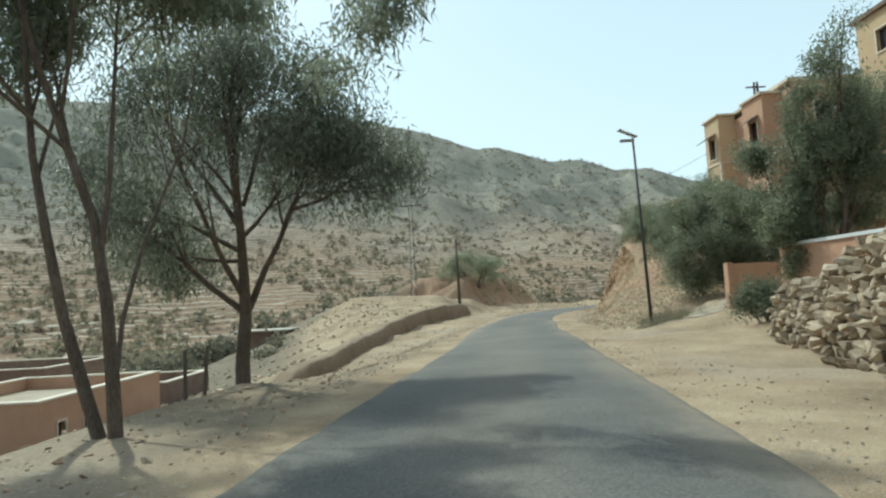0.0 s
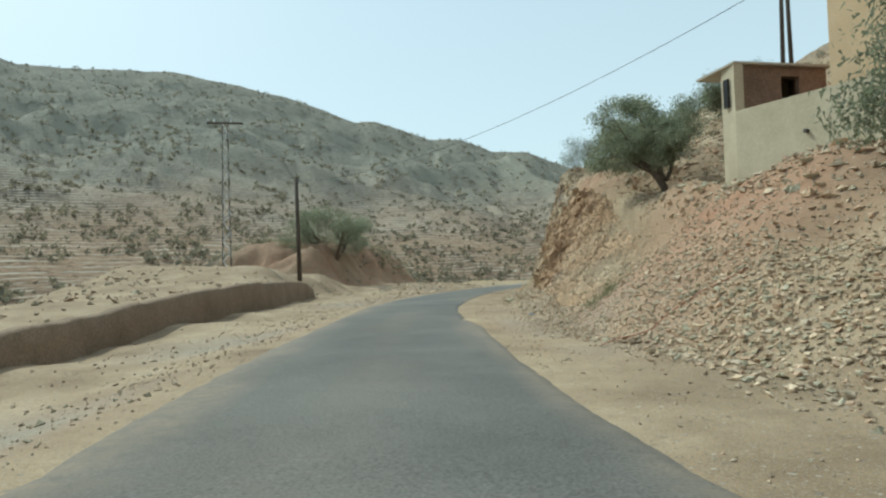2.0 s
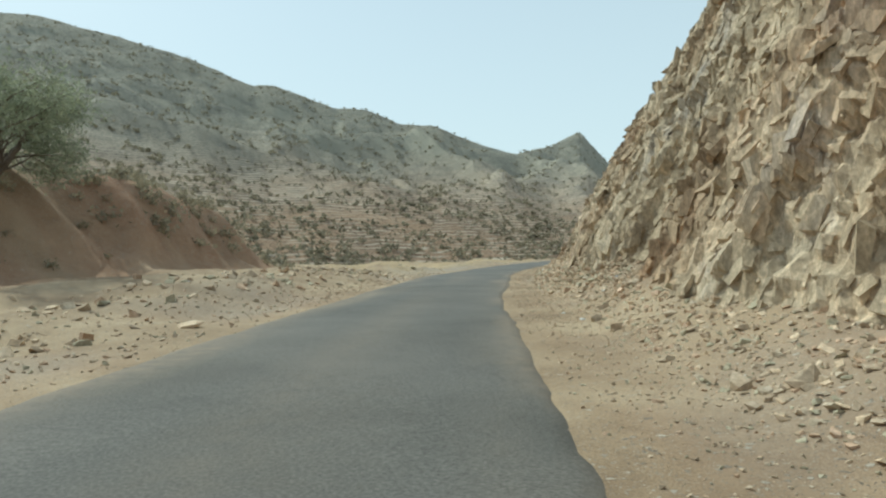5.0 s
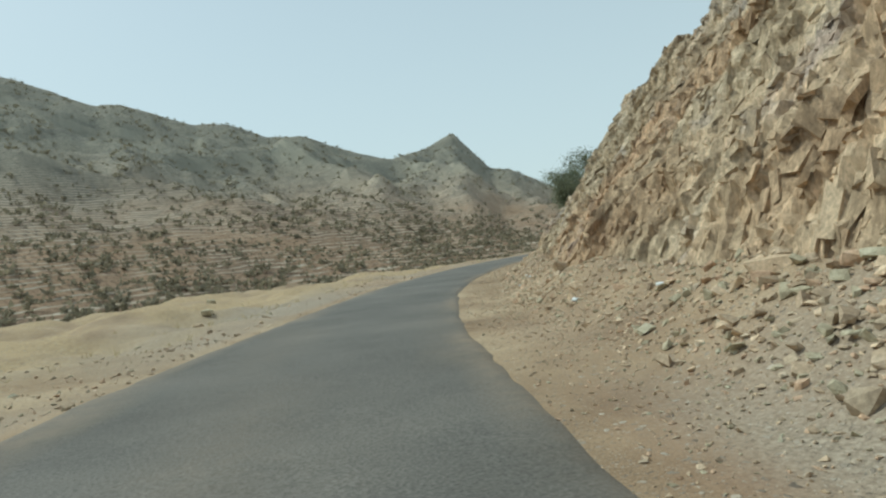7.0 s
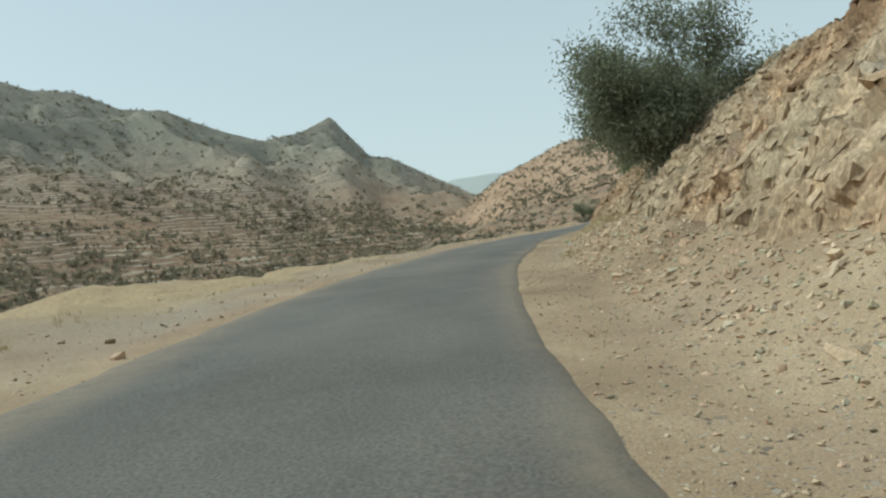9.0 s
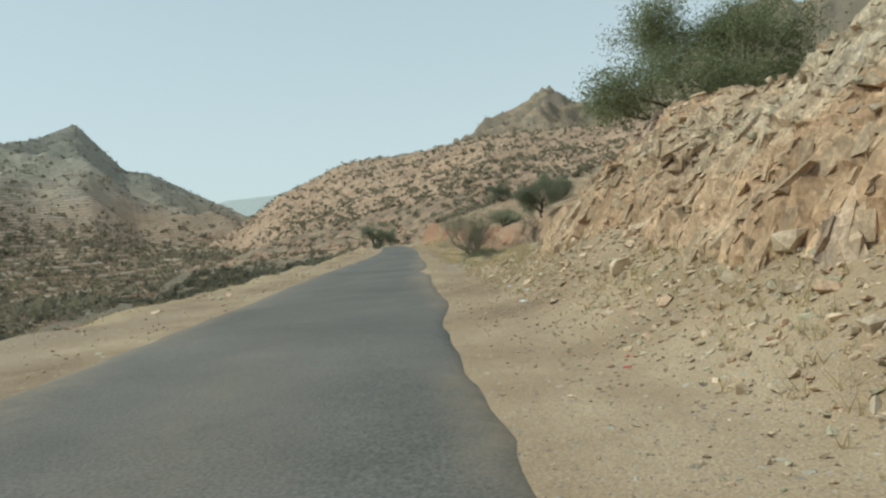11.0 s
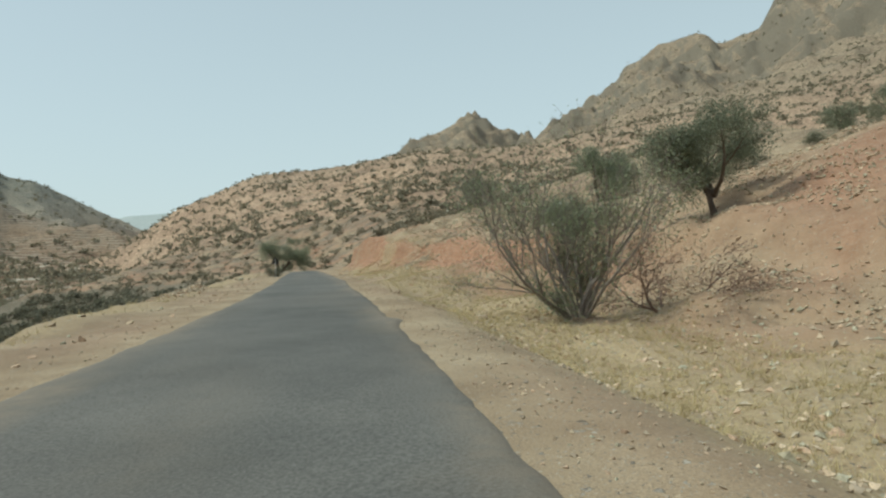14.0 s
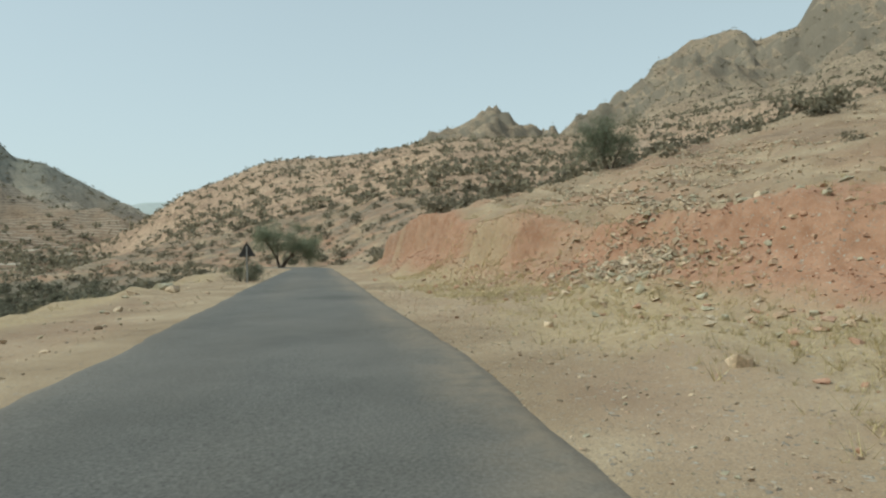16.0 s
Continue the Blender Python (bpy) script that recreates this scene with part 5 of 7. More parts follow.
# ---- gum trees on the left verge ----
tree("gum_tree", (-3.8, 7.4, ground_z(-3.8, 7.4)), [stem(-0.34, 0.10, 1, 4.6, 0.085, -0.05), stem(0.10, 0.05, 1, 4.6, 0.09, 0.06), stem(-0.12, 0.2, 1, 4.2, 0.04, -0.02, 0.05)], 4, 3, M_EUC, 36000, (0.17, 0.034), 0.22,
     "forked slender gum tree with drooping grey-green leaves", droop=1.6, clump=2, lift=0.10, bend=0.18, ratio=0.55, fan=0.65, start=0.45, group="gum trees on the verge")
tree("gum_tree", (-4.1, 13.1, ground_z(-4.1, 13.1)), [stem(0.02, 0.0, 1, 4.2, 0.165), stem(0.44, -0.05, 1, 2.7, 0.085, 0.06, 0, 1.3), stem(0.12, 0.1, 1, 2.4, 0.10, 0, 0, 3.4), stem(-0.9, -0.3, 0.35, 2.0, 0.05, 0, 0, 2.7), stem(-0.8, 0.5, 0.15, 1.8, 0.05, 0, 0, 2.5), stem(0.5, 0.9, 0.6, 1.8, 0.05, 0.1, 0, 3.0), stem(1, 0.0, 0.25, 1.5, 0.045, 1.1, 0, 3.5), stem(0.3, 0.2, 1, 2.4, 0.05, 0.1, 0, 3.6), stem(-0.5, 0.0, 0.9, 2.4, 0.06, 0, 0, 3.2)], 4, 11, M_EUC, 42000, (0.16, 0.034), 0.30,
     "tall gum tree leaning over the road with drooping foliage", droop=1.6, lift=0.06, bend=0.24, ratio=0.58, fan=0.8, start=0.35, group="gum trees on the verge", flatten=1.0)
# ---- trees above the road on the village side ----
tree("olive_tree", (13.6, 31.6, ground_z(13.6, 31.6)), [stem(-0.75, -0.1, 0.92, 2.8, 0.2), stem(0.5, 0.2, 1, 2.9, 0.18), stem(-0.45, 0.5, 0.95, 2.85, 0.16), stem(0.1, -0.8, 0.9, 2.7, 0.14), stem(-0.2, 0.1, 1, 3.0, 0.14), stem(-0.8, -0.6, 0.4, 2.0, 0.08, 0, 0, 0.5), stem(0.5, -0.8, 0.3, 2.0, 0.08, 0, 0, 0.4), stem(-0.3, -0.9, 0.25, 1.8, 0.07, 0, 0, 0.4)], 4, 21, M_OLIVE, 74000, (0.13, 0.046), 0.33,
     "broad dense olive tree shading the slope below the houses", droop=1.0, clump=4, lift=0.03, fan=0.95, start=0.32, ratio=0.6)
tree("olive_tree", (15.3, 36.0, ground_z(15.3, 36.0)), [stem(-0.3, -0.2, 1, 1.7, 0.16), stem(0.3, 0.2, 1, 1.9, 0.14), stem(-0.1, 0.5, 1, 1.7, 0.12)], 4, 20, M_OLIVE, 22000, (0.13, 0.042), 0.28,
     "dense olive tree in front of the cement wall", droop=0.9, clump=3, lift=0.06, fan=0.85, start=0.4, ratio=0.6)
tree("pepper_tree", (12.5, 21.2, ground_z(12.5, 21.2)), [stem(-0.05, 0.0, 1, 5.6, 0.2), stem(0.35, 0.1, 1, 4.8, 0.16), stem(0.1, -0.3, 1, 3.8, 0.12), stem(-0.35, 0.2, 1, 3.6, 0.1), stem(-0.5, -0.2, 1, 2.6, 0.08)], 4, 22, M_OLIVE, 80000, (0.14, 0.042), 0.28,
     "tall bushy tree behind the rough stone wall", droop=0.9, clump=4, lift=0.16, fan=0.62, start=0.15, ratio=0.5)
tree("shrub", (9.4, 19.4, ground_z(9.4, 19.4)), [stem(0.2, 0, 1, 0.9, 0.04), stem(-0.3, 0.2, 1, 0.9, 0.04), stem(0, -0.3, 1, 0.8, 0.04)], 3, 23, M_OLIVE, 8280, (0.10, 0.035), 0.21,
     "rounded green shrub at the end of the stone wall", category="shrub")
tree("olive_tree", (16.3, 48.8, ground_z(16.3, 48.8)), [stem(-0.55, 0.0, 1, 2.25, 0.17), stem(-0.1, 0.3, 1, 2.2, 0.12, -0.2, 0, 0.3), stem(0.55, 0.3, 0.9, 2.1, 0.10, -0.1, 0, 0.3), stem(-0.6, -0.5, 0.5, 1.2, 0.06, -0.4, 0, 0.6)], 4, 24, M_OLIVE, 34000, (0.12, 0.038), 0.24,
     "leaning olive tree on the brow of the cutting", droop=0.6, clump=4, lift=0.01, fan=0.9, start=0.3, ratio=0.58)
tree("olive_tree", (17.6, 54.0, ground_z(17.6, 54.0)), [stem(0.1, 0.2, 1, 1.7, 0.1), stem(-0.4, -0.1, 1, 1.5, 0.08)], 4, 25, M_OLIVE, 14000, (0.13, 0.04), 0.28, "small rounded olive tree on the stony hillside", fan=0.9)
tree("olive_tree", (23.9, 54.8, ground_z(23.9, 54.8)), [stem(-0.35, 0.2, 1, 1.4, 0.12), stem(0.4, 0.1, 1, 1.5, 0.11), stem(0.0, -0.4, 1, 1.4, 0.09)], 4, 43, M_OLIVE, 16000, (0.13, 0.04), 0.3, "rounded olive tree higher up the stony hillside", fan=0.9)
for k, (x, y, h) in enumerate(((19.4, 64.6, 1.5), (20.6, 66.6, 1.3), (18.6, 60.5, 0.6), (17.4, 57.0, 0.45))):
    tree("shrub", (x, y, ground_z(x, y)), [stem(0.3, 0, 1, h, 0.03), stem(-0.4, 0.2, 1, h, 0.03), stem(0, -0.4, 1, h, 0.03)], 3, 40 + k, M_OLIVE, 3449, (0.08, 0.03), 0.21, "low grey-green shrub on the cliff's brow", category="shrub", group="brow shrubs")
tree("argan_tree", (4.6, 91.0, ground_z(4.6, 91.0)), [stem(-0.7, 0.0, 1, 3.2, 0.2), stem(0.7, 0.2, 1, 3.2, 0.18), stem(0.0, -0.3, 1, 3.2, 0.18), stem(0.3, 0.8, 0.8, 2.9, 0.15), stem(-0.9, -0.4, 0.6, 2.8, 0.12)], 4, 27, M_OLIVE, 34000, (0.14, 0.05), 0.34, "dark rounded tree behind the red earth mound", fan=0.9, lift=0.02)
tree("argan_tree", (57.9, 128.4, ground_z(57.9, 128.4)), [stem(-0.35, 0.1, 1, 3.0, 0.18), stem(0.3, -0.2, 1, 3.0, 0.16), stem(-0.1, 0.5, 1, 3.0, 0.14), stem(-0.7, 0.3, 0.7, 2.5, 0.12), stem(-0.6, -0.2, 0.35, 2.1, 0.1)], 4, 28, M_OLIVE, 60000, (0.13, 0.055), 0.36, "dense dark tree behind the end of the rock cutting", fan=0.9, lift=0.05)
tree("thorn_tree", (79.6, 141.2, ground_z(79.6, 141.2)), [stem(-0.55, 0.2, 1, 2.5, 0.11), stem(0.5, -0.2, 1, 2.7, 0.11), stem(0.1, 0.5, 1, 2.5, 0.10), stem(-0.1, -0.5, 1, 2.3, 0.09)], 4, 29, M_ACACIA, 52000, (0.11, 0.028), 0.26, "feathery green thorn tree on top of the cutting", fan=0.9, lift=0.05, droop=0.2)

# ---- roadside bushes and trees on the open slope ----
tree("bare_bush", (117.1, 168.3, ground_z(117.1, 168.3)), [stem(-1.0, 0.9, 1.0, 2.97, 0.06, -0.2, 0.15), stem(-0.6, 0.7, 1, 3.08, 0.06, -0.1), stem(-0.8, -0.4, 1.0, 2.86, 0.06), stem(-0.65, 0.2, 1, 2.97, 0.07, -0.1), stem(-0.3, -0.3, 1, 3.08, 0.07), stem(0.1, 0.1, 1, 2.64, 0.08), stem(0.45, -0.1, 1, 2.42, 0.07, 0.1), stem(0.7, 0.2, 1, 1.98, 0.06, 0.12), stem(0.2, 0.6, 1, 2.09, 0.06), stem(0.3, -0.7, 1, 2.09, 0.06), stem(1.1, -0.3, 0.9, 1.98, 0.05, 0.1), stem(0.9, -0.9, 1, 2.09, 0.05), stem(-0.2, -0.9, 0.7, 1.32, 0.05), stem(0.8, 0.1, 0.5, 1.10, 0.04), stem(-0.9, 0.1, 0.5, 1.21, 0.04)], 4, 31, M_SHEEN, 15000, (0.075, 0.036), 0.24,
     "many-stemmed half-bare bush with sparse green leaves", fan=0.65, bend=0.36, lift=0.22, children=(3, 6), start=0.3, bark=M_TWIG, category="shrub")
tree("bare_bush", (113.9, 160.7, ground_z(113.9, 160.7)), [stem(-0.35, 0.1, 1, 1.6, 0.055), stem(0.3, -0.1, 1, 1.7, 0.055), stem(0.0, 0.3, 1, 1.8, 0.055), stem(0.1, -0.3, 1, 1.5, 0.05), stem(-0.6, -0.3, 0.9, 1.2, 0.04)], 4, 32, M_SCRUB, 700, (0.05, 0.025), 0.12,
     "small leafless grey bush on red soil", fan=0.55, lift=0.18, children=(3, 5), bark=M_TWIG, category="shrub")
tree("dead_branches", (118.5, 166.2, ground_z(118.5, 166.2)), [stem(-0.8, 0.2, 0.45, 1.7, 0.05), stem(0.9, -0.6, 0.4, 2.2, 0.055), stem(0.5, -0.9, 0.45, 2.2, 0.05), stem(0, -0.8, 0.5, 1.8, 0.045), stem(0.7, -0.7, 0.3, 2.4, 0.05), stem(0.7, 0.3, 0.45, 1.7, 0.045), stem(-0.3, -0.6, 0.6, 1.5, 0.04), stem(0.2, 0.5, 0.6, 1.4, 0.04)], 4, 36, M_DEAD, 2200, (0.06, 0.03), 0.14,
     "tangle of dead brown branches lying on the ground", fan=0.8, bend=0.4, lift=-0.03, children=(3, 5), bark=M_DEAD, category="branches")
tree("low_bush", (104.3, 160.4, ground_z(104.3, 160.4)), [stem(-0.9, 0.5, 0.5, 1.3, 0.03), stem(-0.9, -0.1, 0.35, 1.2, 0.03), stem(0.5, -0.9, 0.35, 1.1, 0.03), stem(0.9, -0.5, 0.5, 0.9, 0.03), stem(0.2, 0.5, 0.9, 0.7, 0.03), stem(-0.3, -0.6, 0.8, 0.7, 0.03), stem(0.6, 0.6, 0.5, 0.8, 0.03)], 3, 33, M_BROOM, 30000, (0.10, 0.016), 0.22,
     "low spreading olive-green bush beside the verge", lift=0.0, category="shrub", flatten=0.5)
tree("argan_tree", (126.8, 164.8, ground_z(126.8, 164.8)), [stem(-0.15, 0.1, 1, 1.7, 0.15), stem(0.9, 0.3, 0.8, 2.0, 0.11, 0, 0, 0.7), stem(-0.9, -0.2, 0.8, 2.1, 0.10, 0, 0, 0.7), stem(-0.3, 0.9, 0.8, 1.9, 0.10, 0, 0, 0.7)], 4, 34, M_OLIVE, 30000, (0.10, 0.04), 0.30, "spreading argan tree with a bent trunk on the slope", fan=0.95, lift=0.02, start=0.45)
tree("argan_tree", (132.1, 171.8, ground_z(132.1, 171.8)), [stem(-0.5, 0.1, 1, 1.5, 0.10), stem(0.4, 0.2, 1, 1.6, 0.1), stem(0.1, -0.7, 0.8, 1.4, 0.07), stem(-0.6, 0.6, 0.6, 1.2, 0.06), stem(0.6, -0.3, 0.4, 0.8, 0.05), stem(-0.5, -0.6, 0.35, 0.9, 0.05)], 4, 35, M_OLIVE, 17000, (0.10, 0.04), 0.31, "low spreading argan tree on the red slope", fan=0.95, lift=0.0)
for k, (x, y, h, n, lab) in enumerate(((142.4, 163.6, 1.3, 4200, "small dark tree among slope stones"), (167.7, 149.6, 1.9, 6000, "scattered argan tree high on the slope"), (165.4, 144.4, 2.0, 6000, "scattered argan tree high on the slope"), (172.0, 141.0, 2.1, 6000, "scattered argan tree high on the slope"), (160.0, 138.0, 2.0, 6000, "scattered argan tree high on the slope"),
                                  (152.6, 173.3, 2.8, 15000, "argan tree with an open crown and leaning trunk"), (171.2, 190.2, 2.3, 9000, "dark rounded bush on the brow above the bank"), (150.5, 158.5, 0.8, 2500, "small shrub on the stony slope"), (176.0, 166.0, 1.5, 4500, "scattered argan tree high on the slope"), (199.6, 240.8, 4.0, 16000, "dark roadside tree by the bend"), (151.6, 205.4, 0.75, 2400, "dark low bush behind the sign"), (129.7, 152.6, 1.9, 8000, "scattered argan tree among slope stones"), (133.9, 147.2, 2.1, 8000, "scattered argan tree among slope stones"), (129.1, 144.8, 2.0, 8000, "scattered argan tree among slope stones"), (150.0, 154.0, 1.7, 6000, "scattered argan tree high on the slope"), (144.5, 157.9, 1.25, 4500, "small argan tree on the stony slope"))):
    tree("argan_tree" if h > 1.2 else "shrub", (x, y, ground_z(x, y)), [stem(-0.55 + 0.3 * math.sin(k), 0.1, 1, h * 0.9, 0.06 * h), stem(0.6, 0.3 * math.cos(k), 0.9, h, 0.05 * h), stem(0.05, -0.5, 1, h * (0.8 + 0.2 * math.sin(2 * k)), 0.05 * h)], 4, 60 + k, M_OLIVE, n * 2, (0.05 + 0.028 * h, 0.018 + 0.010 * h), 0.10 + 0.075 * h, lab, fan=1.1, lift=0.02, ratio=0.68, category="tree" if h > 1.2 else "shrub", group="trees on the open slope")


def grass(name, s, u, height, mat, label, seed, blades=7, lean=0.35):
    """Tufts of thin blades rooted at s, u, in one mesh."""
    rng = np.random.default_rng(seed)
    x, y, z = land_height(s, u)
    z = verge_z(s, u)
    n = len(s) * blades
    p = np.repeat(np.stack([x, y, z - 0.01], 1), blades, 0) + np.concatenate([rng.normal(0, 0.05, (n, 2)), np.zeros((n, 1))], 1) * (np.repeat(height, blades)[:, None] / 0.25)
    h = np.repeat(height, blades) * rng.uniform(0.6, 1.2, n)
    tip = p + np.stack([rng.normal(0, lean, n) * h, rng.normal(0, lean, n) * h, h], 1)
    a = rng.uniform(0, np.pi, n)
    w = np.stack([np.cos(a), np.sin(a), 0 * a], 1) * (0.0035 + 0.010 * h)[:, None]
    V = np.stack([p - w, p + w, tip], 1).reshape(-1, 3)
    return tagged(mesh_object(name, V, np.arange(n * 3).reshape(-1, 3), mat), label, "grass", kind="stuff")


n = 22000
s_ = rg.uniform(144, 268, n)
u_ = rg.normal(5.2, 1.0, n) + np.where(s_ > 195, rg.uniform(-0.6, 4.6, n), 0)
keep = (u_ > 3.4) & (value_noise(s_ / 4, u_ * 1.5, 71) > -0.25)
grass("dry_grass", s_[keep], u_[keep], 0.03 + 0.17 * rg.random(keep.sum()) ** 1.8, M_STRAW, "dry straw-coloured grass along the verge", 72, 9, 0.55)
n = 1800
s_, u_ = rg.uniform(100, 300, n), -(4.6 + np.abs(rg.normal(0, 1.4, n)))
keep = value_noise(s_ / 5, u_ * 1.2, 73) > -0.1
grass("dry_grass", s_[keep], u_[keep], rg.uniform(0.05, 0.22, keep.sum()), M_STRAW, "short dry grass on the valley-side shoulder", 74)
n = 260
s_, u_ = rg.normal(28.0, 0.9, n), rg.normal(6.25, 0.5, n)
grass("weeds", s_, u_, rg.uniform(0.2, 0.55, n), M_WEED, "grey-green weeds round the lamp post's foot", 75, 12, 0.5)
n = 45
s_, u_ = rg.normal(44.5, 0.5, n), rg.normal(6.0, 0.35, n)
grass("weeds", s_, u_, rg.uniform(0.15, 0.38, n), M_BROOM, "green weed clump on the spoil slope", 76, 14, 0.6)
n = 26
s_, u_ = to_road(84.7 + rg.normal(0, 0.10, n), 150.5 + rg.normal(0, 0.10, n))
grass("broom_tuft", s_, u_, rg.uniform(0.35, 0.62, n), M_WEED, "upright green broom tuft in dry grass", 77, 6, 0.28)


rd = np.random.default_rng(78)
n = 9000
s_, u_ = rd.uniform(176, 222, n), 4.1 + 5.5 * rd.random(n) ** 1.4
keep = value_noise(s_ / 2.2, u_ * 0.9, 79) > -0.15
grass("dry_grass", s_[keep], u_[keep], 0.03 + 0.15 * rd.random(keep.sum()) ** 2, M_STRAW, "pale dry grass among the stones", 80, 8, 0.7)
n = 6000
s_, u_ = rd.uniform(226, 266, n), 4.2 + 3.4 * rd.random(n)
keep = value_noise(s_ / 3.0, u_ * 0.8, 83) > -0.2
grass("dry_grass", s_[keep], u_[keep], 0.03 + 0.14 * rd.random(keep.sum()) ** 2, M_STRAW, "yellow dry grass below the red bank", 88, 8, 0.8)
n = 11000
s_, u_ = rd.uniform(181, 224, n), 4.3 + 10 * rd.random(n)
rubble("hillside_chips", s_, u_, 0.02 + 0.16 * rd.random(n) ** 3, M_STONE, "pale slate chips scattered over the open slope", 40, shapes=PEBBLES)


# ---- scrub on the mountains ----
def scrub(name, x, y, z, size, label, seed, blades=16, leaf=0.24, mat=M_SCRUB):
    rng = np.random.default_rng(seed)
    n = len(x) * blades
    c = np.repeat(np.stack([x, y, z], 1), blades, 0)
    sz = np.repeat(size, blades)[:, None]
    p = c + rng.normal(0, 0.28, (n, 3)) * sz * np.array([1, 1, 0.6]) + np.array([0, 0, 0.3]) * sz
    a, b = rng.normal(0, 1, (n, 3)), rng.normal(0, 1, (n, 3))
    a /= np.linalg.norm(a, axis=1)[:, None]
    b = np.cross(a, b)
    b /= np.linalg.norm(b, axis=1)[:, None] + 1e-9
    k = leaf * sz
    V = np.stack([p - a * k, p + a * k, p + b * k * 1.7], 1).reshape(-1, 3)
    return tagged(mesh_object(name, V, np.arange(n * 3).reshape(-1, 3), mat), label, "scrub", kind="stuff")


def far_scrub(name, centre, a0, a1, r0, r1, n, height, label, seed, lo, hi, even=-0.35, power=1.15, taper=0.0):
    rng = np.random.default_rng(seed)
    a = np.radians(rng.uniform(a0, a1, n))
    r = r0 + (r1 - r0) * rng.random(n) ** power
    x, y = centre[0] - np.sin(a) * r, centre[1] + np.cos(a) * r
    s, u = to_road(x, y)
    dens = value_noise(x / 40, y / 40, seed) + 0.7 * value_noise(x / 13, y / 13, seed + 1)
    keep = ((s < -20) | (s > S_MAX - 6) | (u < -64) | (u > 47)) & (dens > even)
    if taper:
        keep &= rng.random(n) < smooth(a1, a1 - taper, np.degrees(a))
    x, y = x[keep], y[keep]
    return scrub(name, x, y, height(x, y), lo + (hi - lo) * rng.random(len(x)) ** 2.5, label, seed, 9, 0.27, M_BUSH)


far_scrub("valley_scrub", C_WEST, -50, 80, 90, 1200, 30000, west_height, "dark argan bushes dotting the terraced mountainside", 81, 1.1, 5.0, -0.6)
far_scrub("spur_scrub", C_EAST, -112, -36, 60, 1150, 21000, east_height, "low scrub dotting the reddish spur", 82, 1.1, 3.6, -1.6, 0.85)
n = 4200
s_, u_ = rg.uniform(6, S_MAX - 8, n), -(6 + 56 * rg.random(n) ** 0.8)
lim = np.interp(s_, [0, 34, 70, 118, 146, 158, 420], [-10, -13, -27, -27, -17, -8.5, -11])
x_, y_, z_ = land_height(s_, u_)
keep = (u_ < lim - np.where(s_ > 135, 4.0, 0.0)) & (value_noise(x_ / 16, y_ / 16, 83) > np.where(s_ > 135, 0.1, -0.2))
scrub("bank_scrub", x_[keep], y_[keep], z_[keep], 0.5 + 2.0 * rg.random(keep.sum()) ** 2, "dark bushes filling the valley bed below the road", 84, 60, 0.11)
far_scrub("bed_scrub", C_WEST, -50, -12, 110, 480, 9000, west_height, "dense dark scrub in the dry valley bed", 91, 0.9, 3.2, -1.0, 1.15, 18.0)
n = 130
s_, u_ = rg.uniform(-6, 84, n), -(30 + 30 * rg.random(n))
x_, y_, z_ = land_height(s_, u_)
scrub("valley_bushes", x_, y_, z_, 2.0 + 4.0 * rg.random(n) ** 1.6, "grey-green bushes among the fields below the village", 90, 220, 0.07)
n = 1500
s_, u_ = rg.uniform(140, S_MAX - 8, n), -(13 + 45 * rg.random(n))
x_, y_, z_ = land_height(s_, u_)
keep = value_noise(x_ / 22, y_ / 22, 88) > -0.25
scrub("valley_bushes", x_[keep], y_[keep], z_[keep], 1.2 + 2.2 * rg.random(keep.sum()) ** 2, "grey-green bushes crowding the dry valley bed", 89, 50, 0.14)
n = 1500
s_, u_ = rg.uniform(190, S_MAX - 8, n), 12 + 46 * rg.random(n)
x_, y_, z_ = land_height(s_, u_)
keep = (value_noise(x_ / 12, y_ / 12, 85) > -0.3) & ((u_ > 24) | (s_ > 275))
scrub("slope_scrub", x_[keep], y_[keep], z_[keep], 0.25 + 1.1 * rg.random(keep.sum()) ** 3, "small grey shrubs on the stony slope", 86, 150, 0.055)
rb = np.random.default_rng(31)
n = 420
s_, u_ = rb.uniform(86, 113, n), -(13.5 + 20 * rb.random(n))
x_, y_, z_ = land_height(s_, u_)
scrub("mound_scrub", x_, y_, z_, 0.35 + 1.2 * rb.random(n) ** 2, "brown scrub covering the earth mound", 93, 70, 0.09, M_BUSH)
n = 1500
s_, u_ = rb.uniform(272, S_MAX - 6, n), rb.choice([-1, 1], n) * (7 + 52 * rb.random(n))
x_, y_, z_ = land_height(s_, u_)
scrub("bend_scrub", x_, y_, z_, 0.5 + 2.0 * rb.random(n) ** 2, "scrub bushes on the slopes round the bend", 92, 60, 0.11, M_BUSH)
n = 500
s_, u_ = rg.uniform(46, 130, n), 9 + 40 * rg.random(n)
x_, y_, z_ = land_height(s_, u_)
scrub("cliff_scrub", x_, y_, z_, 0.25 + 0.6 * rg.random(n) ** 3, "small grey shrubs above the cutting", 87, 130, 0.055)

# ---- village houses ----
M_ORANGE = material("salmon_plaster", [(0.46, 0.275, 0.18), (0.55, 0.345, 0.235)], 0.7, 0.9, 0.2, fine=20, fine_mix=0.12, bump_scale=0.01)
M_OCHRE = material("ochre_plaster", [(0.51, 0.375, 0.23), (0.60, 0.455, 0.29)], 0.7, 0.9, 0.2, fine=20, fine_mix=0.12, bump_scale=0.01)
M_CREAM = material("cream_trim", [(0.62, 0.53, 0.42), (0.70, 0.62, 0.51)], 1.5, 0.85, 0.1, fine=20, fine_mix=0.1)
M_CEMENT = material("raw_cement", [(0.44, 0.385, 0.275), (0.57, 0.505, 0.375)], 0.8, 0.92, 0.3, fine=12, fine_mix=0.09, bump_scale=0.01)
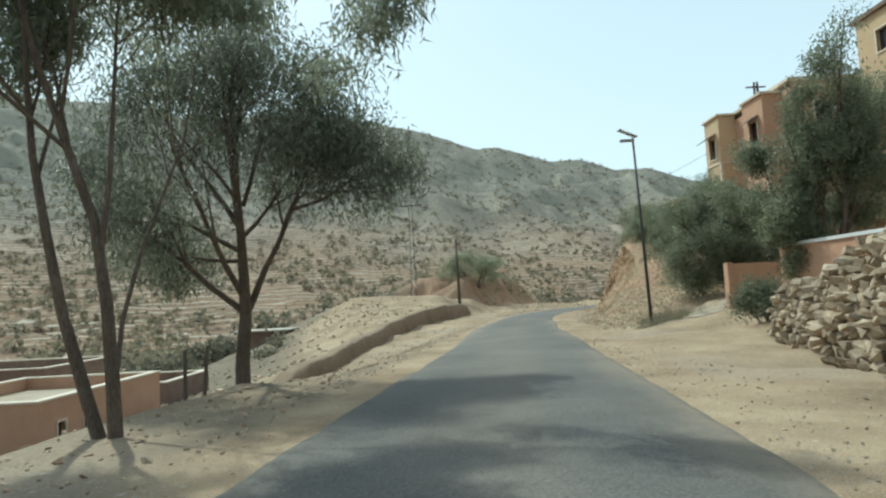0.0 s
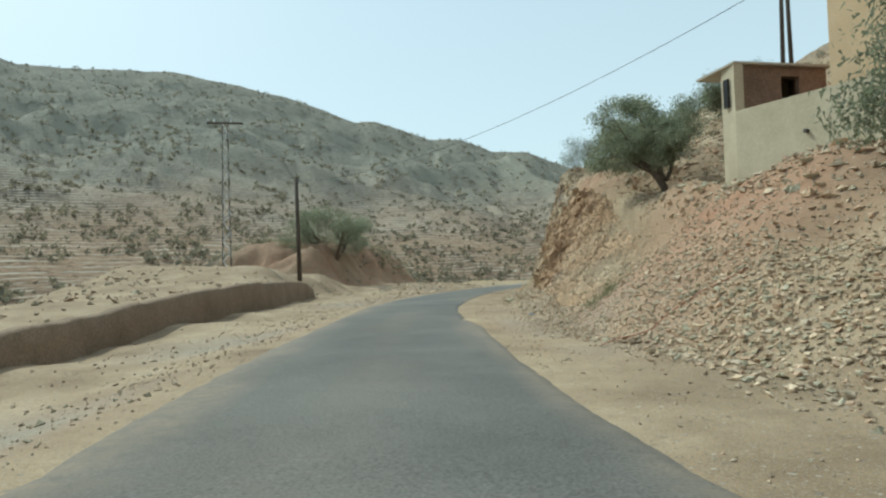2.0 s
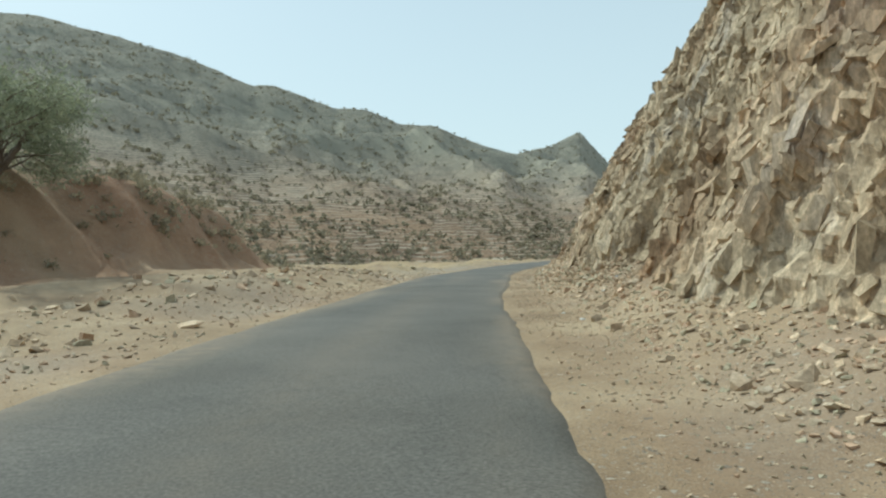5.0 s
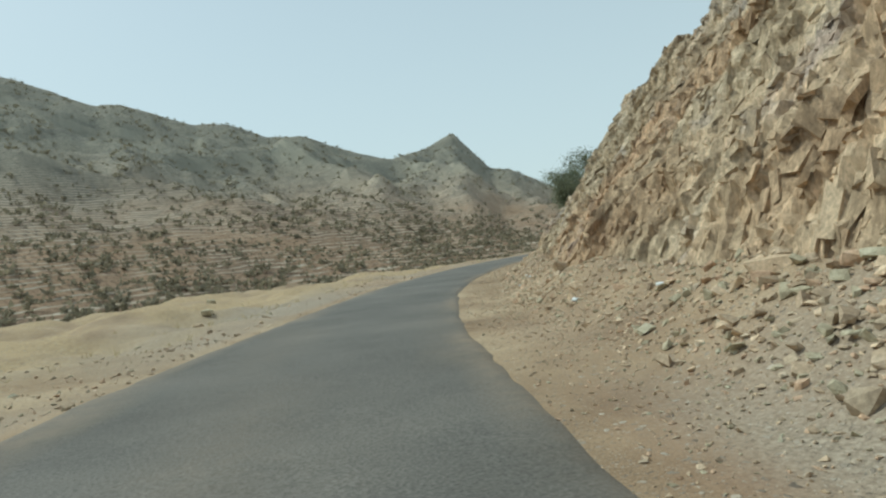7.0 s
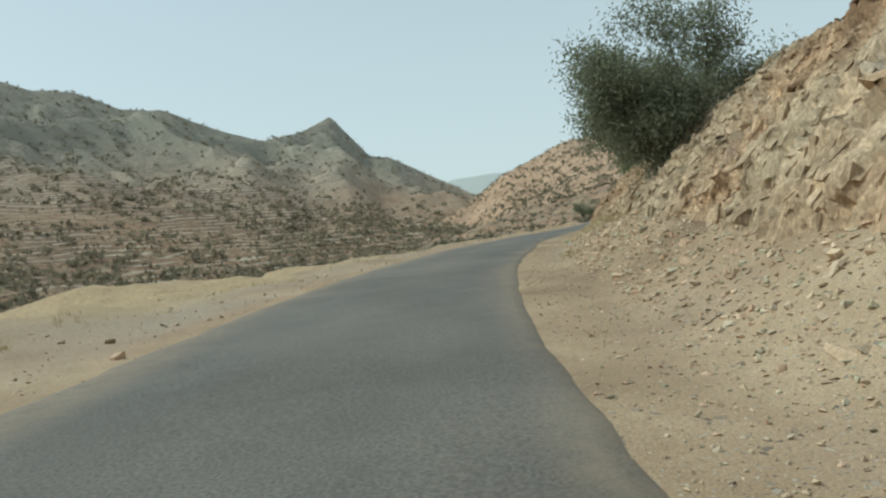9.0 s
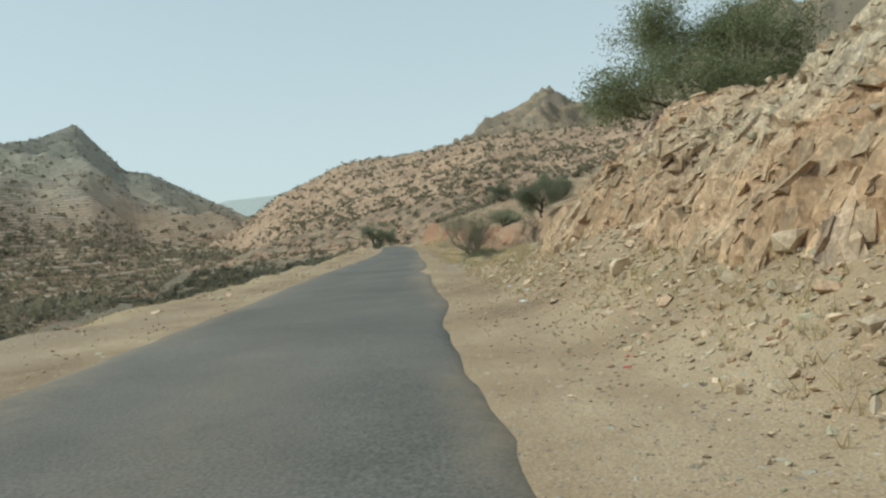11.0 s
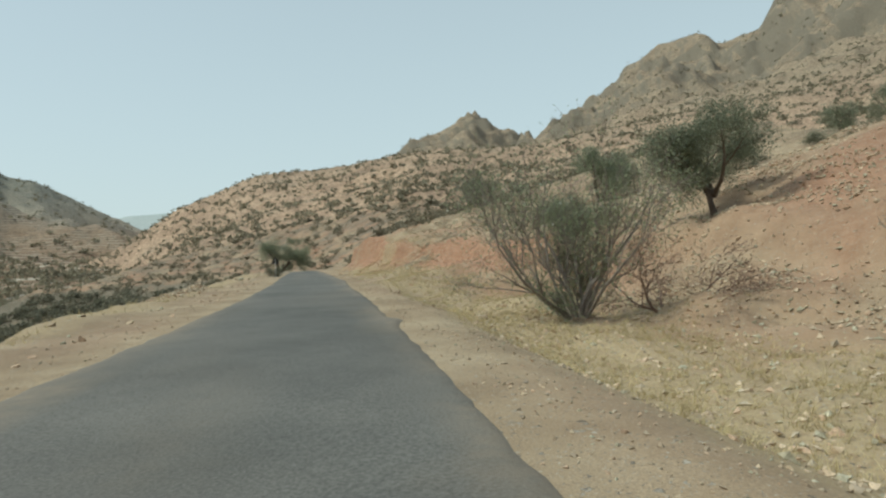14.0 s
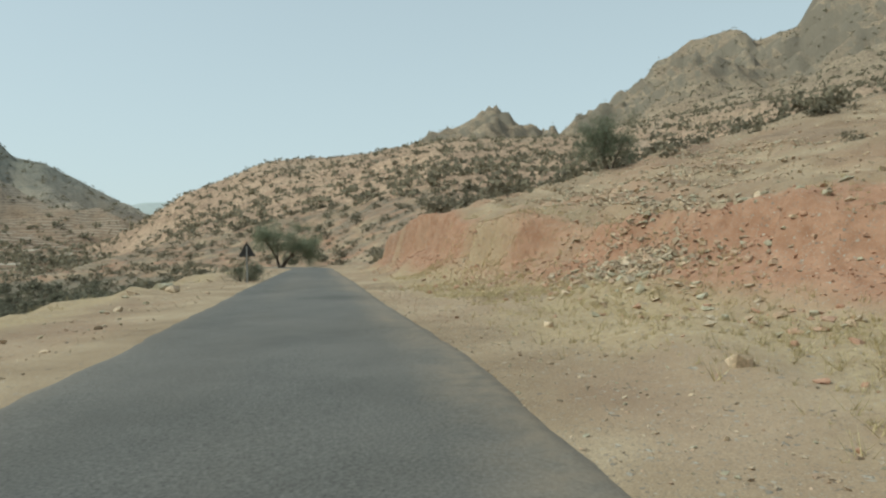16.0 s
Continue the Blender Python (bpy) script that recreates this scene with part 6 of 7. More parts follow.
M_BROWN = material("brown_blockwork", [(0.19, 0.13, 0.10), (0.27, 0.19, 0.145)], 1.2, 0.95, 0.4, fine=14, fine_mix=0.3)
M_DARK = material("window_void", [(0.02, 0.02, 0.022), (0.035, 0.034, 0.033)], 1, 0.3, 0.0)
M_CONCRETE = material("concrete", [(0.40, 0.36, 0.30), (0.54, 0.49, 0.41)], 0.9, 0.9, 0.3, fine=20, fine_mix=0.15, bump_scale=0.01)
M_SLAB = material("worn_slab", [(0.31, 0.255, 0.185), (0.42, 0.355, 0.27)], 0.9, 0.9, 0.3, fine=20, fine_mix=0.2, bump_scale=0.01)
M_WALLSTONE = material("wall_stone", [(0.25, 0.19, 0.13), (0.37, 0.295, 0.21), (0.50, 0.42, 0.32)], 3.0, 0.9, 0.5, fine=30, fine_mix=0.3, bump_scale=0.02, random_value=0.5, spec=0.2)
M_WOOD = material("weathered_pole", [(0.07, 0.055, 0.045), (0.13, 0.105, 0.085)], 4, 0.9, 0.5, fine=40, stretch=(1, 1, 0.15))
M_STEEL = material("galvanised_steel", [(0.30, 0.30, 0.29), (0.44, 0.44, 0.43)], 6, 0.5, 0.1, fine=60, fine_mix=0.1, metal=0.6)
M_POLE = material("dark_steel", [(0.05, 0.05, 0.05), (0.085, 0.082, 0.08)], 6, 0.6, 0.1, fine=60, fine_mix=0.15, metal=0.3)
M_PANEL = material("solar_panel", [(0.02, 0.025, 0.05), (0.04, 0.045, 0.08)], 6, 0.25, 0.0)
M_WHITE = material("white_plastic", [(0.62, 0.64, 0.64), (0.75, 0.76, 0.75)], 3, 0.5, 0.1, fine=30, fine_mix=0.1)
M_BLUE = material("blue_plastic", [(0.10, 0.18, 0.28), (0.19, 0.29, 0.40)], 3, 0.5, 0.1, fine=30, fine_mix=0.15)
M_GREEN = material("green_plastic", [(0.06, 0.24, 0.10), (0.11, 0.36, 0.16)], 3, 0.5, 0.1, fine=30, fine_mix=0.15)
M_RED = material("red_plastic", [(0.42, 0.08, 0.07), (0.55, 0.14, 0.12)], 3, 0.6, 0.1, fine=30, fine_mix=0.15)
M_CLEAR = material("clear_plastic", [(0.45, 0.50, 0.52), (0.60, 0.64, 0.66)], 3, 0.2, 0.1, fine=30, fine_mix=0.1, spec=0.6, through_light=0.4)
M_HOSE = material("orange_hose", [(0.36, 0.16, 0.10), (0.45, 0.22, 0.14)], 4, 0.6, 0.1, fine=30, fine_mix=0.2)
M_CLOTH = material("awning_cloth", [(0.10, 0.07, 0.06), (0.18, 0.13, 0.11)], 4, 0.9, 0.2, fine=30)


def wall_with_holes(bm, along, a0, a1, z0, z1, c, thick, holes):
    """A wall in the plane x = c ('y') or y = c ('x'), with rectangular openings cut through it."""
    ys = sorted({a0, a1, *[h[0] for h in holes], *[h[1] for h in holes]})
    zs = sorted({z0, z1, *[h[2] for h in holes], *[h[3] for h in holes]})
    for ya, yb in zip(ys, ys[1:]):
        for za, zb in zip(zs, zs[1:]):
            if any(h[0] <= ya and yb <= h[1] and h[2] <= za and zb <= h[3] for h in holes):
                continue
            if along == 'y':
                box(bm, c, c + thick, ya, yb, za, zb)
            else:
                box(bm, ya, yb, c, c + thick, za, zb)
    bmesh.ops.remove_doubles(bm, verts=bm.verts, dist=0.0005)
    return bm


def window(parent, along, a0, a1, z0, z1, c, awning=False):
    """A recessed dark window with a cream surround, and a cloth awning over some."""
    bm = bmesh.new()
    box(bm, c + 0.16, c + 0.19, a0, a1, z0, z1) if along == 'y' else box(bm, a0, a1, c + 0.16, c + 0.19, z0, z1)
    w = part("window", bm, M_DARK, parent)
    t = 0.09
    bm = bmesh.new()
    for p, q, r, s in ((a0 - t, a1 + t, z1, z1 + t), (a0 - t, a1 + t, z0 - t, z0), (a0 - t, a0, z0, z1), (a1, a1 + t, z0, z1)):
        box(bm, c - 0.05, c + 0.03, p, q, r, s) if along == 'y' else box(bm, p, q, c - 0.05, c + 0.03, r, s)
    part("window_frame", bm, M_CREAM, w)
    if awning:
        bm = bmesh.new()
        if along == 'y':
            v = [bm.verts.new(p) for p in ((c - 0.03, a0 - 0.2, z1 + 0.25), (c - 0.03, a1 + 0.2, z1 + 0.25), (c - 0.75, a1 + 0.25, z1 - 0.2), (c - 0.75, a0 - 0.25, z1 - 0.2))]
        else:
            v = [bm.verts.new(p) for p in ((a0 - 0.2, c - 0.03, z1 + 0.25), (a1 + 0.2, c - 0.03, z1 + 0.25), (a1 + 0.25, c - 0.75, z1 - 0.2), (a0 - 0.25, c - 0.75, z1 - 0.2))]
        f = bm.faces.new(v)
        r = bmesh.ops.extrude_face_region(bm, geom=[f])
        for g in r["geom"]:
            if isinstance(g, bmesh.types.BMVert):
                g.co.z -= 0.04
        bmesh.ops.recalc_face_normals(bm, faces=bm.faces)
        part("awning", bm, M_CLOTH, w, "dark cloth awning")


def salmon_house():
    h = base("house", pose(0, 0, 0.1), "salmon plastered house with cream trim and awnings", "house")
    z0 = 2.0
    bm = bmesh.new()
    wall_with_holes(bm, 'y', 33.2, 41.7, z0, 11.1, 18.4, 0.25, [(37.6, 38.6, 8.4, 9.7)])
    wall_with_holes(bm, 'x', 18.65, 27.0, z0, 11.4, 33.2, 0.25, [(19.6, 20.6, 8.9, 10.3), (23.2, 24.2, 8.9, 10.3)])
    box(bm, 18.65, 27.0, 41.45, 41.7, z0, 11.1)
    box(bm, 26.75, 27.0, 33.45, 41.45, z0, 11.4)
    part("wall", bm, M_ORANGE, h)
    for y0, y1, top, mat in ((39.6, 41.7, 11.4, M_OCHRE), (34.1, 36.35, 11.05, M_ORANGE)):
        bm = bmesh.new()
        ym = (y0 + y1) / 2
        wall_with_holes(bm, 'y', y0, y1, z0, top, 17.35, 0.2, [(ym - 0.45, ym + 0.45, top - 2.5, top - 1.2)])
        box(bm, 17.55, 18.4, y0, y0 + 0.2, z0, top)
        box(bm, 17.55, 18.4, y1 - 0.2, y1, z0, top)
        bay = part("bay", bm, mat, h)
        window(h, 'y', ym - 0.45, ym + 0.45, top - 2.5, top - 1.2, 17.35, True)
        bm = bmesh.new()
        box(bm, 17.22, 18.4, y0 - 0.12, y1 + 0.12, top, top + 0.14, 0.02)
        box(bm, 17.29, 18.4, y0 - 0.05, y1 + 0.05, top - 2.95, top - 2.85)
        box(bm, 17.31, 17.47, y0 - 0.04, y0 + 0.1, z0, top - 2.95)
        part("trim", bm, M_CREAM, bay)
    window(h, 'y', 37.6, 38.6, 8.4, 9.7, 18.4, False)
    window(h, 'x', 19.6, 20.6, 8.9, 10.3, 33.2)
    window(h, 'x', 23.2, 24.2, 8.9, 10.3, 33.2)
    bm = bmesh.new()
    box(bm, 18.3, 27.1, 33.1, 41.8, 11.41, 11.62, 0.03)
    part("roof", bm, M_CREAM, h)
    return h


salmon_house()


def upper_house():
    h = base("house", pose(0, 0, 0), "tan two-storey house higher up the village", "house")
    bm = bmesh.new()
    wall_with_holes(bm, 'y', 22.0, 33.0, 4.0, 14.2, 22.0, 0.25, [(23.5 + 2.2 * k, 24.9 + 2.2 * k, 12.2, 13.3) for k in range(4)])
    wall_with_holes(bm, 'x', 22.0, 31.0, 4.0, 14.2, 21.75, 0.25, [(23.5, 24.8, 12.0, 13.3)])
    box(bm, 22.25, 31.0, 32.75, 33.0, 4.0, 14.2)
    part("wall", bm, M_OCHRE, h)
    for k in range(4):
        window(h, 'y', 23.5 + 2.2 * k, 24.9 + 2.2 * k, 12.2, 13.3, 22.0)
    window(h, 'x', 23.5, 24.8, 12.0, 13.3, 21.75)
    bm = bmesh.new()
    box(bm, 21.8, 31.2, 21.6, 33.2, 14.21, 14.45, 0.03)
    part("roof", bm, M_BROWN, h)


upper_house()


def cement_wall():
    h = base("retaining_house", pose(0, 0, 0), "raw cement retaining wall with an unfinished room above", "building")
    bm = bmesh.new()

    def slab(p, q, zb, zt0, zt1, t=0.3):
        d = (Vector(q) - Vector(p)).normalized()
        nrm = Vector((d.y, -d.x))
        a, b = Vector(p), Vector(q)
        c, e = b - nrm * t, a - nrm * t
        lo = [bm.verts.new((v.x, v.y, zb)) for v in (a, b, c, e)]
        hi = [bm.verts.new((v.x, v.y, z)) for v, z in ((a, zt0), (b, zt1), (c, zt1), (e, zt0))]
        bm.faces.new(lo[::-1])
        bm.faces.new(hi)
        for k in range(4):
            bm.faces.new((lo[k], lo[(k + 1) % 4], hi[(k + 1) % 4], hi[k]))

    slab((18.9, 45.6), (15.8, 44.5), 2.2, 7.0, 7.0)
    slab((15.8, 44.5), (15.7, 43.7), 2.2, 7.0, 7.0)
    slab((15.7, 43.7), (16.6, 33.0), 1.6, 5.5, 4.9)
    part("wall", bm, M_CEMENT, h)
    bm = bmesh.new()
    wall_with_holes(bm, 'x', 16.05, 19.1, 4.4, 6.98, 43.82, 0.2, [(17.45, 18.1, 4.6, 6.7)])
    box(bm, 18.9, 19.1, 44.02, 45.5, 4.4, 6.98)
    part("room", bm, M_BROWN, h, "brown unplastered block room with an open doorway")
    bm = bmesh.new()
    box(bm, 15.68, 19.2, 43.66, 45.7, 7.0, 7.07)
    part("roof", bm, M_CONCRETE, h)
    # Near-black box stands for the unlit inside of a narrow window hole.
    bm = bmesh.new()
    box(bm, 15.66, 15.72, 43.98, 44.22, 5.7, 6.6)
    part("window_hole", bm, M_DARK, h, "narrow window hole in the side wall, as a dark box")
    for k, (y, z) in enumerate(((41.0, 4.3), (39.2, 4.1), (37.5, 4.3))):
        bm = bmesh.new()
        tube(bm, (15.6 + (43.7 - y) * 0.084, y, z), (15.95 + (43.7 - y) * 0.084, y, z), 0.06, 0.06, 8)
        part("drain_pipe", bm, M_POLE, h)


cement_wall()
dp = base("utility_pole", pose(28.8, 57.4, ground_z(28.8, 57.4)), "double dark wooden pole on the hillside", "utility pole")
for x in (-0.3, 0.3):
    bm = bmesh.new()
    tube(bm, (x, 0, -0.6), (x * 0.45, 0, 8.6), 0.13, 0.1, 9)
    part("shaft", bm, M_WOOD, dp, smooth_shade=True)
bm = bmesh.new()
box(bm, -0.9, 0.9, -0.06, 0.06, 8.1, 8.22)
part("crossarm", bm, M_WOOD, dp)


def valley_house(x0, x1, y0, y1, zb, zt, mat, label, windows=True):
    h = base("house", pose(0, 0, 0), label, "house", "flat-roofed houses below the road")
    wins = [(y0 + 0.9, y0 + 1.3, zt - 1.15, zt - 0.7), (y0 + 2.3, y0 + 2.7, zt - 1.15, zt - 0.7)] if windows else []
    bm = bmesh.new()
    wall_with_holes(bm, 'y', y0, y1, zb, zt, x1 - 0.25, 0.25, wins)
    box(bm, x0, x0 + 0.25, y0, y1, zb, zt)
    wall_with_holes(bm, 'x', x0 + 0.25, x1 - 0.25, zb, zt, y0, 0.25, [(x0 + 1.2, x0 + 1.7, zt - 1.3, zt - 0.75)])
    box(bm, x0 + 0.25, x1 - 0.25, y1 - 0.25, y1, zb, zt)
    part("wall", bm, mat, h)
    bm = bmesh.new()
    box(bm, x0 + 0.25, x1 - 0.25, y0 + 0.25, y1 - 0.25, zt - 0.6, zt - 0.42)
    part("roof", bm, M_SLAB, h, "dusty concrete roof deck")
    bm = bmesh.new()
    box(bm, x0 - 0.03, x0 + 0.28, y0 - 0.03, y1 + 0.03, zt, zt + 0.06)
    box(bm, x1 - 0.28, x1 + 0.03, y0 - 0.03, y1 + 0.03, zt, zt + 0.06)
    box(bm, x0 + 0.28, x1 - 0.28, y0 - 0.03, y0 + 0.28, zt, zt + 0.06)
    box(bm, x0 + 0.28, x1 - 0.28, y1 - 0.28, y1 + 0.03, zt, zt + 0.06)
    part("coping", bm, M_CREAM, h)
    for a, b, c, d in wins:
        bm = bmesh.new()
        box(bm, x1 - 0.17, x1 - 0.14, a, b, c, d)
        w = part("window", bm, M_DARK, h)
        bm = bmesh.new()
        for p, q, r, s in ((a - 0.07, b + 0.07, d, d + 0.07), (a - 0.07, b + 0.07, c - 0.07, c), (a - 0.07, a, c, d), (b, b + 0.07, c, d)):
            box(bm, x1 - 0.03, x1 + 0.03, p, q, r, s)
        part("window_frame", bm, M_CREAM, w)
    return h


valley_house(-17.0, -11.6, 18.6, 26.4, -6.5, -1.2, M_ORANGE, "salmon flat-roofed house with small square windows")
valley_house(-24.0, -17.6, 19.5, 25.0, -7.5, -2.6, M_ORANGE, "low salmon house with a walled roof terrace", False)
valley_house(-27.0, -19.0, 31.0, 38.0, -8.0, -1.2, M_BROWN, "brown earth house with a flat roof", False)
valley_house(-19.0, -13.5, 31.5, 37.0, -8.0, -2.2, M_BROWN, "brown earth outbuilding with a pale flat roof", False)
sh = base("shed", pose(-17.0, 62.0, ground_z(-17.0, 62.0)), "low shed with a pale concrete roof", "shed")
bm = bmesh.new()
box(bm, -2.2, 2.2, -1.6, 1.6, -1.0, 1.0)
part("wall", bm, M_BROWN, sh)
bm = bmesh.new()
box(bm, -2.6, 2.6, -2.0, 2.0, 1.0, 1.15, 0.02)
part("roof", bm, M_CONCRETE, sh)

for k, (x, y, lean) in enumerate(((-9.3, 23.2, 0.05), (-8.8, 23.6, 0.35))):
    p = base("wooden_post", pose(x, y, ground_z(x, y)), "weathered wooden post on the slope", "post", "wooden posts")
    bm = bmesh.new()
    tube(bm, (0, 0, -0.3), (lean * 0.5, 0, 1.9), 0.08, 0.06, 8)
    part("shaft", bm, M_WOOD, p)


# ---- long mud wall on the valley side ----
M_MUD = material("mud_wall", [(0.20, 0.145, 0.095), (0.28, 0.205, 0.14)], 0.9, 0.95, 0.7, fine=12, fine_mix=0.3, bump_scale=0.03)
ms = np.arange(15.0, 70.5, 0.3)
mu = -table(ms, (14, 5.4), (20, 5.6), (30, 6.8), (44, 8.2), (57, 8.0), (67, 9.2), (75, 11)) - 0.12 + 0.04 * fbm(ms / 3, ms * 0, 2, 95)
mh = table(ms, (15, -0.4), (16.5, 0.2), (19, 0.45), (30, 0.62), (44, 0.95), (57, 1.35), (66, 1.2), (69, 0.6), (70.4, -0.4)) + 0.04 * fbm(ms / 0.7, ms * 0, 3, 96)
prof = np.array([(0.16, -0.6), (0.16, 0.0), (0.10, 0.5), (0.06, 0.93), (-0.02, 1.0), (-0.3, 1.0), (-0.36, 0.9), (-0.36, -0.6)])
MS = np.repeat(ms[:, None], len(prof), 1)
MU = mu[:, None] + prof[None, :, 0] + 0.03 * fbm(MS / 0.5, MS * 0 + prof[None, :, 1] * 3, 2, 97)
wx, wy, wz = plan(MS, MU)
bx, by, bz = plan(ms, mu)
floor_z = bz + np.convolve(np.pad(verge_height(ms, mu + 0.5), 10, 'edge'), np.ones(21) / 21, 'valid')
tagged(grid_mesh("mud_wall", wx, wy, floor_z[:, None] + prof[None, :, 1] * np.where(prof[None, :, 1] > 0, mh[:, None], 1.0), M_MUD), "long low brown mud wall edging the terrace", "wall", kind="structure")

# ---- rough stone wall, stone by stone ----
def stone_wall():
    w = base("stone_wall", pose(0, 0, 0), "tumbledown dry-stone wall of pale rough stones", "wall")
    rng = random.Random(9)
    SHAPES = [rock_shape(300 + k, 0.72) for k in range(10)]
    datas = []
    for rv, rf in SHAPES:
        me = bpy.data.meshes.new("stone")
        me.from_pydata(rv.tolist(), [], rf.tolist())
        me.materials.append(M_WALLSTONE)
        datas.append(me)
    a, b = Vector((9.4, 17.3)), Vector((6.6, 6.0))
    length = (b - a).length
    d = (b - a).normalized()
    nrm = Vector((-d.y, d.x))
    if nrm.x > 0:
        nrm = -nrm
    count, z = 0, 0.0
    rest_v, rest_f = [], []
    while z < 2.9:
        x = 0.0
        while x < length:
            size = rng.uniform(0.2, 0.5)
            top = 1.15 + 1.15 * min(1, x / 5.0) * (0.85 + 0.15 * math.sin(x * 1.3))
            if z < top:
                p = a + d * x + nrm * (0.75 * (1 - z / 3.2) + rng.uniform(-0.12, 0.12))
                sc = (size * rng.uniform(0.9, 1.2), size * rng.uniform(0.8, 1.1), 0.25 * rng.uniform(0.8, 1.3))
                m = Matrix.LocRotScale((p.x, p.y, ground_z(p.x, p.y) + z + 0.08), Euler((rng.uniform(-0.35, 0.35), rng.uniform(-0.35, 0.35), rng.uniform(0, 6.28))), sc)
                if count < 300:
                    ob = new("stone", datas[rng.randrange(10)])
                    ob.parent = w
                    ob.matrix_world = m
                else:
                    rv, rf = SHAPES[rng.randrange(10)]
                    rest_f.append(rf + sum(len(v) for v in rest_v))
                    rest_v.append(np.array([(m @ Vector(v))[:] for v in rv]))
                count += 1
            x += size * 0.78
        z += 0.17
    if rest_v:
        tagged(mesh_object("upper_stones", np.concatenate(rest_v), np.concatenate(rest_f), M_WALLSTONE, w), kind="stuff")
    bm = bmesh.new()
    c = a - nrm * 0.55
    e = b - nrm * 0.55
    pts = [(a - nrm * 0.1), (b - nrm * 0.1), (b - nrm * 1.6), (a - nrm * 1.6)]
    lo = [bm.verts.new((p.x, p.y, -0.6)) for p in pts]
    hi = [bm.verts.new((p.x, p.y, z)) for p, z in zip(pts, (0.95, 1.9, 1.9, 0.95))]
    bm.faces.new(lo[::-1])
    bm.faces.new(hi)
    for k in range(4):
        bm.faces.new((lo[k], lo[(k + 1) % 4], hi[(k + 1) % 4], hi[k]))
    bmesh.ops.recalc_face_normals(bm, faces=bm.faces)
    part("fill", bm, M_DIRT, w, "packed earth behind the stones")
    return w


stone_wall()
gate = base("gate_wall", pose(10.8, 24.9, ground_z(10.8, 24.9)), "orange plastered gateway wall with a square pillar", "gate")
bm = bmesh.new()
box(bm, -0.06, 0.14, -0.2, 0.2, -0.5, 1.85, 0.02)
part("pillar", bm, M_ORANGE, gate)
bm = bmesh.new()
box(bm, 0.14, 2.6, -0.12, 0.12, -0.5, 1.8)
part("wall", bm, M_ORANGE, gate)
pw = base("plaster_wall", pose(11.2, 17.5, ground_z(11.2, 17.5)), "stained salmon yard wall with a white coping", "wall")
bm = bmesh.new()
box(bm, 0, 0.25, -3.5, 4.2, -0.5, 2.4)
part("wall", bm, M_ORANGE, pw)
bm = bmesh.new()
box(bm, -0.06, 0.31, -3.55, 4.25, 2.4, 2.5)
part("coping", bm, M_WHITE, pw)

# concrete ramp into the yard
rs_, ru_ = np.meshgrid(np.linspace(25.6, 28.6, 10), np.linspace(0, 1, 16), indexing="ij")
ru2 = 5.4 + 0.08 * (29.0 - rs_) + ru_ * (7.5 - 0.25 * (29.0 - rs_))
qx, qy, qz = land_height(rs_, ru2)
ramp = tagged(grid_mesh("driveway", qx, qy, qz + 0.03, M_SLAB), "pale concrete ramp leading off the road", "driveway", kind="structure")
ramp.modifiers.new("thickness", 'SOLIDIFY').thickness = 0.16

# ---- lamp, poles, wires, sign ----
lamp = base("street_lamp", pose(8.6, 27.5, ground_z(8.6, 27.5)), "dark steel pole with a solar lamp head", "street lamp")
bm = bmesh.new()
tube(bm, (0, 0, -0.3), (-0.25, 0, 8.0), 0.075, 0.045, 10)
part("pole", bm, M_POLE, lamp, smooth_shade=True)
bm = bmesh.new()
box(bm, -0.17, 0.17, -0.17, 0.17, -0.1, 0.07, 0.02)
part("footing", bm, M_CONCRETE, lamp)
bm = bmesh.new()
box(bm, -0.42, 0.42, -0.25, 0.25, -0.02, 0.02)
pan = part("solar_panel", bm, M_STEEL, lamp)
pan.matrix_local = pose(-0.47, 0, 8.2, 8, 24, 0)
bm = bmesh.new()
box(bm, -0.40, 0.40, -0.23, 0.23, 0.021, 0.03)
part("cells", bm, M_PANEL, pan)
bm = bmesh.new()
box(bm, -0.80, -0.2, -0.1, 0.1, 7.84, 7.94, 0.02)
part("lamp_head", bm, M_STEEL, lamp)

wp = base("utility_pole", pose(1.6, 72.8, ground_z(1.6, 72.8)), "dark weathered wooden utility pole", "utility pole")
bm = bmesh.new()
tube(bm, (0, 0, -0.5), (-0.12, 0, 7.3), 0.17, 0.12, 10)
part("shaft", bm, M_WOOD, wp, smooth_shade=True)
bm = bmesh.new()
box(bm, -0.1, 0.5, -0.04, 0.04, 7.0, 7.1)
part("bracket", bm, M_STEEL, wp)

lat = base("lattice_pylon", pose(-3.5, 74.4, ground_z(-3.5, 74.4)), "slim steel lattice pylon with a crossarm", "pylon")
H = 10.6
for sx in (-1, 1):
    for sy in (-1, 1):
        bm = bmesh.new()
        tube(bm, (0.28 * sx, 0.28 * sy, -0.3), (0.17 * sx, 0.17 * sy, H), 0.032, 0.028, 5)
        part("leg", bm, M_WOOD, lat)
for k in range(15):
    z0, z1 = H * k / 15, H * (k + 1) / 15
    w0, w1 = 0.28 - 0.11 * k / 15, 0.28 - 0.11 * (k + 1) / 15
    g = 1 if k % 2 else -1
    bm = bmesh.new()
    for sy in (-1, 1):
        tube(bm, (-g * w0, sy * w0, z0), (g * w1, sy * w1, z1), 0.027, 0.027, 4)
        tube(bm, (sy * w0, -g * w0, z0), (sy * w1, g * w1, z1), 0.027, 0.027, 4)
    part("brace", bm, M_WHITE, lat)
bm = bmesh.new()
box(bm, -1.25, 1.25, -0.06, 0.06, H, H + 0.12)
arm = part("crossarm", bm, M_WOOD, lat)
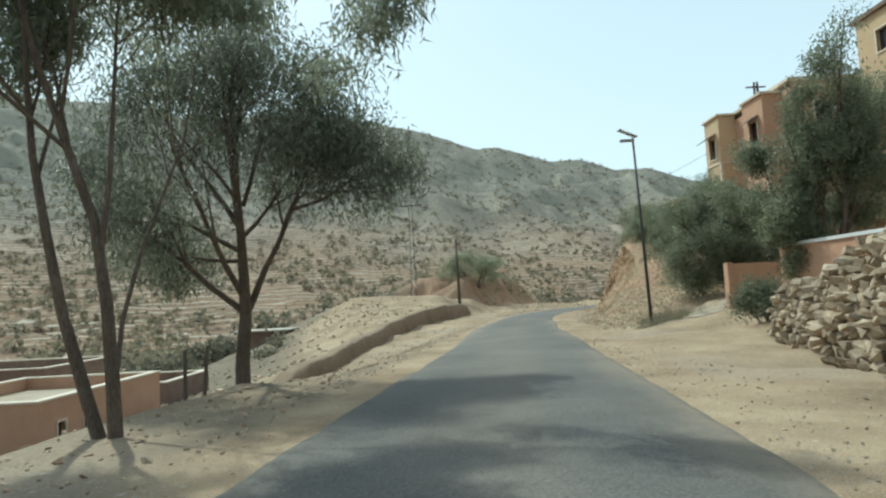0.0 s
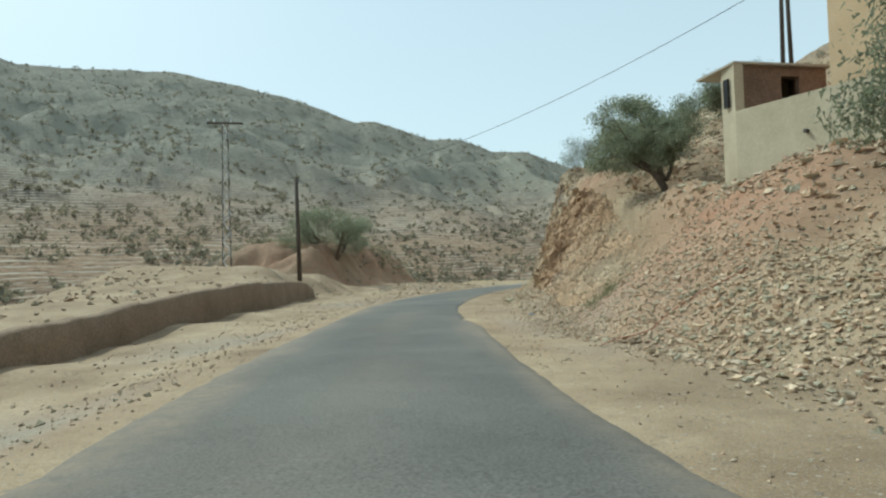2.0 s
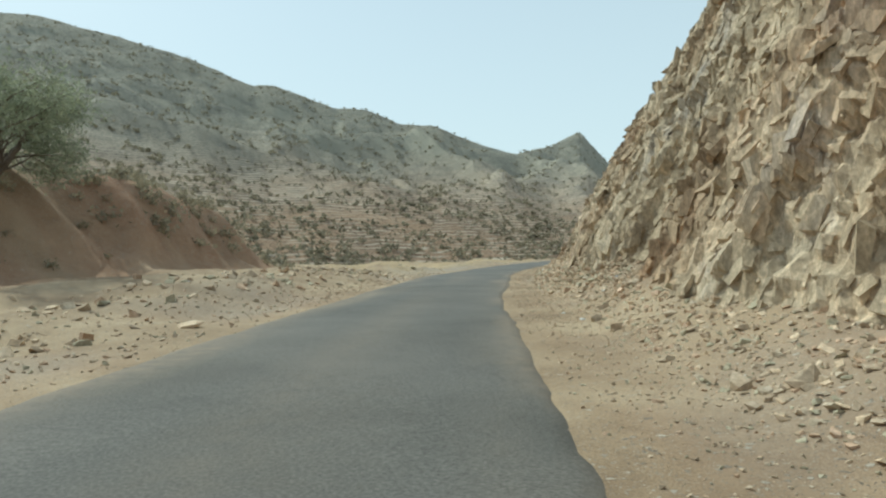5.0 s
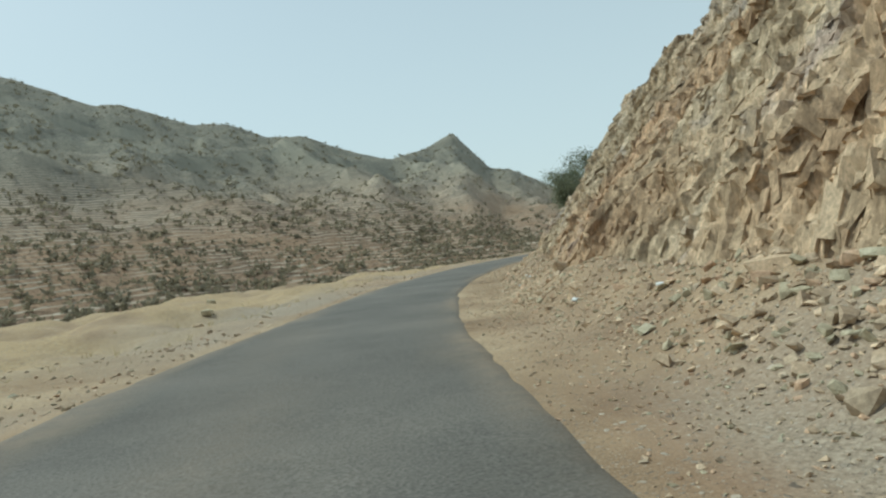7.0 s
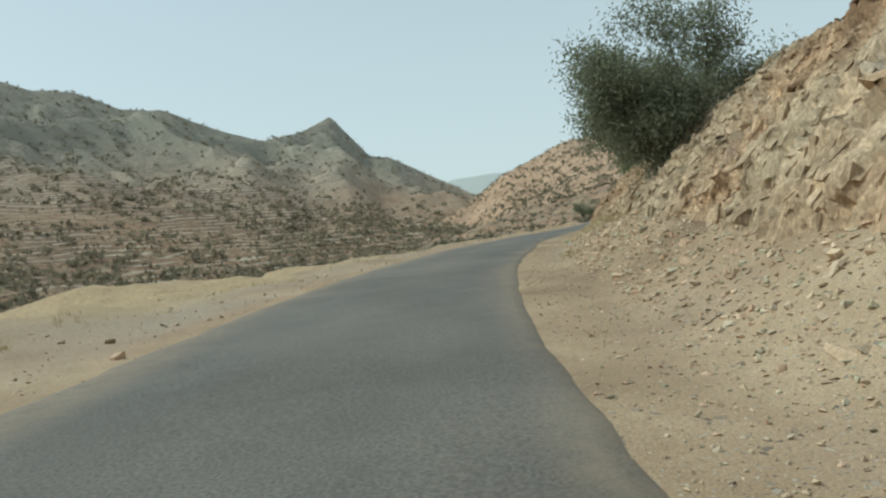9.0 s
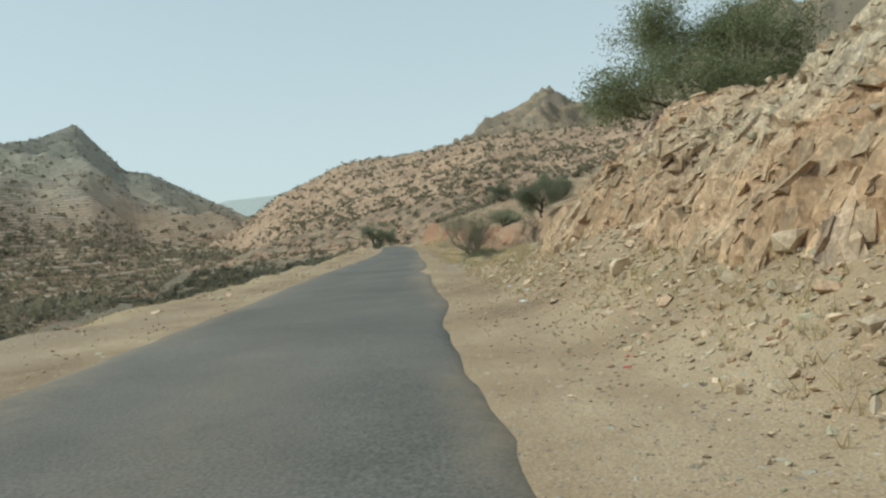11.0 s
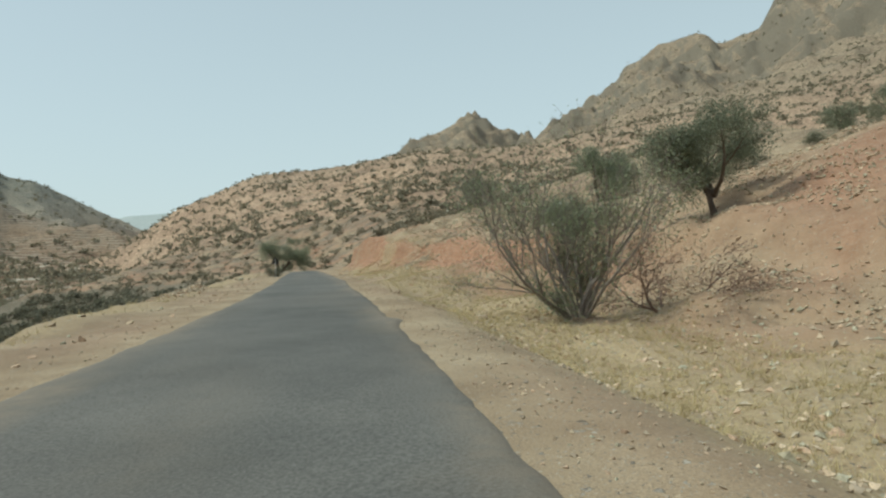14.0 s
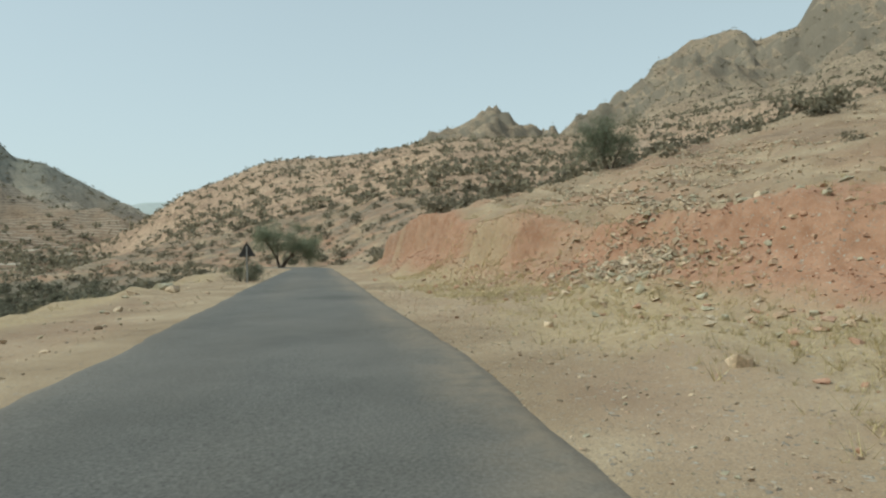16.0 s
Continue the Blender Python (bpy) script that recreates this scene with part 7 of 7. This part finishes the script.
for x in (-1.2, -0.75, 0.4):
    bm = bmesh.new()
    for k in range(3):
        tube(bm, (x, 0, H + 0.12 + 0.09 * k), (x, 0, H + 0.2 + 0.09 * k), 0.075, 0.03, 8)
    part("insulator", bm, M_WHITE, arm, "white insulator")


def wire(p, q, sag, label):
    c = bpy.data.curves.new("wire", 'CURVE')
    c.dimensions = '3D'
    c.bevel_depth = 0.011
    sp = c.splines.new('POLY')
    sp.points.add(24)
    for k in range(25):
        t = k / 24
        v = Vector(p).lerp(Vector(q), t)
        sp.points[k].co = (v.x, v.y, v.z - sag * 4 * t * (1 - t), 1)
    c.materials.append(M_POLE)
    tmp = new("wire", c)
    me = bpy.data.meshes.new_from_object(tmp.evaluated_get(bpy.context.evaluated_depsgraph_get()))
    bpy.data.objects.remove(tmp)
    return tagged(new("wire", me), label, "cable")


wire((17.35, 41.6, 9.6), (1.5, 72.8, ground_z(1.6, 72.8) + 7.1), 1.5, "dark overhead cable from the house to the pole")

sg = base("road_sign", pose(150.1, 203.7, ground_z(150.1, 203.7), 0, 0, -54), "triangular road sign seen from behind on a pale post", "sign")
bm = bmesh.new()
tube(bm, (0, 0, -0.3), (0, 0, 1.75), 0.035, 0.035, 8)
part("post", bm, M_STEEL, sg)
bm = bmesh.new()
v = [bm.verts.new((0.48 * math.cos(a), 0.04, 1.5 + 0.48 * math.sin(a))) for a in (math.pi / 2, math.pi * 7 / 6, math.pi * 11 / 6)]
f = bm.faces.new(v)
r = bmesh.ops.extrude_face_region(bm, geom=[f])
for g in r["geom"]:
    if isinstance(g, bmesh.types.BMVert):
        g.co.y += 0.015
bmesh.ops.recalc_face_normals(bm, faces=bm.faces)
part("plate", bm, M_POLE, sg, "dark back of the triangular plate")


# ---- litter ----
def bag(s, u, size, mat, seed, label):
    size *= 0.5
    rng = random.Random(seed)
    bm = bmesh.new()
    bmesh.ops.create_icosphere(bm, subdivisions=3, radius=0.5)
    for v in bm.verts:
        k = 1 + 0.45 * noise.noise(v.co * 2.6 + Vector((seed, 0, 0))) + 0.2 * noise.noise(v.co * 6 + Vector((0, seed, 0)))
        k += 0.35 * abs(noise.noise(v.co * 4 + Vector((0, 0, seed))))
        v.co = Vector((v.co.x * k, v.co.y * k * 0.6, max(-0.06, v.co.z * k * 0.28)))
    me = bpy.data.meshes.new("plastic_bag")
    bm.to_mesh(me)
    bm.free()
    me.materials.append(mat)
    me.polygons.foreach_set("use_smooth", [True] * len(me.polygons))
    ob = new("plastic_bag", me)
    x, y, z = at_su(s, u)
    ob.matrix_world = pose(x, y, z + size * 0.07, 0, 0, seed * 61) @ Matrix.Diagonal((size, size, size, 1))
    return tagged(ob, label, "litter", "litter on the verge")


def bottle(s, u, seed, mat, label):
    x, y, z = at_su(s, u)
    b = base("bottle", pose(x, y, z + 0.04, 90, 0, seed * 37) @ Matrix.Diagonal((0.55, 0.55, 0.55, 1)), label, "bottle", "litter on the verge")
    bm = bmesh.new()
    prof = [(0, 0.0), (0.045, 0.0), (0.05, 0.02), (0.05, 0.2), (0.035, 0.26), (0.016, 0.3), (0.016, 0.33)]
    rings = [[bm.verts.new((max(r, 0.001) * math.cos(2 * math.pi * k / 10), max(r, 0.001) * math.sin(2 * math.pi * k / 10), h - 0.16)) for k in range(10)] for r, h in prof]
    for a, c in zip(rings, rings[1:]):
        for k in range(10):
            bm.faces.new((a[k], a[(k + 1) % 10], c[(k + 1) % 10], c[k]))
    part("body", bm, mat, b, smooth_shade=True)
    bm = bmesh.new()
    tube(bm, (0, 0, 0.165), (0, 0, 0.19), 0.02, 0.02, 10)
    part("cap", bm, M_BLUE, b)
    return b


bag(46.8, 4.1, 0.42, M_BLUE, 1, "crumpled blue plastic bag on rubble")
bag(108.6, 5.6, 0.4, M_GREEN, 2, "crumpled green plastic bag below the cliff")
bag(94.7, 3.75, 0.22, M_BLUE, 4, "torn blue plastic bag among stones")
bag(162.8, 3.3, 0.16, M_RED, 5, "torn red plastic wrapper in the dust")
bag(163.2, 3.45, 0.13, M_RED, 6, "torn red plastic wrapper in the dust")
for s, u, size, seed in ((107.4, 4.1, 0.42, 7), (117.1, 4.4, 0.4, 8), (115.8, 4.35, 0.36, 9), (168.0, 3.45, 0.3, 10), (168.8, 3.7, 0.26, 11), (170.5, 3.65, 0.26, 12), (171.2, 3.5, 0.2, 13), (104.8, 4.7, 0.42, 14)):
    bag(s, u, size, M_WHITE, seed, "crumpled white plastic bag among stones")
bag(203.7, 5.3, 0.3, M_WHITE, 20, "crumpled white plastic bag in dry grass")
bag(228.2, 4.6, 0.4, M_WHITE, 21, "crumpled white plastic bag in dry grass")
bag(208.7, 5.8, 0.3, M_WHITE, 22, "white scrap of paper in dry grass")
bag(202.3, 5.5, 0.34, M_WHITE, 23, "torn white plastic bag in dry grass")
bottle(154.4, 3.55, 1, M_GREEN, "green plastic bottle lying in dry grass")
bottle(184.3, 3.85, 2, M_CLEAR, "clear plastic bottle lying on the verge")
bottle(185.1, 3.8, 3, M_CLEAR, "clear plastic bottle with a blue label")
bottle(114.9, 3.95, 4, M_CLEAR, "dusty grey plastic bottle below the cliff")


def packet(s, u, size, turn, mat, stripe, label):
    """A flattened carton with folded edges and, on some, a coloured band."""
    x, y, z = at_su(s, u)
    b = base("carton", pose(x, y, z + 0.03, 6, -9, turn), label, "litter", "litter on the verge")
    bm = bmesh.new()
    box(bm, -size / 2, size / 2, -size * 0.3, size * 0.3, -0.02, size * 0.22, 0.012)
    for v in bm.verts:
        v.co += Vector((0.012 * noise.noise(v.co * 30), 0.012 * noise.noise(v.co * 25 + Vector((3, 0, 0))), 0.5 * size * 0.2 * noise.noise(v.co * 9 + Vector((turn, 0, 0)))))
    part("box", bm, mat, b)
    if stripe:
        bm = bmesh.new()
        box(bm, -size * 0.2, size * 0.12, -size * 0.31, size * 0.31, -0.015, size * 0.24, 0.006)
        part("band", bm, stripe, b, "blue printed band")
    return b


packet(153.0, 3.62, 0.16, 20, M_WHITE, M_BLUE, "white and blue drink carton lying on gravel")
packet(201.5, 5.5, 0.4, 70, M_CONCRETE, None, "flattened grey cardboard carton on the verge")

# a length of orange hose across the spoil
hose_pts = [at_su(s, u, 0.05) for s, u in ((37.6, 3.95), (37.9, 4.15), (38.1, 4.4), (38.1, 4.7), (38.0, 5.0), (38.05, 5.4), (37.8, 5.9), (37.2, 6.5))]
bm = bmesh.new()
for a, b in zip(hose_pts, hose_pts[1:]):
    tube(bm, a, b, 0.011, 0.011, 7)
me = bpy.data.meshes.new("hose")
bm.to_mesh(me)
bm.free()
me.materials.append(M_HOSE)
me.polygons.foreach_set("use_smooth", [True] * len(me.polygons))
tagged(new("hose", me), "faded orange plastic hose lying over rubble", "hose")

for k, (s, u, size, mat, lab) in enumerate(((184.6, 3.5, 0.18, M_WHITE, "white scrap of plastic in dry grass"), (180.2, 3.4, 0.15, M_GREEN, "green scrap of plastic in dry grass"),
                                     (80.7, 3.2, 0.2, M_WHITE, "white scrap of paper among rubble"), (79.3, 3.4, 0.22, M_WHITE, "white scrap of paper among rubble"), (81.6, 4.2, 0.26, M_WHITE, "white scrap of paper among rubble"), (82.4, 4.6, 0.22, M_BLUE, "blue scrap of plastic among rubble"), (45.3, -6.4, 0.2, M_RED, "faded pink scrap by the mud wall"), (60.5, -5.0, 0.18, M_WHITE, "white scrap of paper on the verge"), (84.5, -6.5, 0.2, M_WHITE, "white scrap of paper among dumped stones"), (88.0, -7.1, 0.16, M_BLUE, "blue scrap of plastic among dumped stones"))):
    bag(s, u, size, mat, 40 + k, lab)

# ---- pieces of the rock cutting ----
jointed_blocks(30000, 37)
